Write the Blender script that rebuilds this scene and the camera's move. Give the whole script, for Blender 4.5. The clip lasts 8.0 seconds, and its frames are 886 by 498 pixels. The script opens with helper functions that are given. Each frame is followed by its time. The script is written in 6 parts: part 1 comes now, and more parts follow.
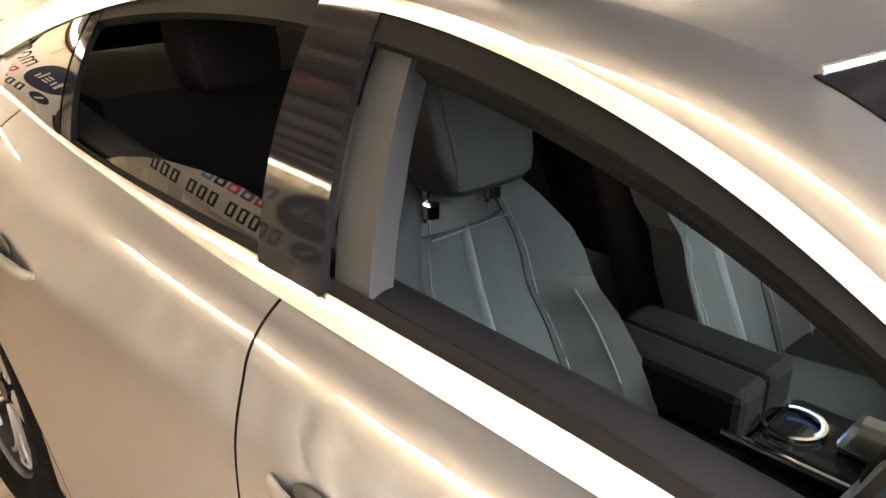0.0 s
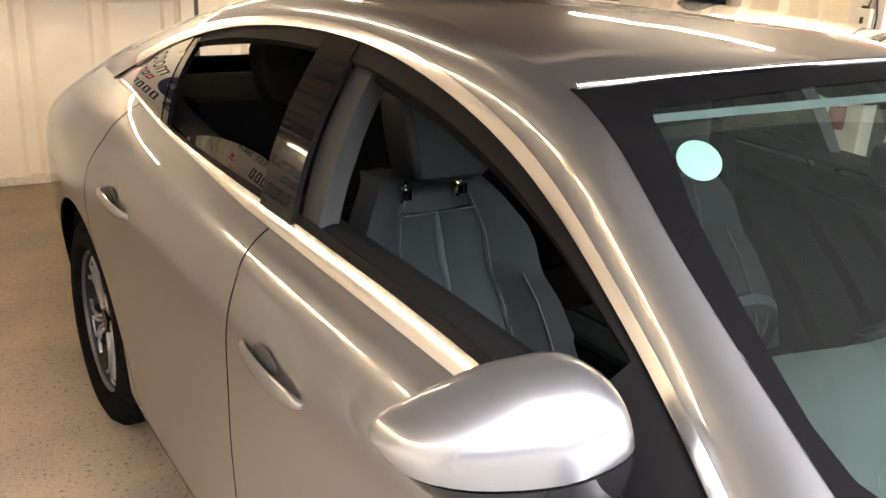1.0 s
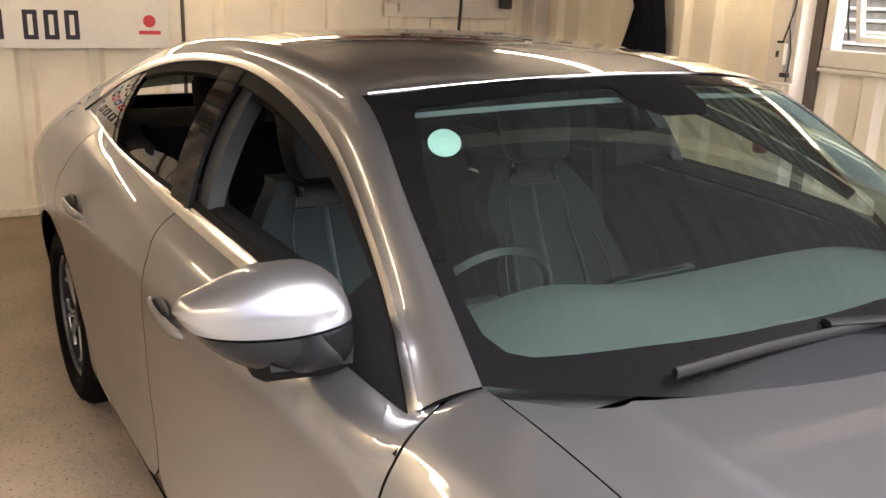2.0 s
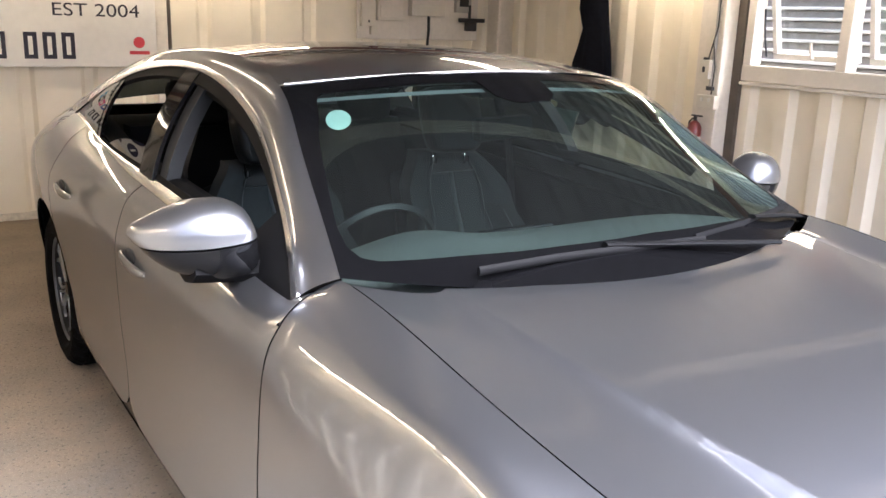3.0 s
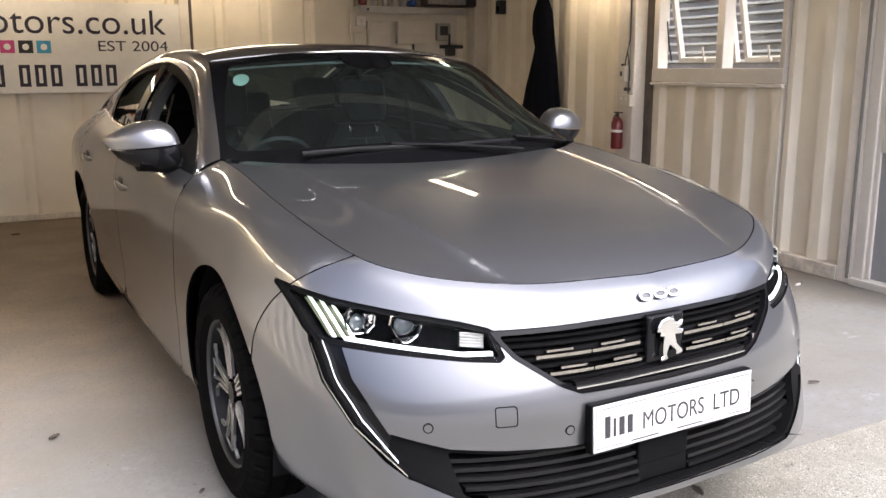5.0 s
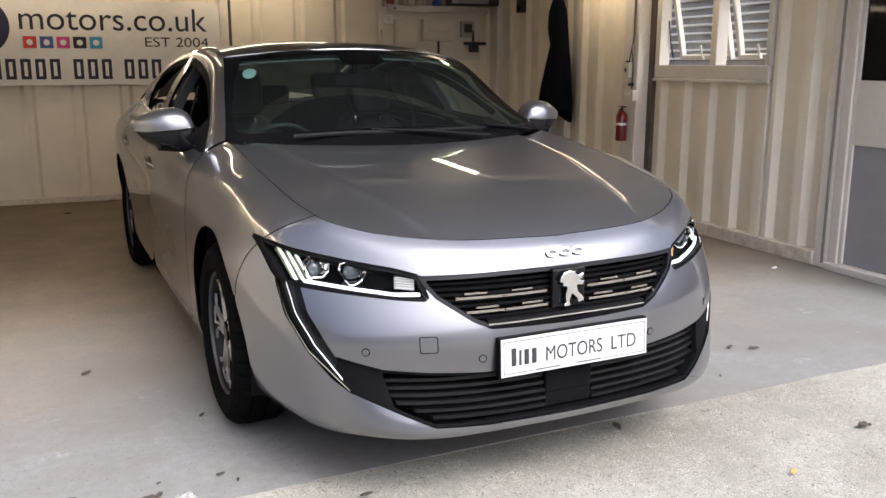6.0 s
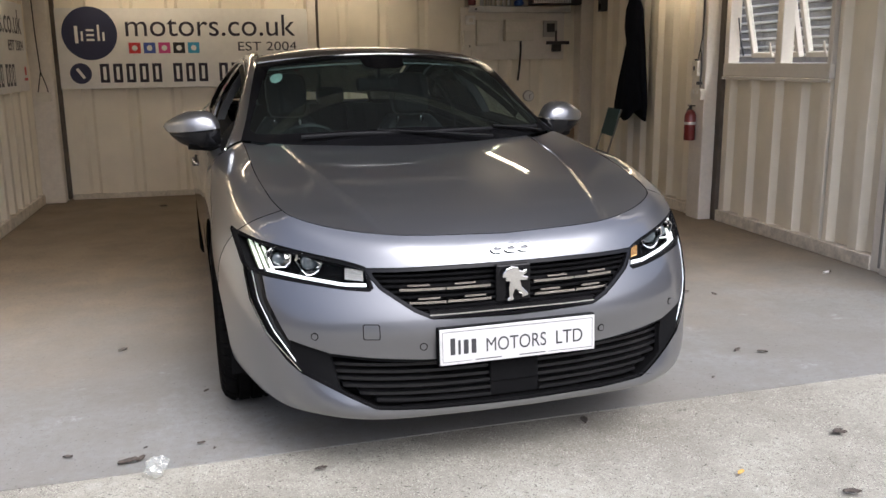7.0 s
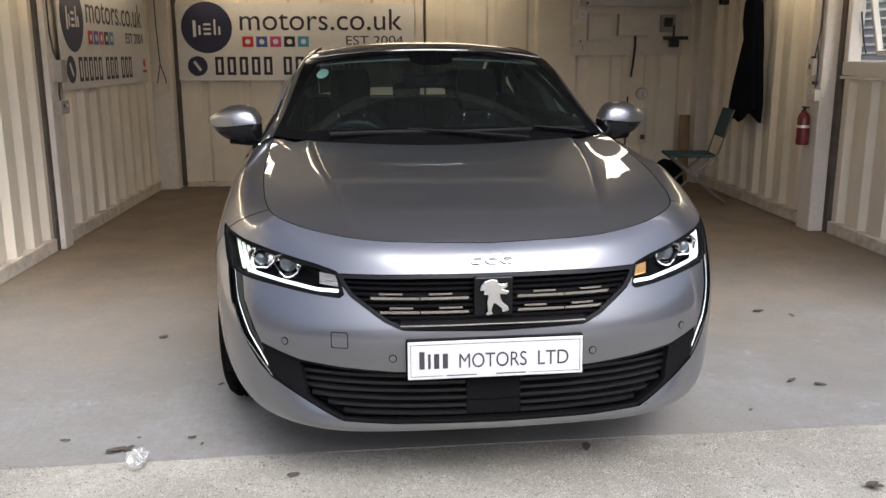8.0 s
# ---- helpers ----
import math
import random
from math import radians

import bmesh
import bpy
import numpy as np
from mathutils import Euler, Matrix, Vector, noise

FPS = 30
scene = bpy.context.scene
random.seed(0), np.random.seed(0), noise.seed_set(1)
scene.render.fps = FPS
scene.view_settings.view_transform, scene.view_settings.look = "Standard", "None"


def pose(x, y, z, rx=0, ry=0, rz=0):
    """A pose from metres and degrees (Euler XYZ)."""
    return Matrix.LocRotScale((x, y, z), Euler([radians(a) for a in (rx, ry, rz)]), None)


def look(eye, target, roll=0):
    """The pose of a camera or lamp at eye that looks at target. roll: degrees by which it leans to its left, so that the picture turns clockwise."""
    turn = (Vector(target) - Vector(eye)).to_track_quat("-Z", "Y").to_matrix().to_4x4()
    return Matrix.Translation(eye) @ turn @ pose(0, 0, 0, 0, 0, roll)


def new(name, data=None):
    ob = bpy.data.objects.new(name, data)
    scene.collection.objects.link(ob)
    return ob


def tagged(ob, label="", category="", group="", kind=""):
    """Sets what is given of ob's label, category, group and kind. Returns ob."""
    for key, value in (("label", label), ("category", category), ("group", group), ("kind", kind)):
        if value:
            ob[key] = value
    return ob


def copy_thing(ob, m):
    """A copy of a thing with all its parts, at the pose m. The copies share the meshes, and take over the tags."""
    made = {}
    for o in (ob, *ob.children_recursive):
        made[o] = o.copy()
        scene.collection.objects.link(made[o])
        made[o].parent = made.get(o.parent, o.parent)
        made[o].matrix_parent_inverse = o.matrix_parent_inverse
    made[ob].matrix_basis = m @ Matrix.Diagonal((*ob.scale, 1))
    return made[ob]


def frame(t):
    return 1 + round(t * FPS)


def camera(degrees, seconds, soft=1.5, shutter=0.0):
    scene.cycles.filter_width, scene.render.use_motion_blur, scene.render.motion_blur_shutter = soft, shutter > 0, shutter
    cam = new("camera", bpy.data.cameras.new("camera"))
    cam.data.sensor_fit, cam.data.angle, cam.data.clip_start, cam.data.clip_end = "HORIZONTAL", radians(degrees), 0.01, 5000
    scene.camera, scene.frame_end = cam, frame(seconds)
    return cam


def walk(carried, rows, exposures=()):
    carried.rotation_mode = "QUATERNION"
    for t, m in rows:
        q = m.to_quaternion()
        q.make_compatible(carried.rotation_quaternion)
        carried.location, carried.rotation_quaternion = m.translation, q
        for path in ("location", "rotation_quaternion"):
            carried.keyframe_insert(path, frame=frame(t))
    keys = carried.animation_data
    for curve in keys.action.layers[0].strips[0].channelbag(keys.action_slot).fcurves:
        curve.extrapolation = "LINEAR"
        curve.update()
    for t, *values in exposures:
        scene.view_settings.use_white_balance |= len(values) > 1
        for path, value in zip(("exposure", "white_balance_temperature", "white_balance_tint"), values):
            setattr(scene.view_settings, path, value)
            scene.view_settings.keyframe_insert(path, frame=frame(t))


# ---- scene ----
cam = camera(54.3, 8.0)
PATH = [
    (0, (-1.364, 1.73, 1.468), (-0.075, 3.042, 0.683), 0.4),
    (0.5, (-1.413, 1.437, 1.48), (-0.278, 2.939, 0.804), 2.4),
    (1, (-1.436, 1.147, 1.492), (-0.346, 2.687, 0.828), 3.3),
    (1.5, (-1.367, 0.822, 1.51), (-0.307, 2.404, 0.896), 2.3),
    (3, (-1.479, -0.055, 1.488), (-0.409, 1.555, 0.976), 1.9),
    (3.5, (-1.436, -0.46, 1.387), (-0.397, 1.187, 0.932), 1.2),
    (4, (-1.484, -0.813, 1.352), (-0.467, 0.865, 0.966), 0.3),
    (4.5, (-1.556, -1.192, 1.309), (-0.546, 0.494, 0.937), 0.4),
    (5, (-1.516, -1.507, 1.289), (-0.558, 0.2, 0.877), -0.2),
    (6.3, (-1.394, -2.238, 1.297), (-0.599, -0.452, 0.873), 0.2),
    (6.5, (-1.286, -2.316, 1.302), (-0.545, -0.508, 0.874), 0.1),
    (7, (-1.0, -2.469, 1.32), (-0.432, -0.599, 0.893), -0.6),
    (7.5, (-0.743, -2.438, 1.308), (-0.332, -0.53, 0.873), -0.4),
    (8, (-0.445, -2.433, 1.329), (-0.217, -0.495, 0.891), -0.2),
]
HEADING = 3.3
walk(cam, [(t, pose(0, 0, 0, 0, 0, HEADING) @ look(eye, target, roll)) for t, eye, target, roll in PATH],
     [(0, 3.6, 6100, 10), (.5, 3.05, 6100, 10), (1, 2.6, 6000, 10), (1.5, 2.3, 6200, 12), (3, 2.0, 5400, 11), (3.5, 1.9, 5600, 10), (4, 1.45, 5800, 10), (5, 1.12, 5700, 10), (6.5, .62, 5650, 9), (7.5, .52, 5600, 8), (8, .5, 5600, 8)])

# ---- world, daylight ----
world = bpy.data.worlds.new("world")
scene.world = world
world.use_nodes = True
wn = world.node_tree
sky = wn.nodes.new("ShaderNodeTexSky")
sky.sky_type, sky.sun_disc, sky.sun_elevation, sky.sun_rotation = "NISHITA", False, radians(50), radians(160)
sky.dust_density, sky.air_density, sky.ozone_density = 9.0, .35, .6
wn.links.new(sky.outputs[0], wn.nodes["Background"].inputs[0])
wn.nodes["Background"].inputs[1].default_value = 0.26
sun = new("sun", bpy.data.lights.new("sun", "SUN"))
sun.data.energy, sun.data.angle, sun.data.color = .5, radians(50), (1, .96, .9)
sun.matrix_world = look((2.6, -7, 9), (0, 0, 0))

# ---- materials ----
def material(name, color, rough=.5, metal=0.0, vary=.12, scale=8.0, bump=0.0, bump_scale=60.0, coat=0.0, spec=.5, fine=0.0, rough_vary=0.0):
    """Painted, plastic, stone or metal surface with two scales of variation."""
    m = bpy.data.materials.new(name)
    m.use_nodes = True
    nt = m.node_tree
    n, link = nt.nodes, nt.links.new
    b = n["Principled BSDF"]
    b.inputs["Roughness"].default_value, b.inputs["Metallic"].default_value = rough, metal
    b.inputs["Coat Weight"].default_value, b.inputs["Coat Roughness"].default_value = coat, .03
    b.inputs["Specular IOR Level"].default_value = spec
    b.inputs["Base Color"].default_value = (*color, 1)
    co = n.new("ShaderNodeTexCoord")
    if vary or rough_vary:
        t1 = n.new("ShaderNodeTexNoise")
        t1.inputs["Scale"].default_value, t1.inputs["Detail"].default_value, t1.inputs["Roughness"].default_value = scale, 6, .62
        link(co.outputs["Object"], t1.inputs["Vector"])
        fac = t1.outputs["Fac"]
        if fine:
            t2 = n.new("ShaderNodeTexNoise")
            t2.inputs["Scale"].default_value, t2.inputs["Detail"].default_value = fine, 3
            link(co.outputs["Object"], t2.inputs["Vector"])
            mx = n.new("ShaderNodeMath")
            mx.operation = "ADD"
            h = n.new("ShaderNodeMath")
            h.operation, h.inputs[1].default_value = "MULTIPLY_ADD", .6
            h.inputs[2].default_value = -.3
            link(t2.outputs["Fac"], h.inputs[0])
            link(h.outputs[0], mx.inputs[0])
            link(fac, mx.inputs[1])
            fac = mx.outputs[0]
        ramp = n.new("ShaderNodeValToRGB")
        ramp.color_ramp.elements[0].position, ramp.color_ramp.elements[1].position = .28, .72
        ramp.color_ramp.elements[0].color = (*[c * (1 - vary) for c in color], 1)
        ramp.color_ramp.elements[1].color = (*[min(1, c * (1 + vary)) for c in color], 1)
        link(fac, ramp.inputs[0])
        link(ramp.outputs[0], b.inputs["Base Color"])
        if rough_vary:
            rr = n.new("ShaderNodeMapRange")
            rr.inputs["To Min"].default_value, rr.inputs["To Max"].default_value = rough - rough_vary, rough + rough_vary
            link(fac, rr.inputs["Value"])
            link(rr.outputs[0], b.inputs["Roughness"])
    if bump:
        t3 = n.new("ShaderNodeTexNoise")
        t3.inputs["Scale"].default_value, t3.inputs["Detail"].default_value = bump_scale, 5
        link(co.outputs["Object"], t3.inputs["Vector"])
        bp = n.new("ShaderNodeBump")
        bp.inputs["Strength"].default_value, bp.inputs["Distance"].default_value = bump, .004
        link(t3.outputs["Fac"], bp.inputs["Height"])
        link(bp.outputs[0], b.inputs["Normal"])
    return m


def glass_material(name, color, rough=0.0, base=.055, film=0.0, sheen=(1, 1, 1), edge_gloss=.92):
    """Thin sheet of glass: clear or tinted through-view, a mirror-like surface that grows towards grazing view, and a trace of dust."""
    m = bpy.data.materials.new(name)
    m.use_nodes = True
    n, link = m.node_tree.nodes, m.node_tree.links.new
    n.remove(n["Principled BSDF"])
    tr, gl, mx, lw = n.new("ShaderNodeBsdfTransparent"), n.new("ShaderNodeBsdfGlossy"), n.new("ShaderNodeMixShader"), n.new("ShaderNodeLayerWeight")
    tr.inputs[0].default_value = (*color, 1)
    gl.inputs["Roughness"].default_value = rough
    gl.inputs["Color"].default_value = (*sheen, 1)
    lw.inputs[0].default_value = .5
    pw, k = n.new("ShaderNodeMath"), n.new("ShaderNodeMath")
    pw.operation, pw.inputs[1].default_value = "POWER", 4.0
    k.operation, k.use_clamp = "MULTIPLY_ADD", True
    k.inputs[1].default_value, k.inputs[2].default_value = edge_gloss, base
    link(lw.outputs["Facing"], pw.inputs[0])
    link(pw.outputs[0], k.inputs[0])
    link(k.outputs[0], mx.inputs[0])
    through_view = tr.outputs[0]
    if film:
        df, m2 = n.new("ShaderNodeBsdfDiffuse"), n.new("ShaderNodeMixShader")
        df.inputs[0].default_value = (.75, .78, .76, 1)
        m2.inputs[0].default_value = film
        link(tr.outputs[0], m2.inputs[1])
        link(df.outputs[0], m2.inputs[2])
        through_view = m2.outputs[0]
    link(through_view, mx.inputs[1])
    link(gl.outputs[0], mx.inputs[2])
    link(mx.outputs[0], n["Material Output"].inputs[0])
    return m


def lamp_material(name, color, strength):
    m = bpy.data.materials.new(name)
    m.use_nodes = True
    b = m.node_tree.nodes["Principled BSDF"]
    b.inputs["Base Color"].default_value = (.9, .9, .9, 1)
    b.inputs["Emission Color"].default_value, b.inputs["Emission Strength"].default_value = (*color, 1), strength
    return m


PAINT = material("silver_grey_paint", (.170, .173, .182), .36, .92, vary=.05, scale=1500, coat=1.0)
PAINT.node_tree.nodes["Principled BSDF"].inputs["Coat IOR"].default_value = 1.72
PAINT.node_tree.nodes["Principled BSDF"].inputs["Coat Roughness"].default_value = .008
GLOSS = material("gloss_black", (.005, .005, .0055), .05, spec=.2, vary=.05)
BLACK = material("black_plastic", (.0045, .0045, .0048), .6, spec=.04, vary=.15, scale=30, bump=.12, bump_scale=900)
RUBBER = material("tyre_rubber", (.0032, .0031, .003), .85, spec=.03, vary=.2, scale=20, bump=.15, bump_scale=300)
CHROME = material("polished_chrome", (.82, .81, .79), .08, 1.0, vary=.03, scale=40)
SATIN = material("satin_alloy", (.62, .61, .60), .28, 1.0, vary=.06, scale=60)
DARKALLOY = material("dark_alloy_paint", (.008, .008, .0085), .5, spec=.12, vary=.1)
FRIT = material("black_glass_print", (.003, .003, .0034), .14, spec=.08, vary=.1)
SCREEN = glass_material("windscreen_glass", (.50, .59, .57), base=.05, film=.004, sheen=(.72, .96, .93))
PALE = glass_material("front_door_glass", (.80, .86, .83))
REARGLASS = glass_material("tail_window_glass", (.14, .16, .155))
TINT = glass_material("privacy_glass", (.035, .04, .04))
CLEAR = glass_material("lamp_glass", (.94, .95, .955), base=.003, edge_gloss=.06)
BRIGHT = material("bright_anodised_trim", (.88, .87, .84), .22, 1.0, vary=.03, scale=40)
MACHINED = material("machined_alloy_face", (.80, .79, .77), .32, .95, vary=.06, scale=200)
WHITEWALL = material("cream_white_wall_paint", (.80, .735, .595), .42, vary=.06, scale=1.1, fine=5, bump=.10, bump_scale=14, rough_vary=.08)

# ---- helpers for building ----
def part(name, bm, mat, parent=None, label="", smooth=False):
    """Links a bmesh as one mesh object under a thing or a part."""
    me = bpy.data.meshes.new(name)
    bm.to_mesh(me)
    bm.free()
    if smooth:
        me.shade_smooth()
        me.set_sharp_from_angle(angle=radians(48))
    return mesh_part(name, me, mat, parent, label)


def mesh_part(name, me, mat, parent=None, label="", smooth=False):
    if isinstance(mat, (list, tuple)):
        for one in mat:
            me.materials.append(one)
    else:
        me.materials.append(mat)
    if smooth:
        me.shade_smooth()
    ob = new(name, me)
    ob.parent = parent
    if label:
        ob["label"] = label
    return ob


def box(bm, lo, hi, bevel=0.0, m=None):
    r = bmesh.ops.create_cube(bm, size=1.0)
    v = r["verts"]
    lo, hi = Vector(lo), Vector(hi)
    for q in v:
        q.co = Vector(((q.co.x + .5) * (hi.x - lo.x) + lo.x, (q.co.y + .5) * (hi.y - lo.y) + lo.y, (q.co.z + .5) * (hi.z - lo.z) + lo.z))
    if bevel:
        es = list({e for q in v for e in q.link_edges})
        r = bmesh.ops.bevel(bm, geom=es, offset=bevel, segments=2, affect="EDGES", profile=.5)
        v = list({q for f in r["faces"] for q in f.verts} | {q for q in v if q.is_valid})
    if m is not None:
        for q in v:
            q.co = m @ q.co
    return v


def boxed(name, lo, hi, mat, parent=None, bevel=0.0, label=""):
    bm = bmesh.new()
    box(bm, lo, hi, bevel)
    return part(name, bm, mat, parent, label)


def rod(bm, a, b, r, seg=12, r2=None):
    a, b = Vector(a), Vector(b)
    d = b - a
    m = Matrix.Translation((a + b) / 2) @ d.to_track_quat("Z", "Y").to_matrix().to_4x4()
    return bmesh.ops.create_cone(bm, cap_ends=True, segments=seg, radius1=r, radius2=r if r2 is None else r2, depth=d.length, matrix=m)["verts"]


def sweep(name, points, r, mat, parent=None, label="", flat=None):
    """A bent cable or bar along the points."""
    bm = bmesh.new()
    pts = [Vector(p) for p in points]
    rings = []
    for i, p in enumerate(pts):
        d = (pts[min(i + 1, len(pts) - 1)] - pts[max(i - 1, 0)]).normalized()
        side = d.cross(Vector((0, 0, 1)) if abs(d.z) < .9 else Vector((0, 1, 0))).normalized()
        up = side.cross(d)
        a, b = (r, r) if flat is None else flat
        rings.append([bm.verts.new(p + side * a * math.cos(k * math.pi / 4) + up * b * math.sin(k * math.pi / 4)) for k in range(8)])
    for q, w in zip(rings, rings[1:]):
        for k in range(8):
            bm.faces.new((q[k], q[(k + 1) % 8], w[(k + 1) % 8], w[k]))
    bm.faces.new(rings[0][::-1])
    bm.faces.new(rings[-1])
    bmesh.ops.recalc_face_normals(bm, faces=bm.faces)
    return part(name, bm, mat, parent, label, True)


def thing(name, label, category, at=Matrix(), group=""):
    ob = new(name)
    ob.matrix_world = at
    return tagged(ob, label, category, group)


def letters(name, text, x, z, size, mat, parent, y=-.0135, width=None):
    cu = bpy.data.curves.new(name, "FONT")
    cu.body, cu.size, cu.extrude = text, size, .0006
    tmp = bpy.data.objects.new(name, cu)
    scene.collection.objects.link(tmp)
    dg = bpy.context.evaluated_depsgraph_get()
    me = bpy.data.meshes.new_from_object(tmp.evaluated_get(dg))
    bpy.data.objects.remove(tmp)
    xs = [v.co.x for v in me.vertices]
    k = width / (max(xs) - min(xs)) if width else 1
    for v in me.vertices:
        v.co = Vector(((v.co.x - min(xs)) * k + x, y - v.co.z, v.co.y + z))
    # one mesh a letter
    bm = bmesh.new()
    bm.from_mesh(me)
    bmesh.ops.remove_doubles(bm, verts=bm.verts, dist=1e-5)
    left = set(bm.verts)
    while left:
        todo, seen = [left.pop()], set()
        while todo:
            v = todo.pop()
            seen.add(v)
            for e in v.link_edges:
                o = e.other_vert(v)
                if o in left:
                    left.discard(o)
                    todo.append(o)
        index = {v: i for i, v in enumerate(seen)}
        one = bpy.data.meshes.new("letter")
        one.from_pydata([tuple(v.co) for v in index], [], [[index[v] for v in f.verts] for f in {f for v in seen for f in v.link_faces}])
        mesh_part("letter", one, mat, parent)
    bm.free()


# ---- the building: two long steel containers side by side, open at the front ----
XL, XR, YB, YF, TOP = -2.66, 3.02, 6.62, 0.25, 2.16


def corrugated(name, a, b, z0, z1, inward, mat, period=.278, depth=.045, thick=.06, first=0.0, slope=.036, flat_in=.085):
    """Corrugated steel sheet from plan point a to b; inward: unit vector into the room."""
    a, b, inward = Vector((*a, 0)), Vector((*b, 0)), Vector((*inward, 0))
    d = (b - a)
    length = d.length
    d /= length
    cuts = [0.0]
    q = -first
    prof = [(0, 0)]
    while q < length:
        for off, h in ((0, 0), (flat_in, 0), (flat_in + slope, 1), (period - slope, 1), (period, 0)):
            prof.append((q + off, h))
        q += period
    prof = sorted({(round(min(max(p, 0), length), 4), h) for p, h in prof})
    bm = bmesh.new()
    cols = []
    for p, h in prof:
        x = a + d * p - inward * depth * h
        cols.append([bm.verts.new((x.x, x.y, z)) for z in (z0, z0 + (z1 - z0) * .5, z1)])
    back = [[bm.verts.new((x.x, x.y, z)) for z in (z0, z1)] for x in (a - inward * (depth + thick), b - inward * (depth + thick))]
    for q, w in zip(cols, cols[1:]):
        for k in range(2):
            bm.faces.new((q[k], w[k], w[k + 1], q[k + 1]))
    bm.faces.new((back[0][0], back[0][1], back[1][1], back[1][0]))
    bm.faces.new([c[2] for c in cols] + [back[1][1], back[0][1]])
    bm.faces.new([c[0] for c in cols][::-1] + [back[0][0], back[1][0]])
    bm.faces.new((*cols[0], back[0][1], back[0][0]))
    bm.faces.new((*cols[-1], back[1][1], back[1][0]))
    bmesh.ops.recalc_face_normals(bm, faces=bm.faces)
    return tagged(part(name, bm, mat), kind="structure")


def ground_material(name, base, patch, speck, stone=None, rough=.5, tan=None):
    """Concrete: broad stains, fine grain, sparse dirt specks; stone: colours of the exposed pebbles."""
    m = bpy.data.materials.new(name)
    m.use_nodes = True
    n, link = m.node_tree.nodes, m.node_tree.links.new
    b = n["Principled BSDF"]
    co = n.new("ShaderNodeTexCoord")

    def tex(scale, detail=5, rough_=.6):
        t = n.new("ShaderNodeTexNoise")
        t.inputs["Scale"].default_value, t.inputs["Detail"].default_value, t.inputs["Roughness"].default_value = scale, detail, rough_
        link(co.outputs["Object"], t.inputs["Vector"])
        return t.outputs["Fac"]

    def ramp(fac, lo, hi, c0, c1):
        r = n.new("ShaderNodeValToRGB")
        r.color_ramp.elements[0].position, r.color_ramp.elements[1].position = lo, hi
        r.color_ramp.elements[0].color, r.color_ramp.elements[1].color = (*c0, 1), (*c1, 1)
        link(fac, r.inputs[0])
        return r.outputs[0]

    def mix(fac, a, c, mode="MIX"):
        x = n.new("ShaderNodeMix")
        x.data_type, x.blend_type = "RGBA", mode
        link(fac, x.inputs[0])
        for src, sock in ((a, x.inputs[6]), (c, x.inputs[7])):
            if isinstance(src, tuple):
                sock.default_value = (*src, 1)
            else:
                link(src, sock)
        return x.outputs[2]
    col = ramp(tex(.9, 6), .36, .66, patch, base)
    if stone:
        v = n.new("ShaderNodeTexVoronoi")
        v.inputs["Scale"].default_value = 170
        link(co.outputs["Object"], v.inputs["Vector"])
        sep = n.new("ShaderNodeSeparateColor")
        link(v.outputs["Color"], sep.inputs[0])
        r = n.new("ShaderNodeValToRGB")
        r.color_ramp.interpolation = "CONSTANT"
        for k, c in enumerate(stone):
            e = r.color_ramp.elements[k] if k < 2 else r.color_ramp.elements.new(k / len(stone))
            e.position = k / len(stone)
            e.color = (*c, 1)
        link(sep.outputs[0], r.inputs[0])
        cover = ramp(v.outputs["Distance"], .30, .46, (1, 1, 1), (0, 0, 0))
        few = ramp(tex(7, 4), .40, .58, (.45, .45, .45), (1, 1, 1))
        f = n.new("ShaderNodeMath")
        f.operation = "MULTIPLY"
        link(cover, f.inputs[0])
        link(few, f.inputs[1])
        col = mix(f.outputs[0], col, r.outputs[0])
    col = mix(ramp(tex(24, 4), .35, .75, (0, 0, 0), (.45, .45, .45) if stone else (.75, .75, .75)), col, patch)
    col = mix(ramp(tex(190, 3, .7), .45, .7, (0, 0, 0), (.45, .45, .45)), col, patch)
    col = mix(ramp(tex(85, 3, .5), .645, .70, (0, 0, 0), (.8, .8, .8)), col, speck)
    col = mix(ramp(tex(11, 8, .75), .62, .70, (0, 0, 0), (.55, .55, .55)), col, speck)
    if not stone:
        col = mix(ramp(tex(1.7, 8, .74), .50, .62, (0, 0, 0), (.75, .75, .75)), col, patch)
        col = mix(ramp(tex(5.5, 9, .8), .60, .66, (0, 0, 0), (.5, .5, .5)), col, tuple(min(1, 1.45 * c) for c in base))
    if tan:
        # the colour turns to speckled brown towards the back, with a wavy border
        sep = n.new("ShaderNodeSeparateXYZ")
        link(co.outputs["Object"], sep.inputs[0])
        wob = n.new("ShaderNodeMath")
        wob.operation, wob.inputs[1].default_value = "MULTIPLY_ADD", 2.2
        link(tex(1.3, 7, .7), wob.inputs[0])
        link(sep.outputs[1], wob.inputs[2])
        tan_share = n.new("ShaderNodeMapRange")
        tan_share.inputs["From Min"].default_value, tan_share.inputs["From Max"].default_value = 2.3, 4.6
        link(wob.outputs[0], tan_share.inputs["Value"])
        tan_col = ramp(tex(2.6, 7), .35, .65, tuple(.72 * c for c in tan), tan)
        tan_col = mix(ramp(tex(70, 3, .5), .60, .67, (0, 0, 0), (.85, .85, .85)), tan_col, speck)
        tan_col = mix(ramp(tex(150, 2, .5), .58, .68, (0, 0, 0), (.6, .6, .6)), tan_col, tuple(1.5 * c for c in tan))
        col = mix(tan_share.outputs[0], col, tan_col)
    link(col, b.inputs["Base Color"])
    rr = n.new("ShaderNodeMapRange")
    rr.inputs["To Min"].default_value, rr.inputs["To Max"].default_value = rough - .12, rough + .15
    link(tex(3.2), rr.inputs["Value"])
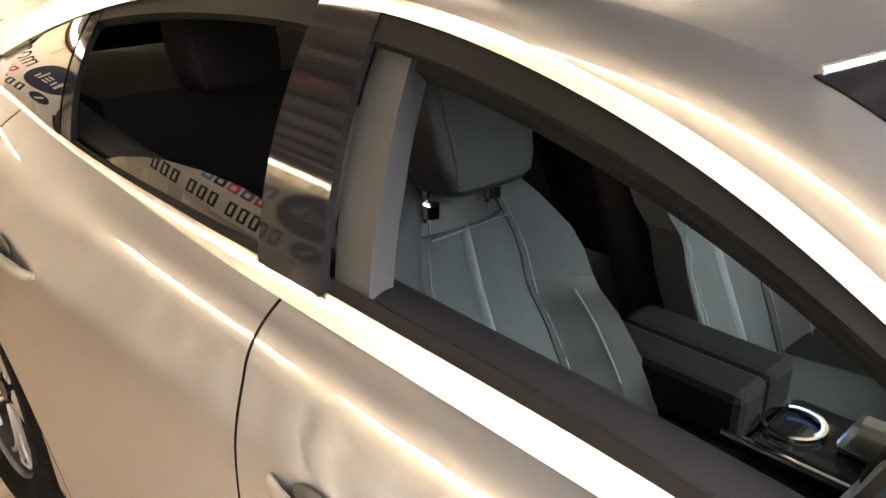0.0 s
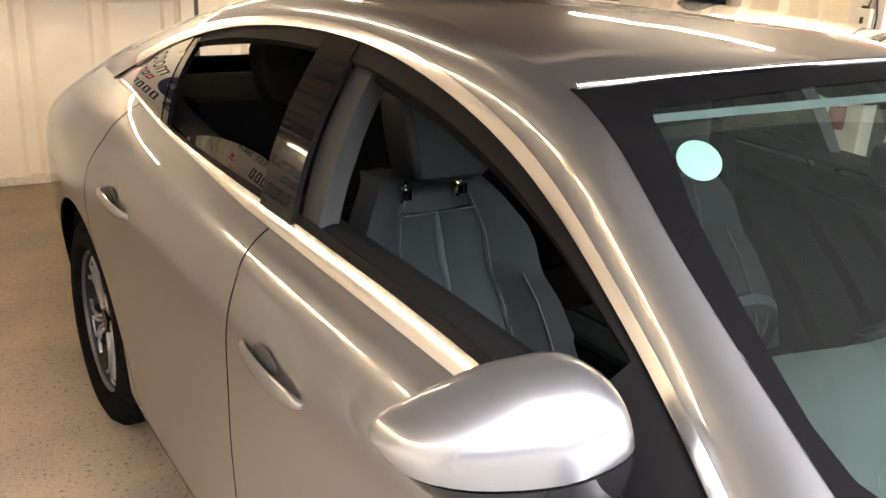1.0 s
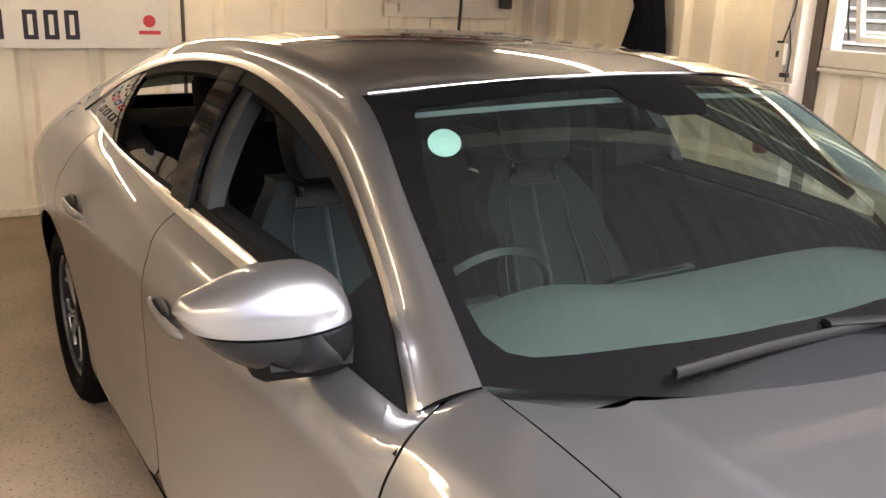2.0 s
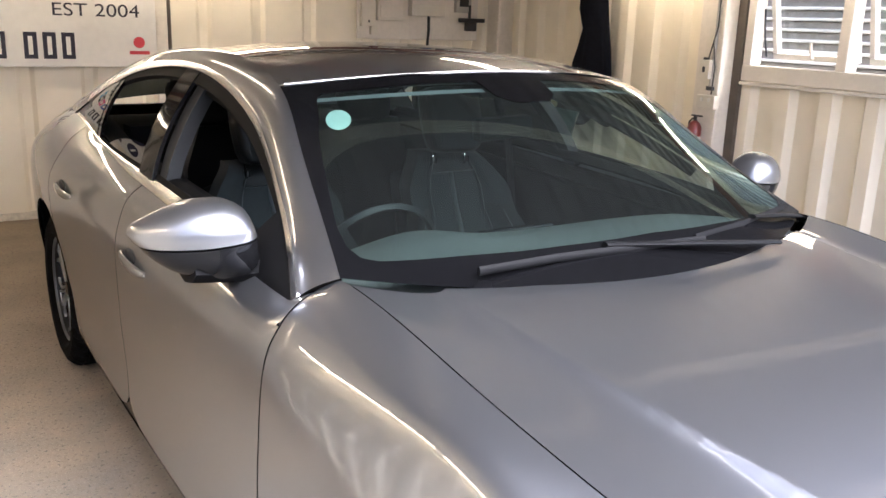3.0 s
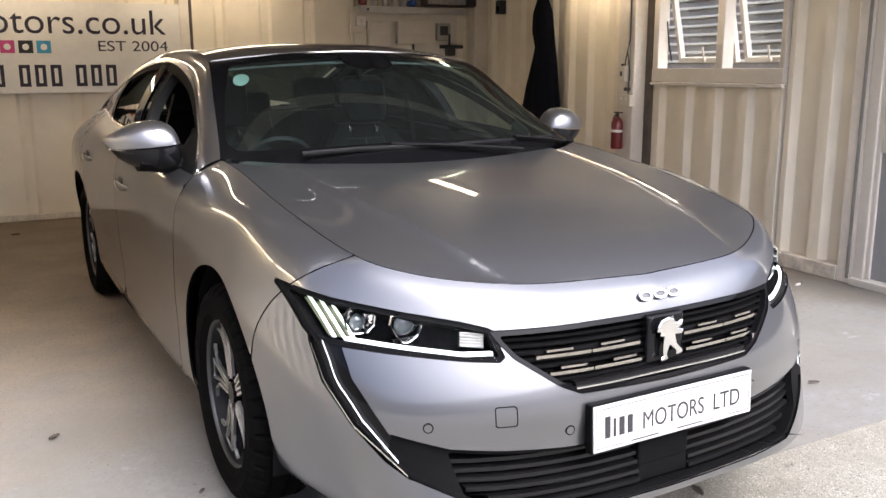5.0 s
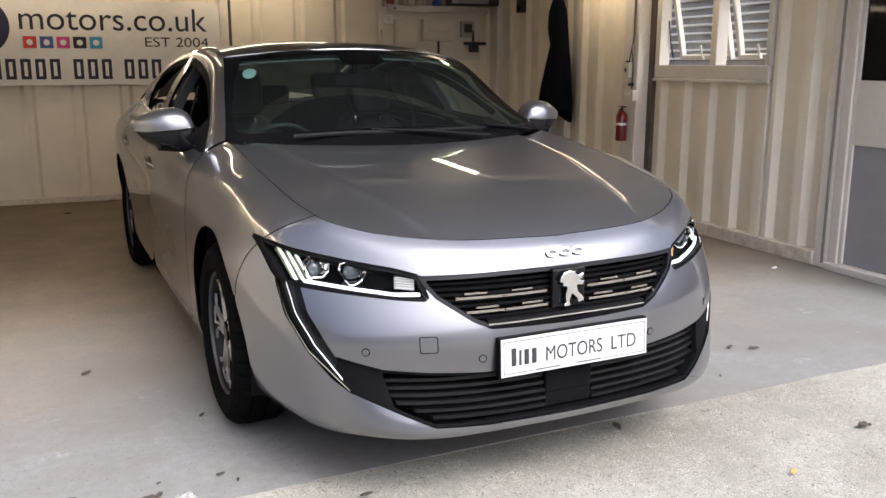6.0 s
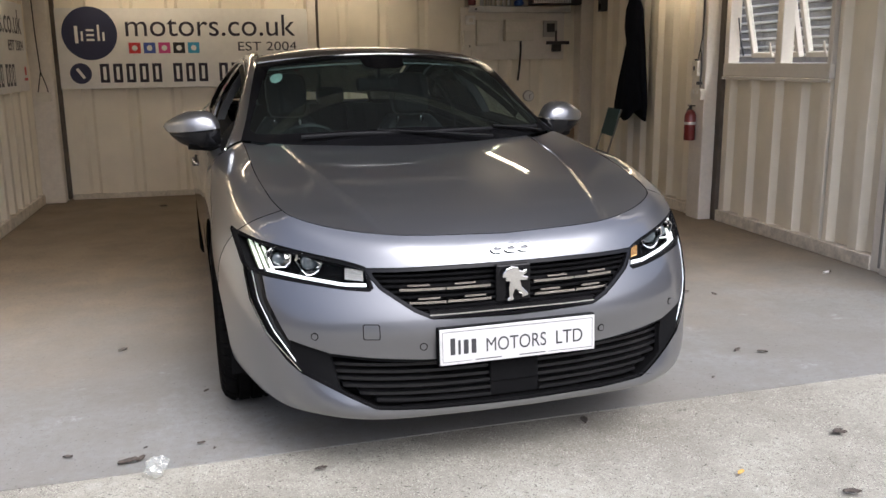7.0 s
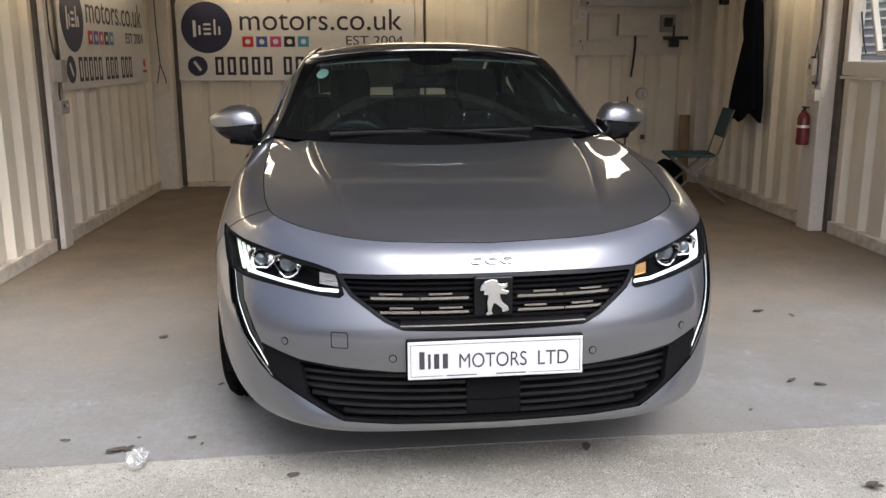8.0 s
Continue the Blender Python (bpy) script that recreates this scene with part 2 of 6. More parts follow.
    link(rr.outputs[0], b.inputs["Roughness"])
    bp = n.new("ShaderNodeBump")
    bp.inputs["Strength"].default_value, bp.inputs["Distance"].default_value = (.9 if stone else .55), (.007 if stone else .004)
    link(tex(110 if stone else 40, 6), bp.inputs["Height"])
    link(bp.outputs[0], b.inputs["Normal"])
    return m


FLOORPAINT = ground_material("worn_grey_floor_paint", (.188, .196, .198), (.130, .122, .106), (.035, .028, .022), None, .66, (.235, .182, .122))
AGGREGATE = ground_material("exposed_aggregate_concrete", (.335, .325, .282), (.145, .134, .108), (.04, .034, .026), ((.39, .378, .325), (.12, .11, .09), (.46, .445, .385), (.26, .246, .205), (.06, .055, .045), (.35, .335, .285)), .85)

bm = bmesh.new()
bmesh.ops.create_grid(bm, x_segments=2, y_segments=2, size=1)
for v in bm.verts:
    v.co = Vector((v.co.x * 400, v.co.y * 400, -.004))
tagged(part("ground", bm, AGGREGATE), "pale exposed-aggregate concrete yard in front of the workshop", "ground", kind="structure")
bm = bmesh.new()
vs = [bm.verts.new(p) for p in ((-2.9, .20, 0), (3.3, .49, 0), (3.3, 6.8, 0), (-2.9, 6.8, 0))]
low = [bm.verts.new(v.co - Vector((0, 0, .03))) for v in vs]
bm.faces.new(vs)
for i in range(4):
    bm.faces.new((vs[i], low[i], low[(i + 1) % 4], vs[(i + 1) % 4]))
bmesh.ops.recalc_face_normals(bm, faces=bm.faces)
tagged(part("floor", bm, FLOORPAINT), "worn grey painted concrete floor with scuffs", "floor", kind="structure")

corrugated("wall_left_rear", (XL, 3.72), (XL, 6.45), 0.09, TOP, (1, 0), WHITEWALL, first=.1)
corrugated("wall_left_front", (XL, YF), (XL, 3.60), 0.09, TOP, (1, 0), WHITEWALL, first=.05)
corrugated("wall_back", (-2.46, YB), (1.52, YB), .05, TOP, (0, -1), WHITEWALL, period=.42, depth=.03, flat_in=.30, slope=.03, first=.1)
corrugated("wall_back_right", (1.52, YB), (XR, YB), .05, TOP, (0, -1), WHITEWALL, period=.36, depth=.03, flat_in=.20, slope=.03, first=.1)
corrugated("wall_right_rear", (XR - .05, 4.05), (XR - .05, 6.6), .09, TOP, (-1, 0), WHITEWALL, first=.0)
corrugated("wall_right_front", (XR, 1.98), (XR, 2.49), .09, TOP, (-1, 0), WHITEWALL, period=.30, first=.13)
corrugated("wall_under_window", (XR, 2.49), (XR, 3.80), .09, 1.17, (-1, 0), WHITEWALL, period=.30, first=.2625)

ROOF_EDGE, ROOF_SPLIT = 1.10, 3.12
CEIL = material("brown_grey_roof_sheet", (.15, .127, .104), .45, vary=.25, scale=3, fine=30)
CEILGREY = material("grey_painted_roof_sheet", (.19, .188, .184), .45, vary=.15, scale=2, fine=30)


def ribbed_roof(name, y0, y1, mat, label):
    bm = bmesh.new()
    x = XL - .1
    cols = []
    while x < XR + .15:
        for off, h in ((0, 0), (.09, 0), (.11, .045), (.18, .045), (.20, 0)):
            cols.append([bm.verts.new((x + off, y, TOP + .05 + h)) for y in (y0, y1)])
        x += .2
    for q, w in zip(cols, cols[1:]):
        if (q[0].co - w[0].co).length > 1e-4:
            bm.faces.new((q[0], w[0], w[1], q[1]))
    bm.faces.new([bm.verts.new(p) for p in ((XL - .1, y0, TOP + .16), (XR + .15, y0, TOP + .16), (XR + .15, y1, TOP + .16), (XL - .1, y1, TOP + .16))])
    return tagged(part(name, bm, mat), label, "ceiling", kind="structure")


ribbed_roof("ceiling_front", ROOF_EDGE, ROOF_SPLIT, CEILGREY, "grey painted ribbed sheet-metal roof lining")
ribbed_roof("ceiling_rear", ROOF_SPLIT, YB + .1, CEIL, "dull brown ribbed sheet-metal roof lining")

TUBE = lamp_material("warm_tube_glow", (1.0, .75, .47), 8.5)
TUBECAP = material("white_lamp_plastic", (.75, .74, .70), .4)


def tube_lamp(a, b):
    a, b = Vector(a), Vector(b)
    ob = thing("tube_light", "lit warm-white fluorescent tube on a slim white batten", "light", group="tube lights round the walls")
    bm = bmesh.new()
    rod(bm, a, b, .018, 16)
    part("tube", bm, TUBE, ob, "glowing tube", True)
    d = (b - a).normalized()
    for p, s in ((a, 1), (b, -1)):
        bm = bmesh.new()
        rod(bm, p - d * .03 * s, p + d * .012 * s, .021, 12)
        part("end_cap", bm, TUBECAP, ob)
    bm = bmesh.new()
    side = d.cross(Vector((0, 0, 1)))
    m = Matrix((side, d, Vector((0, 0, 1)))).transposed().to_4x4()
    m.translation = (a + b) / 2
    box(bm, (-.025, -(b - a).length / 2, .024), (.025, (b - a).length / 2, .06), .004, m)
    part("batten", bm, TUBECAP, ob)
    for k in (.15, .85):
        bm = bmesh.new()
        p = a + (b - a) * k + Vector((0, 0, .055))
        rod(bm, p, (p.x, p.y, TOP + .05), .004, 6)
        part("hanger", bm, TUBECAP, ob)


for y0, y1 in ((.95, 2.1), (2.2, 3.7), (3.9, 5.4)):
    tube_lamp((XL + .11, y0, 1.94), (XL + .11, y1, 1.94))
for y0, y1 in ((2.72, 3.36), (3.42, 4.85)):
    tube_lamp((2.74, y0, 1.955), (2.74, y1, 1.955))
tube_lamp((-.55, 6.2, 1.965), (.93, 6.2, 1.965))
tube_lamp((-2.2, 6.2, 1.965), (-.75, 6.2, 1.965))
for x in (-1.05, 1.25):
    for y0, y1 in ((3.1, 4.5),):
        tube_lamp((x, y0, 2.08), (x, y1, 2.08))
# ---- the car's skin: smooth sheets through a few guide curves (x half-width, y from nose to tail, z up) ----
def spline(ts, vs, mirror=0):
    """Natural cubic spline through the values; mirror: 1 even, -1 odd about the first knot."""
    ts, vs = np.asarray(ts, float), np.asarray(vs, float)
    n = len(ts)
    h = np.diff(ts)
    a, r = np.zeros((n, n)), np.zeros((n,) + vs.shape[1:])
    for i in range(1, n - 1):
        a[i, i - 1], a[i, i], a[i, i + 1] = h[i - 1], 2 * (h[i - 1] + h[i]), h[i]
        r[i] = 6 * ((vs[i + 1] - vs[i]) / h[i] - (vs[i] - vs[i - 1]) / h[i - 1])
    a[0, 0] = a[-1, -1] = 1
    if mirror == 1:
        a[0, 0], a[0, 1] = 2 * h[0], h[0]
        r[0] = 6 * (vs[1] - vs[0]) / h[0]
    m = np.linalg.solve(a, r)

    def f(t):
        t = np.asarray(t, float)
        i = np.clip(np.searchsorted(ts, t) - 1, 0, n - 2)
        hh = h[i]
        p, q = (ts[i + 1] - t) / hh, (t - ts[i]) / hh
        if vs.ndim > 1:
            p, q, hh = p[..., None], q[..., None], hh[..., None]
        return p * vs[i] + q * vs[i + 1] + ((p**3 - p) * m[i] + (q**3 - q) * m[i + 1]) * hh * hh / 6
    return f


def pchip(ts, vs):
    """Curve through the values that never overshoots."""
    ts, vs = np.asarray(ts, float), np.asarray(vs, float)
    h, n = np.diff(ts), len(ts)
    d = np.diff(vs) / h
    m = np.zeros(n)
    for i in range(1, n - 1):
        if d[i - 1] * d[i] > 0:
            w1, w2 = 2 * h[i] + h[i - 1], h[i] + 2 * h[i - 1]
            m[i] = (w1 + w2) / (w1 / d[i - 1] + w2 / d[i])
    m[0], m[-1] = d[0], d[-1]

    def f(t):
        t = np.clip(np.asarray(t, float), ts[0], ts[-1])
        i = np.clip(np.searchsorted(ts, t) - 1, 0, n - 2)
        q = (t - ts[i]) / h[i]
        return (vs[i] * (1 + 2 * q) * (1 - q)**2 + m[i] * h[i] * q * (1 - q)**2
                + vs[i + 1] * q * q * (3 - 2 * q) + m[i + 1] * h[i] * q * q * (q - 1))
    return f


# stations round the half car, from the middle of the nose to the middle of the tail
KNOTS = [0, .31, .58, .82, 1.05, 1.5, 1.97, 2.05, 2.55, 3.15, 3.75, 4.29, 4.8, 5.2, 5.55, 5.95]
GUIDES = [
    [(0, .030, .207), (.30, .038, .207), (.54, .086, .209), (.715, .25, .205), (.79, .49, .20), (.86, .94, .19), (.865, 1.42, .175), (.865, 1.5, .175),
     (.87, 2.0, .175), (.87, 2.6, .18), (.87, 3.2, .195), (.865, 3.74, .21), (.82, 4.25, .25), (.68, 4.6, .28), (.38, 4.7, .29), (0, 4.72, .29)],
    [(0, -.012, .238), (.31, -.002, .240), (.555, .050, .247), (.745, .222, .266), (.845, .48, .28), (.90, .94, .27), (.895, 1.42, .25), (.895, 1.5, .25),
     (.90, 2.0, .25), (.90, 2.6, .25), (.90, 3.2, .26), (.895, 3.74, .29), (.85, 4.25, .32), (.70, 4.62, .35), (.40, 4.74, .36), (0, 4.76, .36)],
    [(0, .020, .37), (.31, .030, .37), (.575, .10, .372), (.765, .245, .385), (.865, .48, .40), (.915, .94, .40), (.905, 1.42, .38), (.905, 1.5, .38),
     (.905, 2.0, .38), (.905, 2.6, .39), (.91, 3.2, .40), (.915, 3.74, .42), (.875, 4.25, .44), (.73, 4.65, .46), (.42, 4.77, .47), (0, 4.79, .47)],
    [(0, .016, .48), (.31, .026, .48), (.58, .11, .485), (.775, .265, .50), (.875, .49, .53), (.92, .94, .54), (.913, 1.42, .53), (.913, 1.5, .53),
     (.91, 2.0, .53), (.915, 2.6, .54), (.92, 3.2, .55), (.93, 3.74, .57), (.895, 4.25, .59), (.76, 4.66, .60), (.43, 4.78, .60), (0, 4.80, .60)],
    [(0, .036, .59), (.31, .052, .59), (.565, .14, .60), (.765, .30, .625), (.868, .50, .66), (.915, .94, .68), (.912, 1.42, .68), (.912, 1.5, .68),
     (.915, 2.0, .69), (.92, 2.6, .70), (.928, 3.2, .71), (.935, 3.74, .73), (.90, 4.25, .74), (.76, 4.64, .75), (.43, 4.76, .75), (0, 4.78, .75)],
    [(0, .062, .685), (.31, .085, .69), (.545, .185, .705), (.745, .35, .735), (.838, .51, .757), (.885, .94, .80), (.897, 1.42, .82), (.897, 1.5, .82),
     (.91, 2.0, .815), (.918, 2.6, .82), (.925, 3.2, .84), (.925, 3.74, .86), (.885, 4.25, .875), (.74, 4.60, .88), (.41, 4.73, .88), (0, 4.75, .88)],
    [(0, .085, .735), (.31, .115, .742), (.537, .22, .76), (.715, .38, .80), (.79, .56, .835), (.83, .94, .895), (.848, 1.42, .905), (.880, 1.5, .868),
     (.892, 2.0, .877), (.893, 2.6, .905), (.888, 3.2, .935), (.868, 3.74, .96), (.81, 4.25, .97), (.66, 4.55, .96), (.38, 4.68, .955), (0, 4.70, .955)],
    [(0, .125, .765), (.31, .155, .772), (.53, .255, .79), (.68, .40, .83), (.715, .58, .865), (.735, .94, .925), (.735, 1.42, .981), (.817, 1.5, .93),
     (.823, 2.0, .955), (.824, 2.6, .982), (.803, 3.2, 1.02), (.765, 3.74, 1.06), (.70, 4.25, 1.05), (.58, 4.48, 1.03), (.35, 4.58, 1.02), (0, 4.60, 1.02)],
]


def guide_curve(points, sharp=False):
    p = np.array(points)
    if sharp:
        fs = [pchip(KNOTS, p[:, k]) for k in range(3)]
    else:
        fs = [spline(KNOTS, p[:, k], 0 if k == 0 else 1) for k in range(3)]
    return lambda s: np.stack([f(s) for f in fs], -1)


CURVES = [guide_curve(g, i > 5) for i, g in enumerate(GUIDES)]
LEVELS = np.linspace(0, 1, len(GUIDES))


def ring(s, v):
    """Point of the lower body: s round the car from the nose's middle, v from the sill to the bonnet's edge or the belt line."""
    s, v = np.broadcast_arrays(np.asarray(s, float), np.asarray(v, float))
    cs = np.stack([c(s) for c in CURVES])
    n = len(LEVELS)
    basis = spline(LEVELS, np.eye(n))(v)
    smooth = np.einsum("k...c,...k->...c", cs, basis)
    # along the doors the shoulder is a crease: the part below is curved, the part above it nearly flat
    low = spline(LEVELS[:7], np.eye(7))(np.minimum(v, LEVELS[6]))
    bent = np.einsum("k...c,...k->...c", cs[:7], low)
    q = np.clip((v - LEVELS[6]) / (1 - LEVELS[6]), 0, 1)[..., None]
    flat = cs[6] + (cs[7] - cs[6]) * q + np.array([.010, 0, .004]) * 4 * q * (1 - q)
    bent = np.where((v > LEVELS[6])[..., None], flat, bent)
    k = np.clip((s - 1.25) / .8, 0, 1) * np.clip((5.0 - s) / .7, 0, 1)
    k = (k * k * (3 - 2 * k))[..., None]
    return smooth + (bent - smooth) * k


BELT = CURVES[7]
RAIL_T = [0, .12, .3, .5, .68, .88, 1.16, 1.5, 1.8]
# window top line and roof edge, from the foot of the windscreen pillar to the tail
rail = spline(RAIL_T, [(.812, 1.49, .93), (.760, 1.63, 1.005), (.706, 1.83, 1.11), (.653, 2.1, 1.222), (.630, 2.4, 1.294), (.624, 2.72, 1.318),
                       (.645, 3.15, 1.285), (.70, 3.55, 1.185), (.762, 3.87, 1.06)])
edge = spline(RAIL_T, [(.738, 1.425, .985), (.700, 1.58, 1.062), (.650, 1.81, 1.193), (.600, 2.045, 1.311), (.556, 2.385, 1.361), (.535, 2.72, 1.375),
                       (.545, 3.15, 1.355), (.575, 3.6, 1.27), (.61, 4.0, 1.165)])
ROOF_Y = [1.90, 2.1, 2.3, 2.6, 2.9, 3.2, 3.5, 3.9, 4.3, 4.6]
roof_mid = spline(ROOF_Y, [1.352, 1.381, 1.397, 1.405, 1.40, 1.38, 1.34, 1.245, 1.12, 1.025])
SCREEN_TOP, SCREEN_FOOT = 1.915, 1.19


def side_glass(t, w):
    """Side window sheet between the belt line (w = 0) and the window top line (w = 1)."""
    t, w = np.broadcast_arrays(np.asarray(t, float), np.asarray(w, float))
    top = rail(t)
    y = top[..., 1]
    s = np.interp(y, [1.5, 2.0, 2.6, 3.2, 3.74, 4.25], KNOTS[7:13])
    low = BELT(s)
    p = low + (top - low) * w[..., None]
    p[..., 0] += .028 * 4 * w * (1 - w) * np.clip((top - low)[..., 2] / .3, 0, 1)
    return p


def pillar(t, w):
    """Sheet between the window top line (w = 0) and the roof's or windscreen's edge (w = 1)."""
    t, w = np.broadcast_arrays(np.asarray(t, float), np.asarray(w, float))
    a, b = rail(t), edge(t)
    p = a + (b - a) * w[..., None]
    k = (.006 + .008 * np.clip((t - .1) / .3, 0, 1)) * 4 * w * (1 - w)
    p[..., 0] += k
    p[..., 2] += k
    return p


def screen(u, w):
    """Windscreen: u from the middle (0) to the pillar (1), w from its foot (0) to the roof (1)."""
    u, w = np.broadcast_arrays(np.asarray(u, float), np.asarray(w, float))
    e = edge(.5 * w)
    mid = np.stack([np.zeros_like(w), SCREEN_FOOT + (SCREEN_TOP - SCREEN_FOOT) * w, 0.95 + .402 * w + .03 * 4 * w * (1 - w)], -1)
    k = u[..., None]
    p = mid + (e - mid) * k**2
    p[..., 0] = e[..., 0] * u
    return p


def roof(u, y):
    """Roof and rear window: u from the middle to the edge."""
    u, y = np.broadcast_arrays(np.asarray(u, float), np.asarray(y, float))
    t = np.interp(y, edge(np.linspace(0, 1.8, 200))[:, 1], np.linspace(0, 1.8, 200))
    e = edge(t)
    z = roof_mid(y)
    low = np.minimum(e[..., 2], z - .05)
    p = np.stack([e[..., 0] * u, y, z + (low - z) * np.abs(u)**2.6], -1)
    return p


EDGE_S = np.linspace(0, 1.97, 160)
EDGE_P = CURVES[7](EDGE_S)
hood_mid = spline([.125, .25, .45, .7, 1.0, 1.3, 1.5], [.765, .806, .853, .898, .938, .968, .985])
fold_x = pchip([.125, .36, .6, .94, 1.45], [.37, .42, .47, .53, .58])


def hood(x, y):
    """Bonnet: a low crown that ends on the wings' edge, with a soft fold from the pillar to the nose."""
    x, y = np.broadcast_arrays(np.asarray(x, float), np.asarray(y, float))
    a = np.abs(x)
    half = np.interp(y, EDGE_P[:, 1], EDGE_P[:, 0])
    rim = np.interp(y, EDGE_P[:, 1], EDGE_P[:, 2])
    mid = hood_mid(y)
    k = np.clip(a / np.maximum(half, .02), 0, 1.1)
    z = mid + (rim - mid) * k**2.4
    f = fold_x(y)
    q = np.clip((a - f) / np.maximum(half - f, .03), 0, 1)
    z = z - .011 * np.clip((y - .15) / .25, 0, 1) * np.sin(np.pi * np.sqrt(q)) * (half > f)
    return np.stack([x, y, z], -1)


REAR_X = np.linspace(-.735, .735, 41)
HOOD_OUTLINE = np.concatenate([np.stack([EDGE_P[:, 0], EDGE_P[:, 1]], -1)[:-3],
                               np.stack([REAR_X[::-1], 1.24 + .155 * np.abs(REAR_X[::-1] / .735)**3], -1),
                               np.stack([-EDGE_P[::-1, 0], EDGE_P[::-1, 1]], -1)[3:]])

# ---- cutting panels out of the skin ----
def polygon_distance(q, poly):
    """Signed distance of the points q (n, 2) to a closed outline: positive inside."""
    poly = np.asarray(poly, float)
    a, b = poly, np.roll(poly, -1, 0)
    best, inside = np.full(len(q), 1e9), np.zeros(len(q), bool)
    for (x0, y0), (x1, y1) in zip(a, b):
        dx, dy = x1 - x0, y1 - y0
        t = np.clip(((q[:, 0] - x0) * dx + (q[:, 1] - y0) * dy) / (dx * dx + dy * dy + 1e-12), 0, 1)
        best = np.minimum(best, np.hypot(q[:, 0] - x0 - t * dx, q[:, 1] - y0 - t * dy))
        cross = (y0 > q[:, 1]) != (y1 > q[:, 1])
        inside ^= cross & (q[:, 0] < x0 + dx * (q[:, 1] - y0) / (dy if abs(dy) > 1e-12 else 1e-12))
    return np.where(inside, best, -best)


def smooth_outline(points, steps=6, closed=True):
    """Rounds a rough outline by corner cutting, then keeps it as a polygon."""
    p = np.asarray(points, float)
    for _ in range(steps if steps < 4 else 3):
        nxt = np.roll(p, -1, 0)
        p = np.stack([p * .75 + nxt * .25, p * .25 + nxt * .75], 1).reshape(-1, p.shape[1])
    return p


def sheet(fn, us, vs, inside=None, gap=.0028, sign=1, lift=0.0, flip=False):
    """Mesh data of the part of a skin where inside(points) is above gap, its rim drawn onto the outline."""
    u, v = np.meshgrid(us, vs, indexing="ij")
    du, dv = (us[-1] - us[0]) / len(us) * .3, (vs[-1] - vs[0]) / len(vs) * .3
    u, v = u.ravel(), v.ravel()
    nu, nv = len(us), len(vs)
    idx = np.arange(nu * nv).reshape(nu, nv)
    quads = np.stack([idx[:-1, :-1], idx[1:, :-1], idx[1:, 1:], idx[:-1, 1:]], -1).reshape(-1, 4)
    lo_u, hi_u, lo_v, hi_v = us[0], us[-1], vs[0], vs[-1]
    if inside is not None:
        d = inside(fn(u, v)) - gap
        keep = (d[quads] > 0).any(1)
        quads = quads[keep]
        out = np.zeros(len(u), bool)
        out[np.unique(quads)] = True
        out &= d < 0
        k = np.where(out)[0]
        cu, cv = u[k].copy(), v[k].copy()
        for _ in range(4):
            p0 = inside(fn(cu, cv)) - gap
            gu = (inside(fn(cu + du, cv)) - gap - p0) / du
            gv = (inside(fn(cu, cv + dv)) - gap - p0) / dv
            # step along the steepest way in metres
            lu = np.linalg.norm(fn(cu + du, cv) - fn(cu, cv), axis=-1) / du + 1e-9
            lv = np.linalg.norm(fn(cu, cv + dv) - fn(cu, cv), axis=-1) / dv + 1e-9
            g2 = (gu / lu)**2 + (gv / lv)**2 + 1e-6
            st = np.clip(-p0 / g2, -.03, .03)
            cu = np.clip(cu + st * gu / lu**2, lo_u, hi_u)
            cv = np.clip(cv + st * gv / lv**2, lo_v, hi_v)
        u[k], v[k] = cu, cv
    p = fn(u, v)
    if lift:
        e = 1e-3
        a = fn(np.clip(u + e, lo_u, hi_u), v) - fn(np.clip(u - e, lo_u, hi_u), v)
        b = fn(u, np.clip(v + e, lo_v, hi_v)) - fn(u, np.clip(v - e, lo_v, hi_v))
        nrm = np.cross(a, b)
        nrm /= np.linalg.norm(nrm, axis=-1, keepdims=True) + 1e-12
        p = p + nrm * lift
    p = p * np.array([sign, 1, 1])
    if (sign < 0) != flip:
        quads = quads[:, ::-1]
    used = np.unique(quads)
    remap = np.full(len(p), -1)
    remap[used] = np.arange(len(used))
    return p[used], remap[quads]


def skin(name, pieces, mat, parent, label="", thick=.006, weld=False, smooth=True):
    """One mesh object from sheets, given an inward thickness."""
    vs, fs, n = [], [], 0
    for p, q in pieces:
        vs.append(p)
        fs.append(q + n)
        n += len(p)
    vs, fs = np.concatenate(vs), np.concatenate(fs)
    me = bpy.data.meshes.new(name)
    me.from_pydata(vs.tolist(), [], fs.tolist())
    bm = bmesh.new()
    bm.from_mesh(me)
    if weld:
        bmesh.ops.remove_doubles(bm, verts=bm.verts, dist=.0008)
    bad = [f for f in bm.faces if f.calc_area() < 1e-9]
    if bad:
        bmesh.ops.delete(bm, geom=bad, context="FACES_ONLY")
    for e in bm.edges:
        if e.is_boundary:
            e.smooth = False
    bm.to_mesh(me)
    bm.free()
    ob = mesh_part(name, me, mat, parent, label, smooth)
    if thick:
        mod = ob.modifiers.new("thickness", "SOLIDIFY")
        mod.thickness, mod.offset = thick, -1
        if mat is PAINT:
            me.materials.append(RUBBER)
            mod.material_offset_rim = 1
    return ob


# ---- the car ----
car = thing("car", "silver-grey metallic saloon with its driver window open on a grey floor", "car", pose(0, 0, 0, 0, 0, HEADING))
AXLE_F, AXLE_R, HUB = .943, 3.737, .335
ARCH = .388


def arch(p):
    """Signed distance outside both wheel arches."""
    f = np.hypot(p[..., 1] - AXLE_F, p[..., 2] - HUB) - ARCH
    r = np.hypot(p[..., 1] - AXLE_R, p[..., 2] - HUB) - ARCH
    d = np.minimum(f, r)
    return np.where(p[..., 0] > .55, d, 1.0)


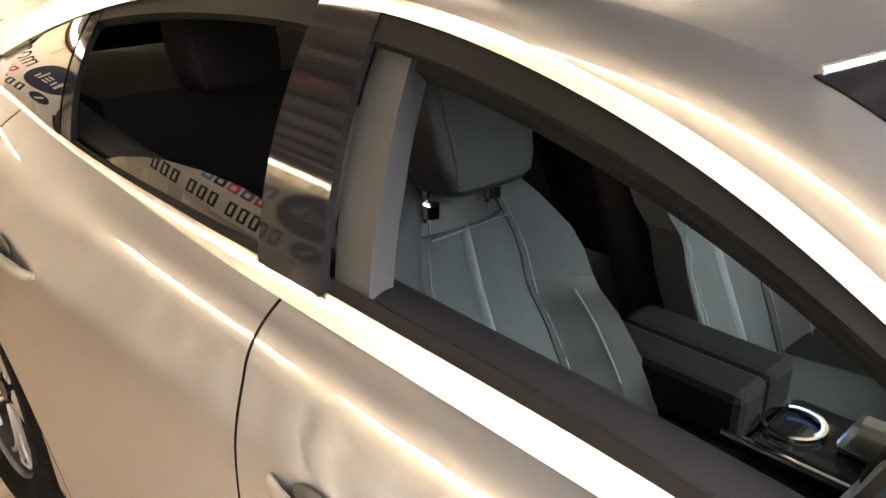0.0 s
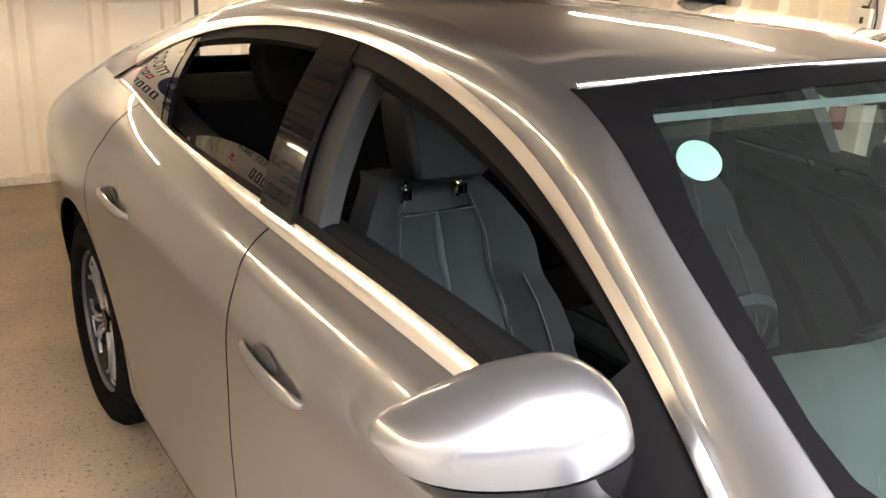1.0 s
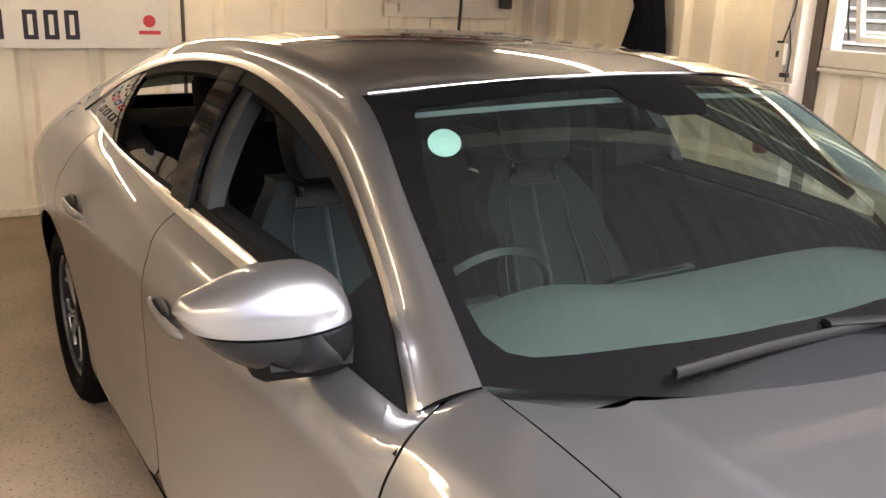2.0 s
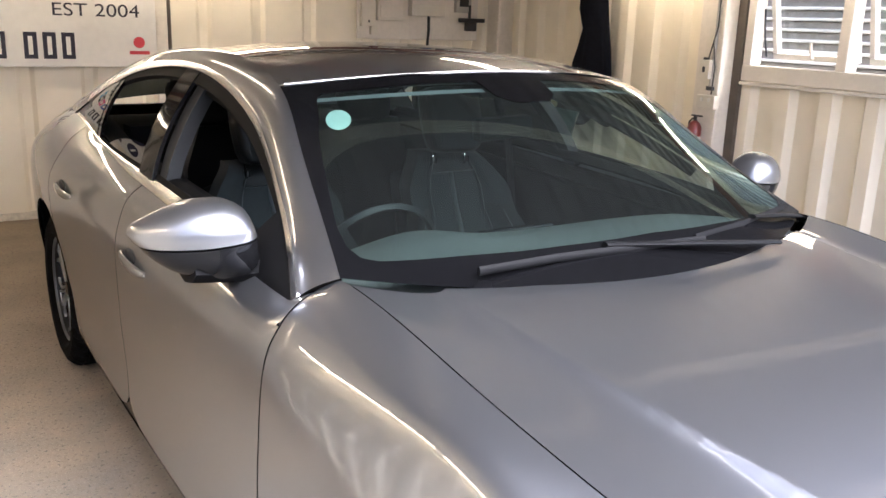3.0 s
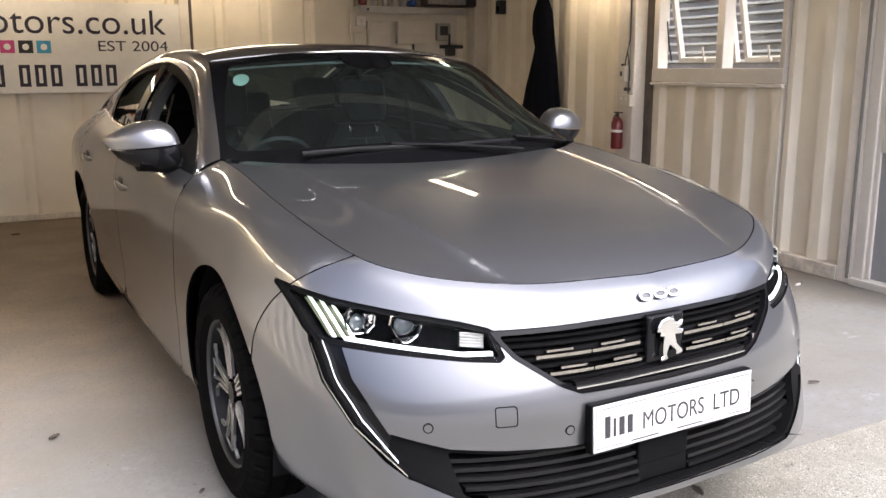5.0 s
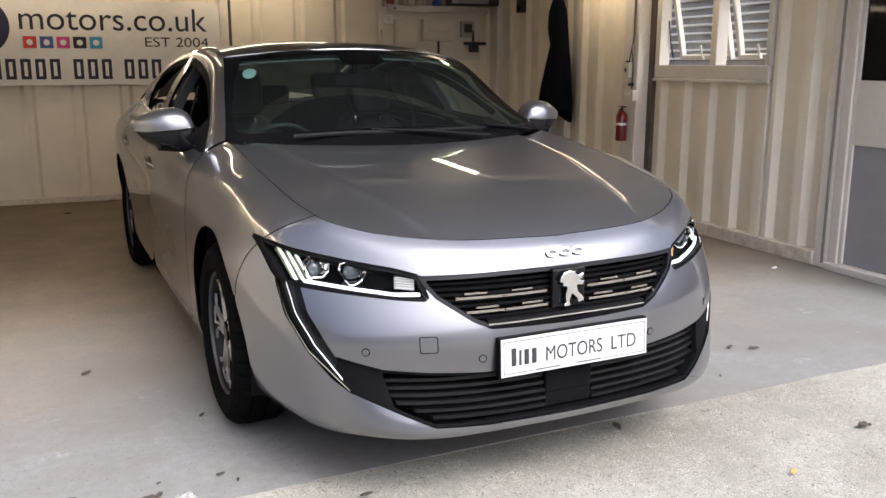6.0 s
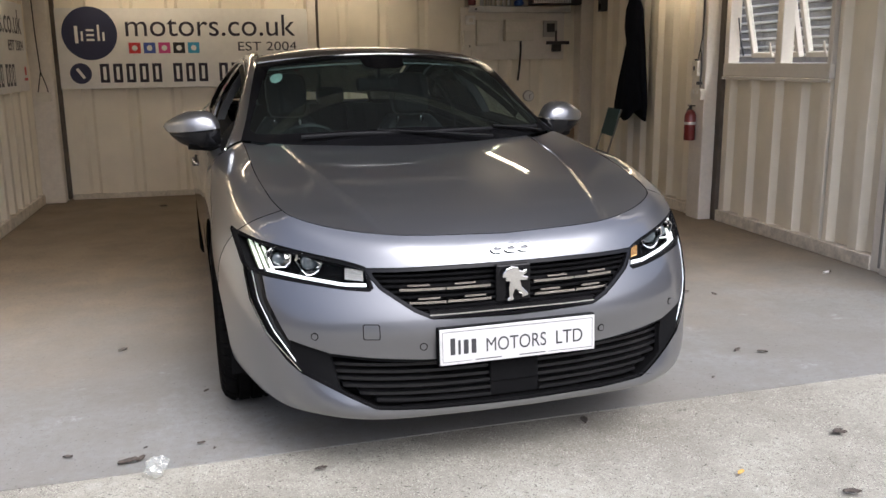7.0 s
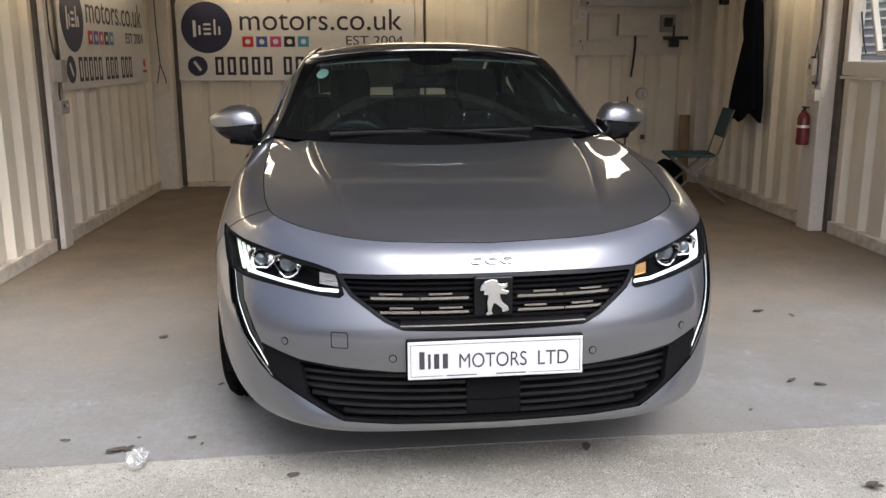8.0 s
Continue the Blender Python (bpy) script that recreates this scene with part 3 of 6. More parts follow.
seam_y = pchip([.15, .45, .60, .70, .757, .80, .835, .9], [.66, .63, .60, .545, .50, .455, .42, .40])
DOOR_F = smooth_outline([(1.475, 1.2), (1.455, .9), (1.432, .78), (1.44, .58), (1.48, .32), (1.50, .215), (2.0, .215), (2.57, .225), (2.56, .45), (2.553, .7), (2.553, .86), (2.570, .97), (2.60, 1.2)], 2)
DOOR_R = smooth_outline([(2.60, 1.2), (2.570, .97), (2.553, .86), (2.553, .7), (2.56, .45), (2.57, .225), (3.25, .235), (3.315, .36), (3.40, .52), (3.50, .64), (3.565, .74), (3.572, .84), (3.55, .94), (3.50, 1.06), (3.48, 1.2)], 2)
SILL = [(1.36, .10), (3.30, .10), (3.25, .232), (2.57, .222), (1.50, .212), (1.40, .24)]


def yz(poly):
    return lambda p: np.where(p[..., 0] > .5, polygon_distance(p[..., 1:3].reshape(-1, 2), poly).reshape(p.shape[:-1]), -1.0)


def xz(poly):
    return lambda p: np.where(p[..., 1] < 1.2, polygon_distance(p[..., [0, 2]].reshape(-1, 2), poly).reshape(p.shape[:-1]), -1.0)


in_door_f, in_door_r, in_sill = yz(DOOR_F), yz(DOOR_R), yz(SILL)
LAMP = [(.850, .768), (.768, .745), (.636, .720), (.53, .702), (.468, .686), (.448, .615), (.531, .620), (.637, .631), (.768, .644), (.815, .650), (.828, .675)]
GRILLE = [(-.02, .684), (.21, .685), (.47, .681), (.455, .655), (.429, .621), (.331, .552), (.278, .528), (-.02, .519)]
INTAKE = [(-.02, .390), (.30, .393), (.47, .405), (.59, .418), (.705, .452), (.715, .395), (.672, .352), (.542, .290), (.464, .254), (.30, .244), (-.02, .240)]
FANG = [(.823, .655), (.812, .558), (.772, .465), (.717, .388), (.676, .352), (.655, .38), (.700, .43), (.735, .50), (.766, .573), (.774, .655)]
in_lamp, in_grille, in_intake, in_fang = xz(LAMP), xz(GRILLE), xz(INTAKE), xz(FANG)


def front_openings(p):
    return np.maximum.reduce([in_lamp(p), in_grille(p), in_intake(p), in_fang(p)])


def in_bumper(p):
    y = p[..., 1]
    d = seam_y(p[..., 2]) - y
    d = np.minimum(d, -front_openings(p))
    return np.minimum(d, arch(p))


def in_fender(p):
    y = p[..., 1]
    d = np.minimum(y - seam_y(p[..., 2]), np.where(y < 2, 9.0, -1.0))
    d = np.minimum(d, -in_lamp(p))
    d = np.minimum(d, -np.maximum(in_door_f(p), in_sill(p)))
    return np.minimum(np.minimum(d, arch(p)), 1.6 - y)


def in_quarter(p):
    y = p[..., 1]
    d = np.minimum(y - 2.9, -np.maximum(in_door_r(p), in_sill(p)))
    return np.minimum(d, arch(p))


S_F, V_ALL = np.linspace(0, 1.62, 190), np.linspace(0, 1, 84)
for sg in (1, -1):
    skin("front_wing", [sheet(ring, np.linspace(.8, 2.2, 130), V_ALL, in_fender, sign=sg)], PAINT, car)
    skin("rear_quarter_panel", [sheet(ring, np.linspace(3.4, 5.95, 180), V_ALL, in_quarter, sign=sg)], PAINT, car)
    skin("sill", [sheet(ring, np.linspace(1.7, 4.0, 120), np.linspace(0, .3, 30), in_sill, sign=sg)], PAINT, car)
skin("front_bumper", [sheet(ring, S_F, V_ALL, in_bumper, sign=1), sheet(ring, S_F, V_ALL, in_bumper, sign=-1)], PAINT, car, weld=True)
skin("bonnet", [sheet(hood, np.linspace(-.76, .76, 170), np.linspace(.1, 1.46, 150), lambda p: polygon_distance(p[..., :2].reshape(-1, 2), HOOD_OUTLINE), gap=.0035)], PAINT, car)
door = {}
for sg in (1, -1):
    for nm, ins, rng in (("front_door", in_door_f, (1.85, 3.35)), ("rear_door", in_door_r, (2.95, 4.4))):
        door[nm, sg] = skin(nm, [sheet(ring, np.linspace(*rng, 120), V_ALL, lambda p, f=ins: np.minimum(f(p), arch(p)), sign=sg)], PAINT, car)
    skin("roof_pillar", [sheet(pillar, np.linspace(0, 1.8, 130), np.linspace(0, 1, 14), sign=sg)], PAINT, car)
    # panel behind the quarter window, between belt line and roof edge
YR = np.linspace(SCREEN_TOP, 3.4, 70)


def roof_panel(u, v):
    y0 = SCREEN_TOP + .13 * np.abs(u)**2
    return roof(u, y0 + (3.36 - y0) * v)


skin("roof", [sheet(roof_panel, np.linspace(-1, 1, 70), np.linspace(0, 1, 70))], PAINT, car)
skin("windscreen", [sheet(screen, np.linspace(-1, 1, 60), np.linspace(0, 1, 40))], SCREEN, car, "clear laminated windscreen", thick=0)
skin("rear_window", [sheet(roof, np.linspace(-.97, .97, 50), np.linspace(3.37, 4.4, 50))], REARGLASS, car, thick=0)
# dark inner shell seen through the gaps
for sg in (1, -1):
    skin("inner_shell", [sheet(ring, np.linspace(0, 5.95, 260), np.linspace(0, .985, 50), lambda p: np.minimum(arch(p) - .01, -front_openings(p) + .0), sign=sg, lift=-.022)], BLACK, car, thick=0)


# ---- wheels ----
def lathe(bm, prof, n=72, ribs=None):
    rings = []
    for j, (x, r) in enumerate(prof):
        rings.append([bm.verts.new((x, (r - (ribs or {}).get(j, 0) * (k % 5 == 0)) * math.cos(k * 2 * math.pi / n), (r - (ribs or {}).get(j, 0) * (k % 5 == 0)) * math.sin(k * 2 * math.pi / n))) for k in range(n)])
    for a, b in zip(rings, rings[1:]):
        for k in range(n):
            bm.faces.new((a[k], a[(k + 1) % n], b[(k + 1) % n], b[k]))
    bmesh.ops.recalc_face_normals(bm, faces=bm.faces)


def prism(bm, outline, x0, x1):
    """Solid slab of an outline in the y-z plane, between x0 and x1."""
    a = [bm.verts.new((x0, y, z)) for y, z in outline]
    b = [bm.verts.new((x1, y, z)) for y, z in outline]
    bm.faces.new(a)
    bm.faces.new(b[::-1])
    for i in range(len(a)):
        j = (i + 1) % len(a)
        bm.faces.new((a[i], b[i], b[j], a[j]))
    bmesh.ops.recalc_face_normals(bm, faces=bm.faces)


R, TW = .334, .215
TYRE = [(-TW / 2 + .02, .222), (-TW / 2 + .002, .245), (-TW / 2, .285), (-TW / 2 + .012, .312), (-TW / 2 + .034, R - .005), (-.058, R), (-.054, R - .008), (-.046, R - .008), (-.042, R),
        (-.006, R), (-.003, R - .008), (.003, R - .008), (.006, R), (.042, R), (.046, R - .008), (.054, R - .008), (.058, R), (TW / 2 - .034, R - .005), (TW / 2 - .012, .312), (TW / 2, .285), (TW / 2 - .002, .245), (TW / 2 - .02, .222)]


def ribbon(points, width):
    """Outline of a band of that width along the points."""
    p = np.array(points, float)
    d = np.gradient(p, axis=0)
    d /= np.linalg.norm(d, axis=1, keepdims=True)
    n = np.stack([-d[:, 1], d[:, 0]], -1) * width / 2
    return [tuple(q) for q in np.concatenate([p + n, (p - n)[::-1]])]


def build_wheel():
    wh = new("wheel")
    wh["label"] = "black road tyre on a two-tone alloy rim"
    bm = bmesh.new()
    lathe(bm, TYRE, 200, {3: .009, 4: .014, 17: .014, 18: .009, 5: .007, 16: .007})
    part("tyre", bm, RUBBER, wh, "", False)
    bm = bmesh.new()
    lathe(bm, [(-.09, .205), (.045, .200), (.070, .212), (.078, .2155)], 96)
    rim = part("rim", bm, DARKALLOY, wh, "dark alloy rim", True)
    bm = bmesh.new()
    lathe(bm, [(.074, .2175), (.084, .2185), (.088, .2225), (.087, .2265), (.07, .2245)], 96)
    part("rim_lip", bm, material("dark_alloy_lip", (.05, .05, .05), .35, .5, vary=.1), wh, "machined rim lip", True)
    bm = bmesh.new()
    lathe(bm, [(.0, .202), (-.02, .19), (-.03, .10), (-.03, .02)], 64)
    part("barrel", bm, DARKALLOY, wh, "dark inside of the rim")
    for k in range(5):
        a0 = k * 2 * math.pi / 5 + .31
        for sd in (-1, 1):
            def at(r, a):
                return (r * math.cos(a0 + sd * a), r * math.sin(a0 + sd * a))
            arm = [at(.035, -.2), at(.10, .03), at(.213, .13), at(.219, .36), at(.200, .34), at(.150, .23), at(.06, .42)]
            bm = bmesh.new()
            prism(bm, arm, .018, .063)
            part("spoke", bm, DARKALLOY, rim)
            # bright machined edges: one along the inner side of the arm, one that hooks along the rim
            for line, wd in (([(.042, .10), (.12, .085), (.205, .140), (.2155, .165)], .0065), ([(.052, .40), (.10, .255), (.150, .205), (.190, .295), (.206, .38), (.212, .44)], .0085)):
                bm = bmesh.new()
                prism(bm, ribbon([at(*q) for q in line], wd), .060, .0695)
                part("spoke_face", bm, MACHINED, wh, "machined silver spoke face")
        bm = bmesh.new()
        prism(bm, ribbon([(.2125 * math.cos(a0 + q), .2125 * math.sin(a0 + q)) for q in np.linspace(-.17, .17, 7)], .006), .060, .0695)
        part("spoke_face", bm, MACHINED, wh, "machined silver spoke face")
    bm = bmesh.new()
    rod(bm, (.03, 0, 0), (.074, 0, 0), .034, 32, .03)
    part("hub_cap", bm, GLOSS, wh)
    for k in range(5):
        a = k * 2 * math.pi / 5
        bm = bmesh.new()
        rod(bm, (.04, .054 * math.cos(a), .054 * math.sin(a)), (.068, .054 * math.cos(a), .054 * math.sin(a)), .009, 6)
        part("wheel_bolt", bm, CHROME, wh)
    bm = bmesh.new()
    rod(bm, (-.03, 0, 0), (-.01, 0, 0), .15, 40)
    part("brake_disc", bm, material("dull_steel_disc", (.03, .03, .03), .5, .4, vary=.2), wh)
    return wh


first = build_wheel()
first.parent = car
spots = [(sg, y) for sg in (1, -1) for y in (AXLE_F, AXLE_R)]
for i, (sg, y) in enumerate(spots):
    m = pose(.800 * sg, y, HUB, 25 + 31 * i, 0, 0 if sg > 0 else 180)
    if i == 0:
        first.matrix_basis = m
    else:
        copy_thing(first, m).parent = car
# wheel housings
for sg in (1, -1):
    for y in (AXLE_F, AXLE_R):
        bm = bmesh.new()
        n = 40
        rings = []
        for x, r in ((.50, ARCH + .008), (.875, ARCH + .006)):
            rings.append([bm.verts.new((x * sg, y + r * math.cos(math.pi * (-.09 + 1.18 * k / n)), HUB + r * math.sin(math.pi * (-.09 + 1.18 * k / n)))) for k in range(n + 1)])
        hub = bm.verts.new((.50 * sg, y, HUB - .1))
        for k in range(n):
            bm.faces.new((rings[0][k], rings[0][k + 1], rings[1][k + 1], rings[1][k]))
            bm.faces.new((rings[0][k], hub, rings[0][k + 1]))
        part("wheel_housing", bm, BLACK, car, "black plastic wheel arch liner")
bm = bmesh.new()
box(bm, (-.84, 1.36, .185), (.84, 3.30, .22), .01)
part("floor_pan", bm, BLACK, car)
for y0, y1 in ((.22, .50), (4.15, 4.6)):
    bm = bmesh.new()
    box(bm, (-.50, y0, .2), (.50, y1, .60), .02)
    part("bulkhead", bm, BLACK, car)
for lo, hi in (((-.50, .16, .20), (.50, 1.36, .215)), ((-.66, .36, .20), (.66, .56, .215)), ((-.50, 3.3, .20), (.50, 4.6, .215))):
    boxed("undertray", lo, hi, BLACK, car, .004)
bm = bmesh.new()
box(bm, (-.49, .5, .2), (.49, 1.36, .7), .02)
part("engine_bay", bm, BLACK, car)

# ---- side windows, frames and bright trim ----
VW = np.linspace(0, 1, 34)
B_PILLAR = [(2.495, 1.006), (2.630, 1.010), (2.738, 1.36), (2.612, 1.36)]
GLASS_R = [(2.61, .95), (2.615, 1.0), (2.645, 1.079), (2.72, 1.086), (2.82, 1.085), (2.92, 1.078), (3.0, 1.067), (3.08, 1.05), (3.16, 1.025), (3.2, .95)]
QUARTER = [(3.285, .98), (3.345, 1.15), (3.392, 1.27), (3.47, 1.235), (3.62, 1.12), (3.64, 1.09), (3.60, 1.0)]
BAR = [(3.235, .98), (3.285, .98), (3.40, 1.29), (3.352, 1.29)]
FULL_R = [(2.55, .90), (2.68, 1.42), (3.42, 1.42), (3.28, .90)]
FULL_F = [(1.62, .9), (1.80, 1.42), (2.64, 1.42), (2.50, .90)]
SAIL = [(1.40, .88), (1.74, .93), (1.775, .98), (1.735, 1.09), (1.45, 1.09)]
trim_height = pchip([1.5, 1.7, 2.2, 2.5, 2.8, 3.2, 3.7], [.012, .022, .034, .033, .024, .010, .007])


def waist(y, q):
    """Band along the foot of the side windows: q 0 at the doors' skin, 1 at its upper edge."""
    y, q = np.broadcast_arrays(np.asarray(y, float), np.asarray(q, float))
    p = BELT(np.interp(y, [1.5, 2.0, 2.6, 3.2, 3.74, 4.25], KNOTS[7:13])).copy()
    h = trim_height(y)
    p[..., 2] += h * q
    p[..., 0] += .004 * np.sin(np.pi * np.minimum(q, 1)) - .5 * h * q
    return p


RUB = material("black_window_seal", (.004, .0036, .0032), .7, spec=.08, vary=.1)
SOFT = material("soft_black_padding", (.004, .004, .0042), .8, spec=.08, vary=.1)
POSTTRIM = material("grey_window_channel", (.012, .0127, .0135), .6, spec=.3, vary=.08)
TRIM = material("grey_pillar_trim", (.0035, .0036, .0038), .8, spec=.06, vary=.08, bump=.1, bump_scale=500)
for sg in (1, -1):
    fd, rd = door["front_door", sg], door["rear_door", sg]
    T, TF, WF = np.linspace(0, 1.8, 190), np.linspace(.3, 1.5, 420), np.linspace(0, 1, 90)

    def win(name, poly, mat, parent, label="", lift=0.0, thick=.004, ts=T, ws=VW):
        return skin(name, [sheet(side_glass, ts, ws, lambda p: polygon_distance(p[..., 1:3].reshape(-1, 2), poly), sign=sg, lift=lift, gap=0)], mat, parent, label, thick)
    win("pillar_cover", B_PILLAR, GLOSS, fd, "gloss black door pillar cover", .001, .012, TF, WF)
    win("mirror_sail", SAIL, BLACK, fd, "black plastic mirror corner", -.002, .012)
    win("divider_bar", BAR, GLOSS, rd, "black window divider", -.002, .012, TF, WF)
    win("quarter_glass", QUARTER, TINT, rd, "", 0, 0)
    if sg < 0:
        win("window_glass", GLASS_R, TINT, rd, "rear side glass wound most of the way down", -.012, 0)
    else:
        for poly, dd in ((FULL_F, fd), (FULL_R, rd)):
            win("window_glass", poly, PALE if dd is fd else TINT, dd, "", -.006, 0)
    # seals round the openings
    skin("window_seal", [sheet(side_glass, np.linspace(.10, 1.42, 120), np.linspace(.905, 1, 6), sign=sg, lift=-.003)], RUB, car, "black rubber window seal", .018)
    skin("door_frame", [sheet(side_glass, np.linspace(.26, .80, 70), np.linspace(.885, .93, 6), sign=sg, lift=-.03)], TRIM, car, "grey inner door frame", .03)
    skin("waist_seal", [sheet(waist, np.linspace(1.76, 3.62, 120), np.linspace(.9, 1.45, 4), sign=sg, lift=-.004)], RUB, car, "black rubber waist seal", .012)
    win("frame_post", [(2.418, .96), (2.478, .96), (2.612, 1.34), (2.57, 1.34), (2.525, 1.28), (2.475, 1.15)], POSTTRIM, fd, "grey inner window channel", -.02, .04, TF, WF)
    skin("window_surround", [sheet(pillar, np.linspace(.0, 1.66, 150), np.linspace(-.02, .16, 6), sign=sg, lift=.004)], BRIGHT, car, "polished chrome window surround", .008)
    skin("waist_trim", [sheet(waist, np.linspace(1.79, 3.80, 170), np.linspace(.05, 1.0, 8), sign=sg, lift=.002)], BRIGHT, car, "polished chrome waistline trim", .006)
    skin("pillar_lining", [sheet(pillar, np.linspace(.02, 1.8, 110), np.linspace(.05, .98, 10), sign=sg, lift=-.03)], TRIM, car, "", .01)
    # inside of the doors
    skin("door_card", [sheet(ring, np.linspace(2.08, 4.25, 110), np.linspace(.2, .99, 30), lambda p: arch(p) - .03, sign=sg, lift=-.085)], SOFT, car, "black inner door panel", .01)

    def door_top(s, w):
        s, w = np.broadcast_arrays(np.asarray(s, float), np.asarray(w, float))
        p = BELT(s).copy()
        p[..., 0] -= .030 + .085 * w
        p[..., 2] += 1.1 * trim_height(p[..., 1]) - .012 * w + .012 * np.sin(np.pi * w)
        return p
    skin("door_top_pad", [sheet(door_top, np.linspace(2.06, 4.2, 120), np.linspace(0, 1, 10), sign=sg)], SOFT, car, "soft black door top", .01)
    # rear part of the body between belt line and tail window
    def shoulder(t, w):
        t, w = np.broadcast_arrays(np.asarray(t, float), np.asarray(w, float))
        a = BELT(3.9 + t * 1.4)
        b = edge(np.clip(1.36 + .44 * t * 1.0, 0, 1.8))
        b = np.where((t > .62)[..., None], edge(np.full_like(t, 1.63)) + (np.array([.60, 4.5, 1.03]) - edge(np.full_like(t, 1.63))) * np.clip((t[..., None] - .62) / .38, 0, 1), b)
        p = a + (b - a) * w[..., None]
        p[..., 0] += .02 * 4 * w * (1 - w)
        return p
    skin("rear_pillar", [sheet(shoulder, np.linspace(0, 1, 50), np.linspace(0, 1, 14), lambda p: (p[..., 1] - 3.62), sign=sg)], PAINT, car)

# windscreen border, headlining
CLEAR_SIDE = [(.0, 1.027), (.25, 1.021), (.34, 1.017), (.474, 1.013), (.584, 1.008), (.645, 1.0065), (.675, 1.011), (.689, 1.027), (.682, 1.055), (.648, 1.12), (.603, 1.21), (.552, 1.285), (.535, 1.298), (.477, 1.304), (.377, 1.315), (.257, 1.325), (.11, 1.332), (.10, 1.30), (.06, 1.285)]
CLEAR_AREA = CLEAR_SIDE + [(-x, z) for x, z in CLEAR_SIDE[::-1]]
skin("windscreen_border", [sheet(screen, np.linspace(-1, 1, 150), np.linspace(0, 1, 90), lambda p: -polygon_distance(p[..., [0, 2]].reshape(-1, 2), CLEAR_AREA), lift=.0015, gap=0)], FRIT, car, "black printed glass border", 0)
VISOR = material("pale_lining_edge", (.17, .19, .19), .8, vary=.05)
for u0, u1 in ((-.90, -.16), (.16, .90)):
    skin("lining_edge", [sheet(screen, np.linspace(u0, u1, 40), np.linspace(.888, .915, 4), lift=-.014)], VISOR, car, "pale front edge of the headlining", 0)
LINING = material("grey_headlining", (.10, .103, .104), .9, vary=.05, bump=.1, bump_scale=400)
skin("headlining", [sheet(roof_panel, np.linspace(-.97, .97, 40), np.linspace(0, 1, 40), lift=-.035)], LINING, car, "pale grey fabric headlining", 0)
bm = bmesh.new()
rod(bm, (0, 0, -.0006), (0, 0, .0006), .031, 40)
disc = part("permit_disc", bm, material("pale_green_paper", (.40, .56, .50), .6), car, "pale green round paper disc inside the windscreen")
disc.matrix_local = Matrix.Translation((-.522, 1.868, 1.243)) @ Vector((-.34, -.62, .72)).to_track_quat("Z", "Y").to_matrix().to_4x4()
sweep("roof_front_trim", [tuple(screen(np.array(u), np.array(1.0)) + np.array([0, .004, .003])) for u in np.linspace(-.98, .98, 30)], .005, BRIGHT, car, "bright edge above the windscreen")
bm = bmesh.new()
box(bm, (-.07, 1.90, 1.28), (.07, 2.02, 1.345), .02)
part("sensor_housing", bm, BLACK, car)
bm = bmesh.new()
vs = box(bm, (-.115, -.018, -.033), (.115, .018, .033), .015)
rv = part("rear_view_mirror", bm, BLACK, car, "black rear-view mirror")
rv.matrix_local = pose(-.02, 1.86, 1.205, -8, 0, 12)
bm = bmesh.new()
rod(bm, (-.01, 1.88, 1.22), (0, 1.93, 1.31), .012)
part("mirror_stem", bm, BLACK, car)

# wipers
WIPER = material("black_wiper", (.007, .007, .0075), .5, spec=.06, vary=.1)
for pts, arm in ((((-.49, 1.30, 1.0), (-.3, 1.285, 1.008), (-.1, 1.268, 1.009), (.14, 1.262, 1.006)), ((-.16, 1.285, 1.022), (.10, 1.232, 1.008), (.36, 1.215, .985))),
                 (((.12, 1.275, 1.008), (.35, 1.32, 1.008), (.55, 1.385, 1.006), (.66, 1.425, 1.004)), ((.40, 1.33, 1.022), (.55, 1.345, 1.008), (.66, 1.37, .99)))):
    w = sweep("wiper_arm", arm, .009, WIPER, car, "", (.012, .006))
    sweep("wiper_blade", pts, .008, WIPER, w, "", (.006, .010))

# ---- door mirrors ----
M_TOP = pchip([0, .04, .12, .3, .5, .7, .87, .96, 1], [.040, .062, .084, .098, .096, .080, .058, .044, .028])
M_LOW = pchip([0, .04, .12, .3, .6, .8, .92, 1], [-.064, -.071, -.075, -.076, -.060, -.033, -.002, .026])
M_FRONT = pchip([0, .05, .15, .4, .7, .9, .97, 1], [.055, .070, .082, .088, .074, .048, .030, .002])


def mirror_shell():
    """Rings of the shell from the inner end to the tip; the glass side is flat."""
    rings = []
    for q in [0, .01, .03, .06, .1, .16, .23, .3, .38, .46, .54, .62, .7, .77, .83, .88, .92, .95, .975, .99, 1]:
        t, b, f = float(M_TOP(q)), float(M_LOW(q)), float(M_FRONT(q))
        mid, half = (t + b) / 2, (t - b) / 2
        row = []
        for j in range(32):
            a = 2 * math.pi * j / 32
            c, s = math.cos(a), math.sin(a)
            c, s = math.copysign(abs(c)**.8, c), math.copysign(abs(s)**.8, s)
            y = -f * c if c > 0 else .035 * min(1, f / .05) * -c
            row.append((-.245 * q, y + .05 * q * q, mid + half * s))
        row.append(row[0])
        rings.append(row)
    return rings


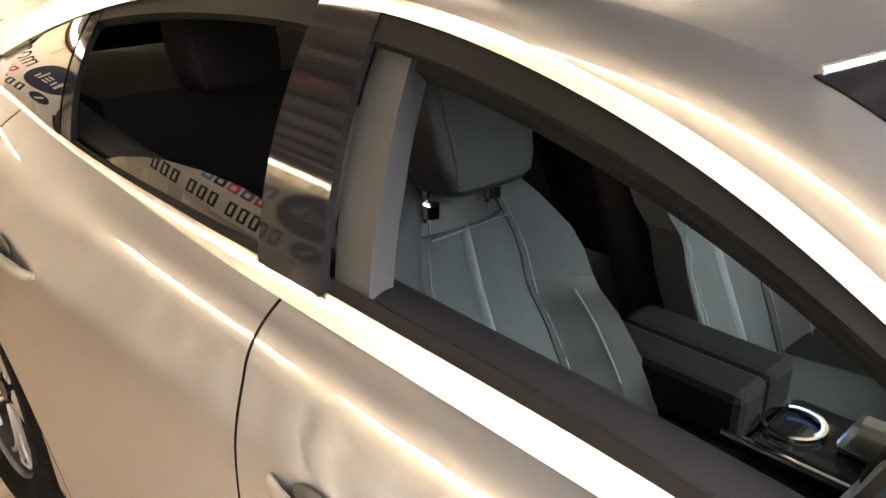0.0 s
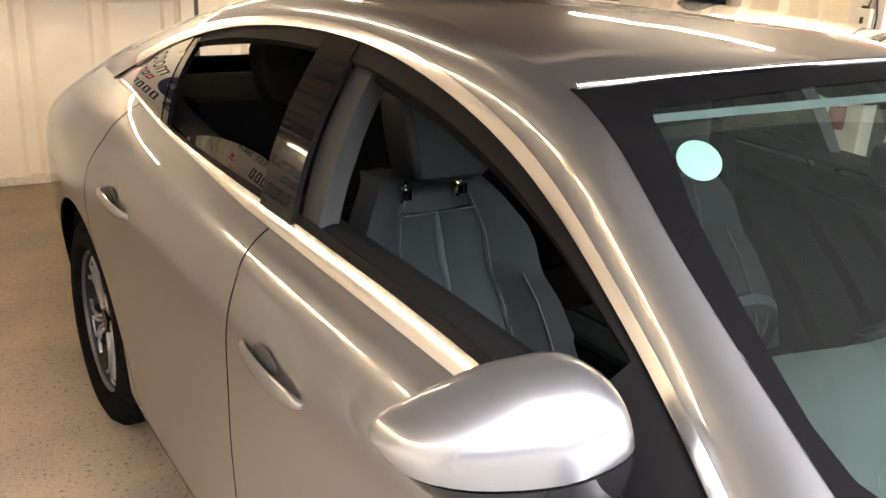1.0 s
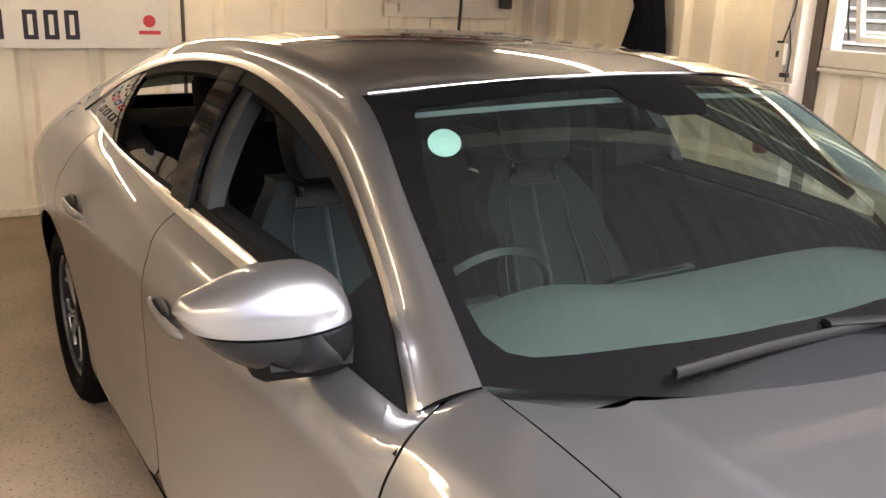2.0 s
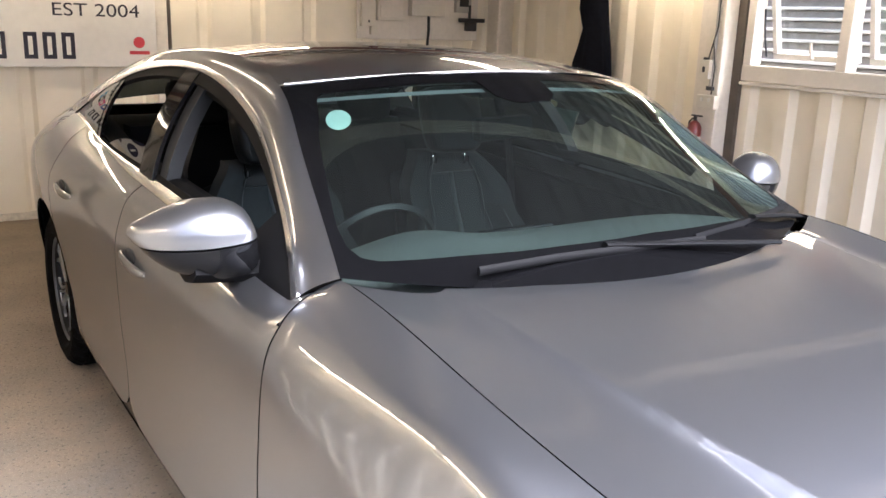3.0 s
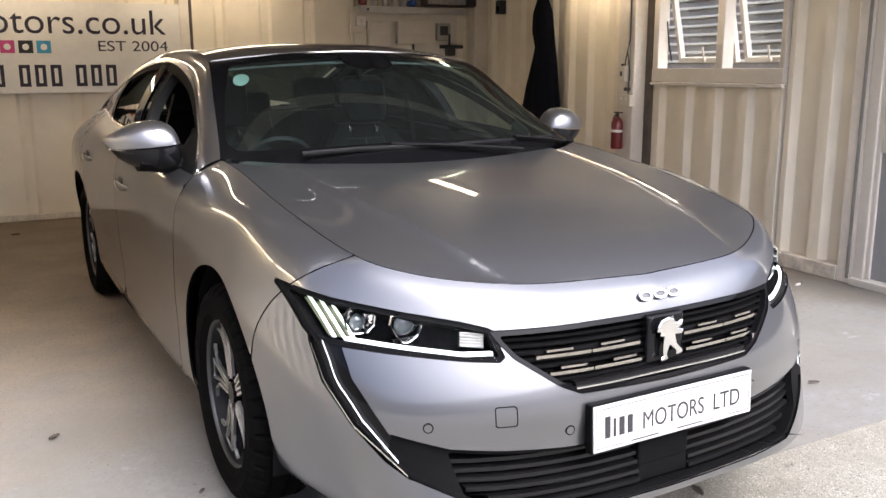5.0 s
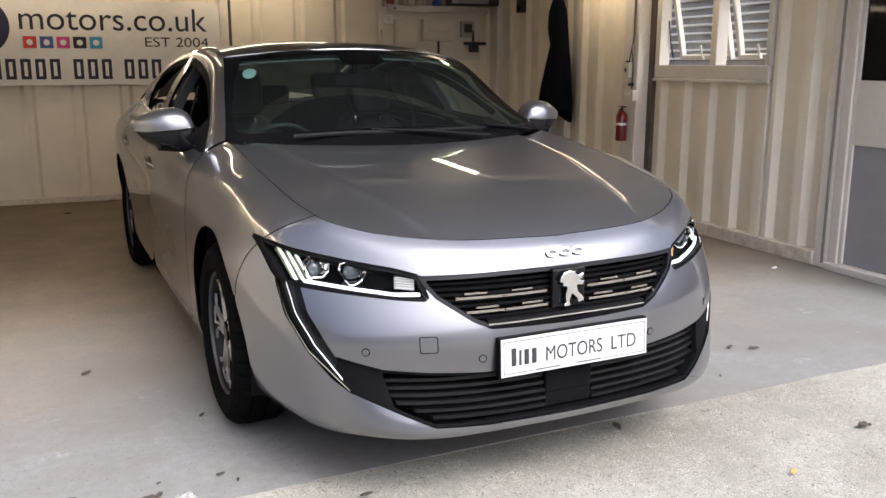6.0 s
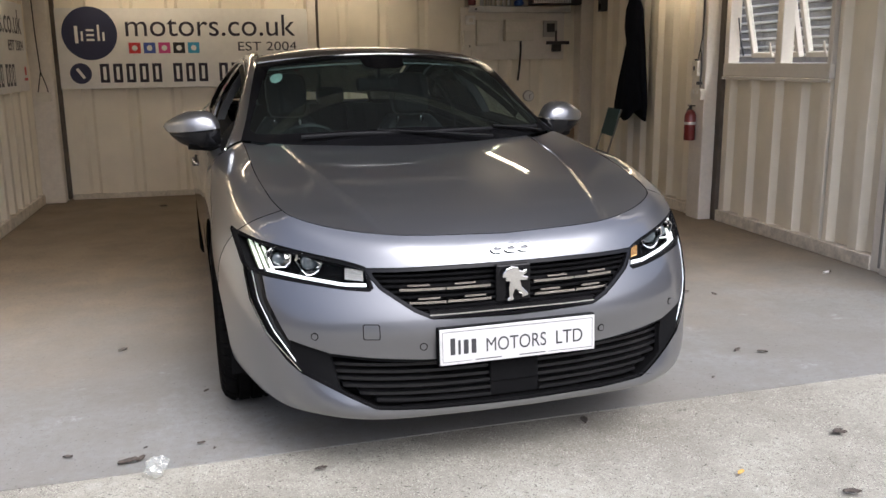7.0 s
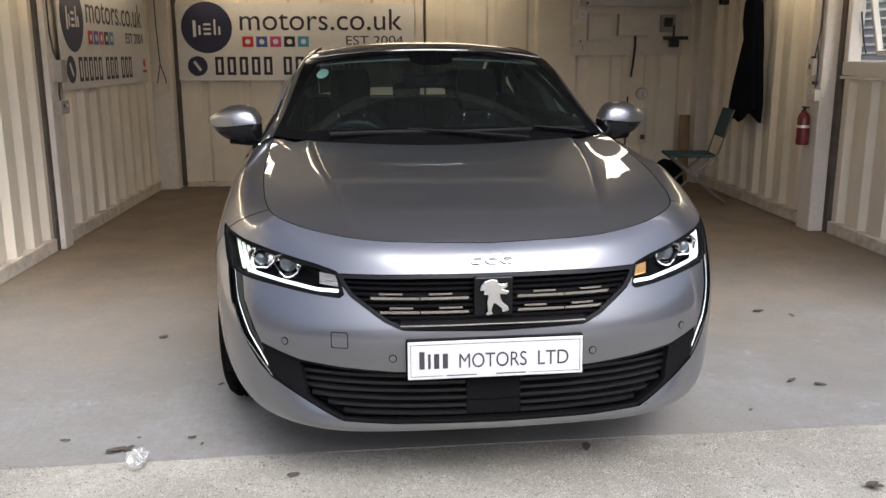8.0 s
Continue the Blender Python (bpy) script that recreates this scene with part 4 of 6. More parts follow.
def mirror_part(name, keep, mat, parent, shrink, cap=True):
    g = mirror_shell()
    bm = bmesh.new()
    vs = [[bm.verts.new(Vector(p) * 1.0) for p in row[:-1]] for row in g]
    n = len(vs[0])
    for a, b in zip(vs, vs[1:]):
        for k in range(n):
            try:
                bm.faces.new((a[k], b[k], b[(k + 1) % n], a[(k + 1) % n]))
            except ValueError:
                pass
    bm.faces.new(vs[0])
    bmesh.ops.remove_doubles(bm, verts=bm.verts, dist=.0005)
    geom = list(bm.verts) + list(bm.edges) + list(bm.faces)
    bmesh.ops.bisect_plane(bm, geom=geom, plane_co=(-.12, 0, .014 if keep > 0 else .009), plane_no=(-.08, -.05, 1), clear_inner=keep > 0, clear_outer=keep < 0)
    es = [e for e in bm.edges if e.is_boundary]
    bmesh.ops.edgeloop_fill(bm, edges=es)
    for v in bm.verts:
        v.co *= shrink
    bmesh.ops.recalc_face_normals(bm, faces=bm.faces)
    return part(name, bm, mat, parent, "", True)


for sg in (-1, 1):
    mir = new("door_mirror")
    mir.parent = car
    mir["label"] = "silver-capped door mirror with a black lower shell"
    mir.matrix_local = Matrix.Translation((.812 * sg, 1.725, 1.004)) @ Matrix.Diagonal((-sg * 1.02, 1.05, 1.05, 1))
    up = mirror_part("mirror_cap", 1, PAINT, mir, 1.0)
    lo = mirror_part("mirror_base", -1, GLOSS, mir, .985)
    sweep("mirror_arm", [(-.14, .000, -.044), (-.07, .002, -.052), (-.01, .004, -.058), (.035, .006, -.060)], .03, BLACK, mir, "", (.060, .030))
    bm = bmesh.new()
    box(bm, (-.17, .036, -.03), (-.03, .041, .05), .003)
    part("mirror_glass", bm, CHROME, mir, "mirror glass")

# ---- door handles ----
def side_at(y, z):
    """Point and outward normal of the body side at that length and height."""
    s, v = np.meshgrid(np.linspace(1.5, 5.0, 220), np.linspace(.2, 1, 160), indexing="ij")
    p = ring(s, v)
    i = np.unravel_index(np.argmin((p[..., 1] - y)**2 + (p[..., 2] - z)**2), s.shape)
    e = .004
    n = np.cross(ring(s[i] + e, v[i]) - ring(s[i] - e, v[i]), ring(s[i], v[i] + e) - ring(s[i], v[i] - e))
    return p[i], n / np.linalg.norm(n)


for sg in (-1, 1):
    for y, z, dd in ((2.36, .808, "front_door"), (3.30, .845, "rear_door")):
        p, n = side_at(y, z)
        base = Matrix.Translation((p[0] * sg, p[1], p[2] + .004)) @ pose(0, 0, 0, 0, 0, 0) @ Matrix.Diagonal((sg, 1, 1, 1))
        # flattened dark blob: the shade of the grip's hollow is put into its colour
        bm = bmesh.new()
        bmesh.ops.create_uvsphere(bm, u_segments=24, v_segments=14, radius=1)
        for v in bm.verts:
            v.co = Vector((v.co.x * .006, v.co.y * .050 + .026, v.co.z * .022 + .004))
        bmesh.ops.recalc_face_normals(bm, faces=bm.faces)
        h = part("door_handle", bm, material("handle_recess", (.01, .01, .01), .6), door[dd, sg], "dark recess behind the handle", True)
        h.matrix_local = base
        bm = bmesh.new()
        n_seg = 22
        rings = []
        for i in range(n_seg + 1):
            q = i / n_seg
            yy = .125 - .25 * q
            out = .020 * math.sin(math.pi * min(1, max(0, q)))**.45 + .001
            hgt = .017 * (.35 + .65 * math.sin(math.pi * q)**.5)
            zz = -.008 - .006 * q + .010 * (q - .5)**2
            rings.append([bm.verts.new((out + .008 * math.cos(a * math.pi / 5) - (.004), yy, zz + hgt * math.sin(a * math.pi / 5))) for a in range(10)])
        for a, b in zip(rings, rings[1:]):
            for k in range(10):
                bm.faces.new((a[k], a[(k + 1) % 10], b[(k + 1) % 10], b[k]))
        bm.faces.new(rings[0])
        bm.faces.new(rings[-1])
        bmesh.ops.recalc_face_normals(bm, faces=bm.faces)
        g = part("grip", bm, PAINT, h, "silver-grey handle grip", True)

# ---- the car's face ----
FS, FV = np.meshgrid(np.linspace(0, 1.62, 300), np.linspace(0, 1, 160), indexing="ij")
FP = ring(FS, FV)


def face_at(x, z, back=0.0):
    """Point of the nose's skin straight ahead of (x, z), moved back along the car."""
    i = np.argmin((FP[..., 0] - abs(x))**2 + (FP[..., 2] - z)**2)
    q = FP.reshape(-1, 3)[i]
    return Vector((x, q[1] + back, z))


def face_strip(name, xs, zs, back, high, deep, mat, parent, label=""):
    """A bar that follows the nose's curve: xs along it, zs its heights, high and deep its size."""
    bm = bmesh.new()
    rings = []
    for x, z in zip(xs, zs):
        p = face_at(x, z, back)
        rings.append([bm.verts.new(p + Vector((0, dy, dz))) for dy, dz in ((0, -high / 2), (0, high / 2), (deep, high / 2), (deep, -high / 2))])
    for a, b in zip(rings, rings[1:]):
        for k in range(4):
            bm.faces.new((a[k], a[(k + 1) % 4], b[(k + 1) % 4], b[k]))
    bm.faces.new(rings[0][::-1])
    bm.faces.new(rings[-1])
    bmesh.ops.recalc_face_normals(bm, faces=bm.faces)
    return part(name, bm, mat, parent, label)


BARS = material("dark_chrome_bars", (.50, .47, .44), .14, 1.0, vary=.05)
gr = new("grille")
gr.parent = car
gr["label"] = "black grille with broken chrome bars"


def half_width(poly, z):
    p = np.array(poly)
    xs = []
    for (x0, z0), (x1, z1) in zip(p, np.roll(p, -1, 0)):
        if (z0 - z) * (z1 - z) < 0:
            xs.append(x0 + (x1 - x0) * (z - z0) / (z1 - z0))
    return max(xs)


for k in range(9):
    z = .672 - k * .0165
    w = half_width(GRILLE, z) - .004
    face_strip("grille_bar", np.linspace(-w, w, 25), [z] * 25, .022, .007, .03, BLACK, gr)
for row, z in enumerate((.655, .614, .574)):
    w = half_width(GRILLE, z) - .02
    for sd in (-1, 1):
        x = .075
        k = 0
        while x < w - .03:
            x2 = min(x + .145, w)
            face_strip("chrome_bar", np.linspace(sd * x, sd * x2, 8), [z] * 8, .012, .0085, .014, BARS, gr, "thin chrome bar")
            d0 = x + .02 + .03 * (row % 2)
            d1 = min(d0 + .07, w)
            if d1 - d0 > .02:
                face_strip("chrome_dash", np.linspace(sd * d0, sd * d1, 5), [z + .0135] * 5, .009, .006, .012, BARS, gr, "short chrome dash")
            x = x2 + .004
w = half_width(GRILLE, .536) - .012
face_strip("lower_bar", np.linspace(-w, w, 21), [.545] * 21, .006, .012, .02, GLOSS, gr)
face_strip("chrome_bar", np.linspace(-w, w, 21), [.5375] * 21, .004, .004, .012, CHROME, gr, "thin chrome bar")
ob = skin("grille_backing", [sheet(ring, np.linspace(0, .8, 80), V_ALL, lambda p: in_grille(p) + .02, sign=sg, lift=-.045) for sg in (1, -1)], BLACK, gr, "", 0)
for sg in (1, -1):
    skin("grille_frame", [sheet(ring, np.linspace(0, .8, 160), np.linspace(.45, .85, 80), lambda p: np.minimum(in_grille(p) + .001, .010 - in_grille(p)), sign=sg, lift=-.004, gap=0)], GLOSS, gr, "gloss black grille edge", .02)
bm = bmesh.new()
sh = [(-.036, -.050), (-.014, -.050), (-.016, -.040), (.004, -.016), (.016, -.034), (.014, -.050), (.036, -.050), (.036, -.042), (.028, -.038), (.024, -.008), (.016, .012), (.030, .016), (.026, .028),
      (.038, .030), (.034, .044), (.020, .056), (-.004, .058), (-.020, .050), (-.022, .040), (-.034, .034), (-.048, .038), (-.046, .024), (-.030, .020), (-.048, .010), (-.040, .000), (-.018, .006), (-.020, -.018), (-.036, -.040)]
prism(bm, sh, -.004, .004)
bmesh.ops.bevel(bm, geom=list(bm.edges), offset=.002, segments=1, affect="EDGES")
em = part("emblem", bm, CHROME, gr, "chrome emblem shape")
em.matrix_local = Matrix.Translation((0, .030, .618)) @ pose(0, 0, 0, -12, 0, 90)
boxed("emblem_mount", (-.06, .045, .555), (.06, .075, .68), GLOSS, gr, .006)
OUTLINEGREY = material("dark_grey_badge_base", (.07, .072, .078), .4, vary=.05)
for x in (-.0465, 0, .0465):
    bm = bmesh.new()
    outer = smooth_outline([(-.021, -.013), (.021, -.013), (.021, .013), (-.021, .013)], 2)
    rims = [[bm.verts.new((px * k, dy, pz * kz)) for px, pz in outer] for k, kz, dy in ((1, 1, .002), (1, 1, -.006), (.74, .58, -.006), (.74, .58, .002))]
    for one, two in zip(rims, rims[1:] + rims[:1]):
        for j in range(len(one)):
            bm.faces.new((one[j], one[(j + 1) % len(one)], two[(j + 1) % len(two)], two[j]))
    bmesh.ops.recalc_face_normals(bm, faces=bm.faces)
    b = part("bonnet_badge", bm, CHROME, car, "small chrome badge shape")
    # added plate, a little larger: its dark colour draws the shaded edge round the chrome
    bm = bmesh.new()
    prism(bm, [(px * 1.05, pz * 1.10) for px, pz in outer], -.0015, .0005)
    for v in bm.verts:
        v.co = Vector((v.co.y, v.co.x, v.co.z))
    bmesh.ops.recalc_face_normals(bm, faces=bm.faces)
    part("badge_base", bm, OUTLINEGREY, b, "thin grey badge base")
    b.matrix_local = Matrix.Translation(face_at(x, .722) + Vector((0, -.002, .002))) @ pose(0, 0, 0, -36, 0, 0)

# lower intake
SLATBLACK = material("satin_black_slat", (.006, .006, .0065), .32, spec=.3, vary=.1)
it = new("lower_intake")
it.parent = car
it["label"] = "black slatted air intake"
for k in range(6):
    z = .258 + k * .0225
    w = half_width(INTAKE, z) - (.03 if k > 2 else .015)
    for sd in (-1, 1):
        face_strip("intake_slat", np.linspace(sd * .085, sd * w, 18), np.full(18, z) + .012 * np.linspace(.1, 1, 18)**2, .03, .010, .05, SLATBLACK, it)
boxed("radar_cover", (-.085, .03, .245), (.085, .07, .385), BLACK, it, .006)
for sg in (1, -1):
    skin("intake_backing", [sheet(ring, np.linspace(0, 1.1, 100), np.linspace(0, .6, 60), lambda p: in_intake(p) + .08, sign=sg, lift=-.09)], BLACK, it, "", 0)
    skin("intake_edge", [sheet(ring, np.linspace(0, 1.1, 200), np.linspace(0, .6, 110), lambda p: np.minimum(in_intake(p) + .001, .007 - in_intake(p)), sign=sg, lift=-.007, gap=0)], BLACK, it, "black inner edge of the intake", .07)
    skin("intake_corner", [sheet(ring, np.linspace(.4, 1.1, 90), np.linspace(.1, .6, 60), lambda p: np.minimum(in_intake(p) + .001, np.maximum(p[..., 0] - .575 - .25 * (p[..., 2] - .33), .008 - in_intake(p))), sign=sg, lift=-.008, gap=0)], BLACK, it, "black corner of the intake", .02)

# light blades that run down from the lamps
DAYLIGHT = lamp_material("white_light_guide", (1.0, 1.0, .95), .5)
for sg in (1, -1):
    bl = skin("light_blade", [sheet(ring, np.linspace(.6, 1.15, 110), np.linspace(.2, .75, 90), lambda p: in_fang(p) + .002, sign=sg, lift=-.012, gap=0)], GLOSS, car, "black running-light blade", .02)
    face_strip("light_guide", sg * np.interp(np.linspace(0, 1, 16), [0, .3, .6, 1], [.799, .788, .752, .692]), np.interp(np.linspace(0, 1, 16), [0, .3, .6, 1], [.648, .562, .478, .386]), .006, .006, .006, DAYLIGHT, bl, "white light guide")
    face_strip("bright_edge", sg * np.interp(np.linspace(0, 1, 16), [0, .3, .6, 1], [.821, .810, .770, .678]), np.interp(np.linspace(0, 1, 16), [0, .3, .6, 1], [.64, .556, .463, .356]), .000, .005, .008, CHROME, bl, "bright outer edge")

# headlamps
CLAW = lamp_material("claw_light", (.90, 1.0, .62), .42)
CLAWRIB = material("green_grey_light_guide", (.14, .16, .09), .3, vary=.3, scale=160)
VOID = material("lamp_inner_black", (.003, .003, .003), .9, spec=.06, vary=.1)
BULB = material("projector_glass", (.05, .06, .065), .06, vary=.1, coat=1.0)
AMBER = material("amber_reflector", (.75, .45, .18), .2, .8)
for sg in (1, -1):
    hl = new("headlamp")
    hl.parent = car
    hl["label"] = "slim headlamp with three lit claw lights and two projectors"
    skin("lamp_housing", [sheet(ring, np.linspace(.4, 1.15, 100), np.linspace(.45, .9, 70), lambda p: in_lamp(p) + .01, sign=sg, lift=-.075)], VOID, hl, "black lamp housing", 0)
    skin("lamp_rim", [sheet(ring, np.linspace(.4, 1.15, 160), np.linspace(.45, .9, 90), lambda p: np.minimum(in_lamp(p) + .001, .009 - in_lamp(p)), sign=sg, lift=-.006, gap=0)], BLACK, hl, "black lamp rim", .06)
    g = skin("lamp_lens", [sheet(ring, np.linspace(.4, 1.15, 100), np.linspace(.45, .9, 70), lambda p: in_lamp(p), sign=sg, lift=-.001, gap=.002)], CLEAR, hl, "clear lamp lens", 0)
    g.visible_shadow = False
    for k in range(3):
        a, b = .824 - .0195 * k, .798 - .0190 * k
        claw = [(a - .008, .750 - .007 * k), (a - .0145, .748 - .007 * k), (b - .0145, .662), (b - .008, .662)]
        skin("claw_light", [sheet(ring, np.linspace(.7, 1.12, 120), np.linspace(.5, .85, 60), xz(claw), sign=sg, lift=-.022, gap=0)], CLAW, hl, "lit claw-shaped light", .008)
        ribs = [(a, .747 - .007 * k), (a - .0072, .744 - .007 * k), (b - .0072, .664), (b, .664)]
        skin("claw_ribs", [sheet(ring, np.linspace(.7, 1.12, 120), np.linspace(.5, .85, 60), xz(ribs), sign=sg, lift=-.026, gap=0)], CLAWRIB, hl, "green-grey ribbed strip", .006)
    zz = [.6555, .650, .642, .634, .6275, .6275]
    face_strip("light_strip", sg * np.array([.755, .70, .64, .575, .53, .465]), zz, .02, .009, .01, DAYLIGHT, hl, "white light strip along the lamp's foot")
    for x, z, r in ((.712, .694, .044), (.622, .684, .042)):
        c = face_at(x, z, .045)
        c.x *= sg
        outer = x > .67
        shape = smooth_outline([(.047, .034), (-.045, .034), (-.037, -.038), (.033, -.034)] if outer else [(.056, .026), (.0, .040), (-.042, .022), (-.040, -.022), (-.006, -.046), (.020, -.040)], 1)
        bm = bmesh.new()
        rings = [[bm.verts.new((px * k * sg, dy, pz * k)) for px, pz in shape] for dy, k in ((0, 1.0), (-.004, .97), (-.003, .90), (.018, .80), (.034, .55), (.040, .2))]
        for a, b in zip(rings, rings[1:]):
            for j in range(len(a)):
                bm.faces.new((a[j], a[(j + 1) % len(a)], b[(j + 1) % len(b)], b[j]))
        bm.faces.new(rings[-1])
        bmesh.ops.recalc_face_normals(bm, faces=bm.faces)
        q = part("reflector", bm, CHROME, hl, "faceted chrome lamp bowl")
        q.matrix_local = Matrix.Translation(c)
        bm = bmesh.new()
        bmesh.ops.create_uvsphere(bm, u_segments=24, v_segments=12, radius=r * (.5 if outer else .66))
        for v in bm.verts:
            v.co.y *= .6
        q = part("projector_lens", bm, BULB, hl, "dark glass projector lens", True)
        q.matrix_local = Matrix.Translation(c + Vector((0, .014, -.010 if outer else 0)))
        boxed("lamp_shelf", (c.x - r * .8, c.y + .004, c.z - r * .98), (c.x + r * .8, c.y + .03, c.z - r * .72), GLOSS, hl, .003)
    c = face_at(.495, .650, .045)
    for k in range(5):
        bm = bmesh.new()
        box(bm, (-.03, 0, -.003), (.03, .02, .003), .001)
        q = part("indicator_rib", bm, AMBER if sg > 0 else SATIN, hl)
        q.matrix_local = Matrix.Translation((c.x * sg, c.y, .638 + k * .0075)) @ pose(0, 0, 0, 0, -8 * sg, -18 * -sg)

# sensors, towing cover, show plate
for x, z in ((.308, .440), (.633, .473), (-.308, .440), (-.633, .473)):
    c = face_at(x, z)
    d = face_at(x + .01, z) - face_at(x - .01, z)
    bm = bmesh.new()
    rod(bm, (0, -.002, 0), (0, .004, 0), .0125, 28)
    sn = part("parking_sensor", bm, BLACK, car, "round parking sensor")
    sn.matrix_local = Matrix.Translation(c) @ pose(0, 0, 0, 0, 0, math.degrees(math.atan2(d.y, d.x)))
    bm = bmesh.new()
    rod(bm, (0, -.0035, 0), (0, .003, 0), .0095, 28)
    part("sensor_face", bm, PAINT, sn, "silver-grey sensor face")
tow = [(.492, .512), (.487, .517), (.445, .517), (.440, .512), (.440, .472), (.445, .467), (.487, .467), (.492, .472)]
skin("towing_cover", [sheet(ring, np.linspace(.3, .7, 140), np.linspace(.3, .6, 110), lambda p: np.minimum(xz(tow)(p), .0028 - xz(tow)(p)), sign=-1, lift=.0006, gap=0)], BLACK, car, "square towing-eye cover outline", 0)
PLATEWHITE = material("white_plate_acrylic", (.40, .40, .392), .25, vary=.04, scale=30, coat=.3)
INK = material("black_print", (.02, .02, .022), .5, vary=0)
pl = new("show_plate")
pl.parent = car
pl["label"] = "white dealer show plate with black lettering"
pl.matrix_local = Matrix.Translation((0, -.004, .441)) @ pose(0, 0, 0, -3, 0, 0)
boxed("plate_holder", (-.270, 0, -.062), (.270, .024, .062), BLACK, pl, .004)
boxed("plate_sheet", (-.2665, -.005, -.058), (.2665, .0, .058), PLATEWHITE, pl, .002)
for lo, hi in (((-.258, .0475), (.258, .0490)), ((-.258, -.0490), (-.16, -.0475)), ((.10, -.0490), (.258, -.0475)), ((-.258, -.049), (-.2565, .049)), ((.2565, -.049), (.258, .049))):
    boxed("plate_border", (lo[0], -.0056, lo[1]), (hi[0], -.0045, hi[1]), INK, pl)
x = -.232
for k in range(4):
    boxed("letter_bar", (x, -.0058, -.026), (x + (.008 if k == 1 else .016), -.0045, -.026 + (.054 if k == 0 else .046)), INK, pl)
    x += .018 if k == 1 else .026
letters("lettering", "MOTORS", -.112, -.026, .064, INK, pl, -.0052, .205)
letters("lettering", "LTD", .128, -.026, .064, INK, pl, -.0052, .094)
for a, b in ((-.15, -.06), (.0, .09)):
    boxed("small_print_bar", (a, -.0058, -.0495), (b, -.0045, -.0465), INK, pl)

# dark channel under the bonnet's edge
for sg in (1, -1):
    sweep("bonnet_channel", [(p[0] * sg, p[1], p[2] - .010) for p in CURVES[7](np.linspace(0, 1.95, 60))], .006, RUBBER, car)

# ---- inside the car ----
FABRIC = material("blue_grey_seat_fabric", (.0140, .0175, .0190), .85, vary=.12, scale=60)
LEATHER = material("black_seat_leather", (.007, .0076, .008), .5, spec=.25, vary=.12, scale=60, bump=.15, bump_scale=500)
PIPING = material("grey_stitching", (.055, .06, .063), .6, vary=.1)
STRIPE = material("pale_grey_seat_stripe", (.05, .059, .064), .7, vary=.1)


def cushion(bm, fn, nu=26, nv=26, thick=None):
    """A closed padded sheet: fn(u, v) gives the front face, thick(u, v) how deep it is."""
    f = [[bm.verts.new(fn(i / nu, j / nv)) for j in range(nv + 1)] for i in range(nu + 1)]
    b = [[bm.verts.new(Vector(fn(i / nu, j / nv)) + Vector((0, thick, 0))) for j in range(nv + 1)] for i in range(nu + 1)]
    for i in range(nu):
        for j in range(nv):
            bm.faces.new((f[i][j], f[i + 1][j], f[i + 1][j + 1], f[i][j + 1]))
            bm.faces.new((b[i][j], b[i][j + 1], b[i + 1][j + 1], b[i + 1][j]))
    for i in range(nu):
        bm.faces.new((f[i][0], b[i][0], b[i + 1][0], f[i + 1][0]))
        bm.faces.new((f[i][nv], f[i + 1][nv], b[i + 1][nv], b[i][nv]))
    for j in range(nv):
        bm.faces.new((f[0][j], f[0][j + 1], b[0][j + 1], b[0][j]))
        bm.faces.new((f[nu][j], b[nu][j], b[nu][j + 1], f[nu][j + 1]))
    bmesh.ops.recalc_face_normals(bm, faces=bm.faces)


def lean(z):
    """The seat back's face: how far back it lies at each height."""
    return 2.47 + .47 * max(0, z - .42) - .10 * max(0, z - .82)


def half_back(z):
    """Half-width of the seat back."""
    return float(np.interp(z, [.36, .50, .62, .72, .785, .84, .88, .94, .985, 1.03], [.235, .262, .272, .252, .220, .230, .222, .180, .140, .110]))


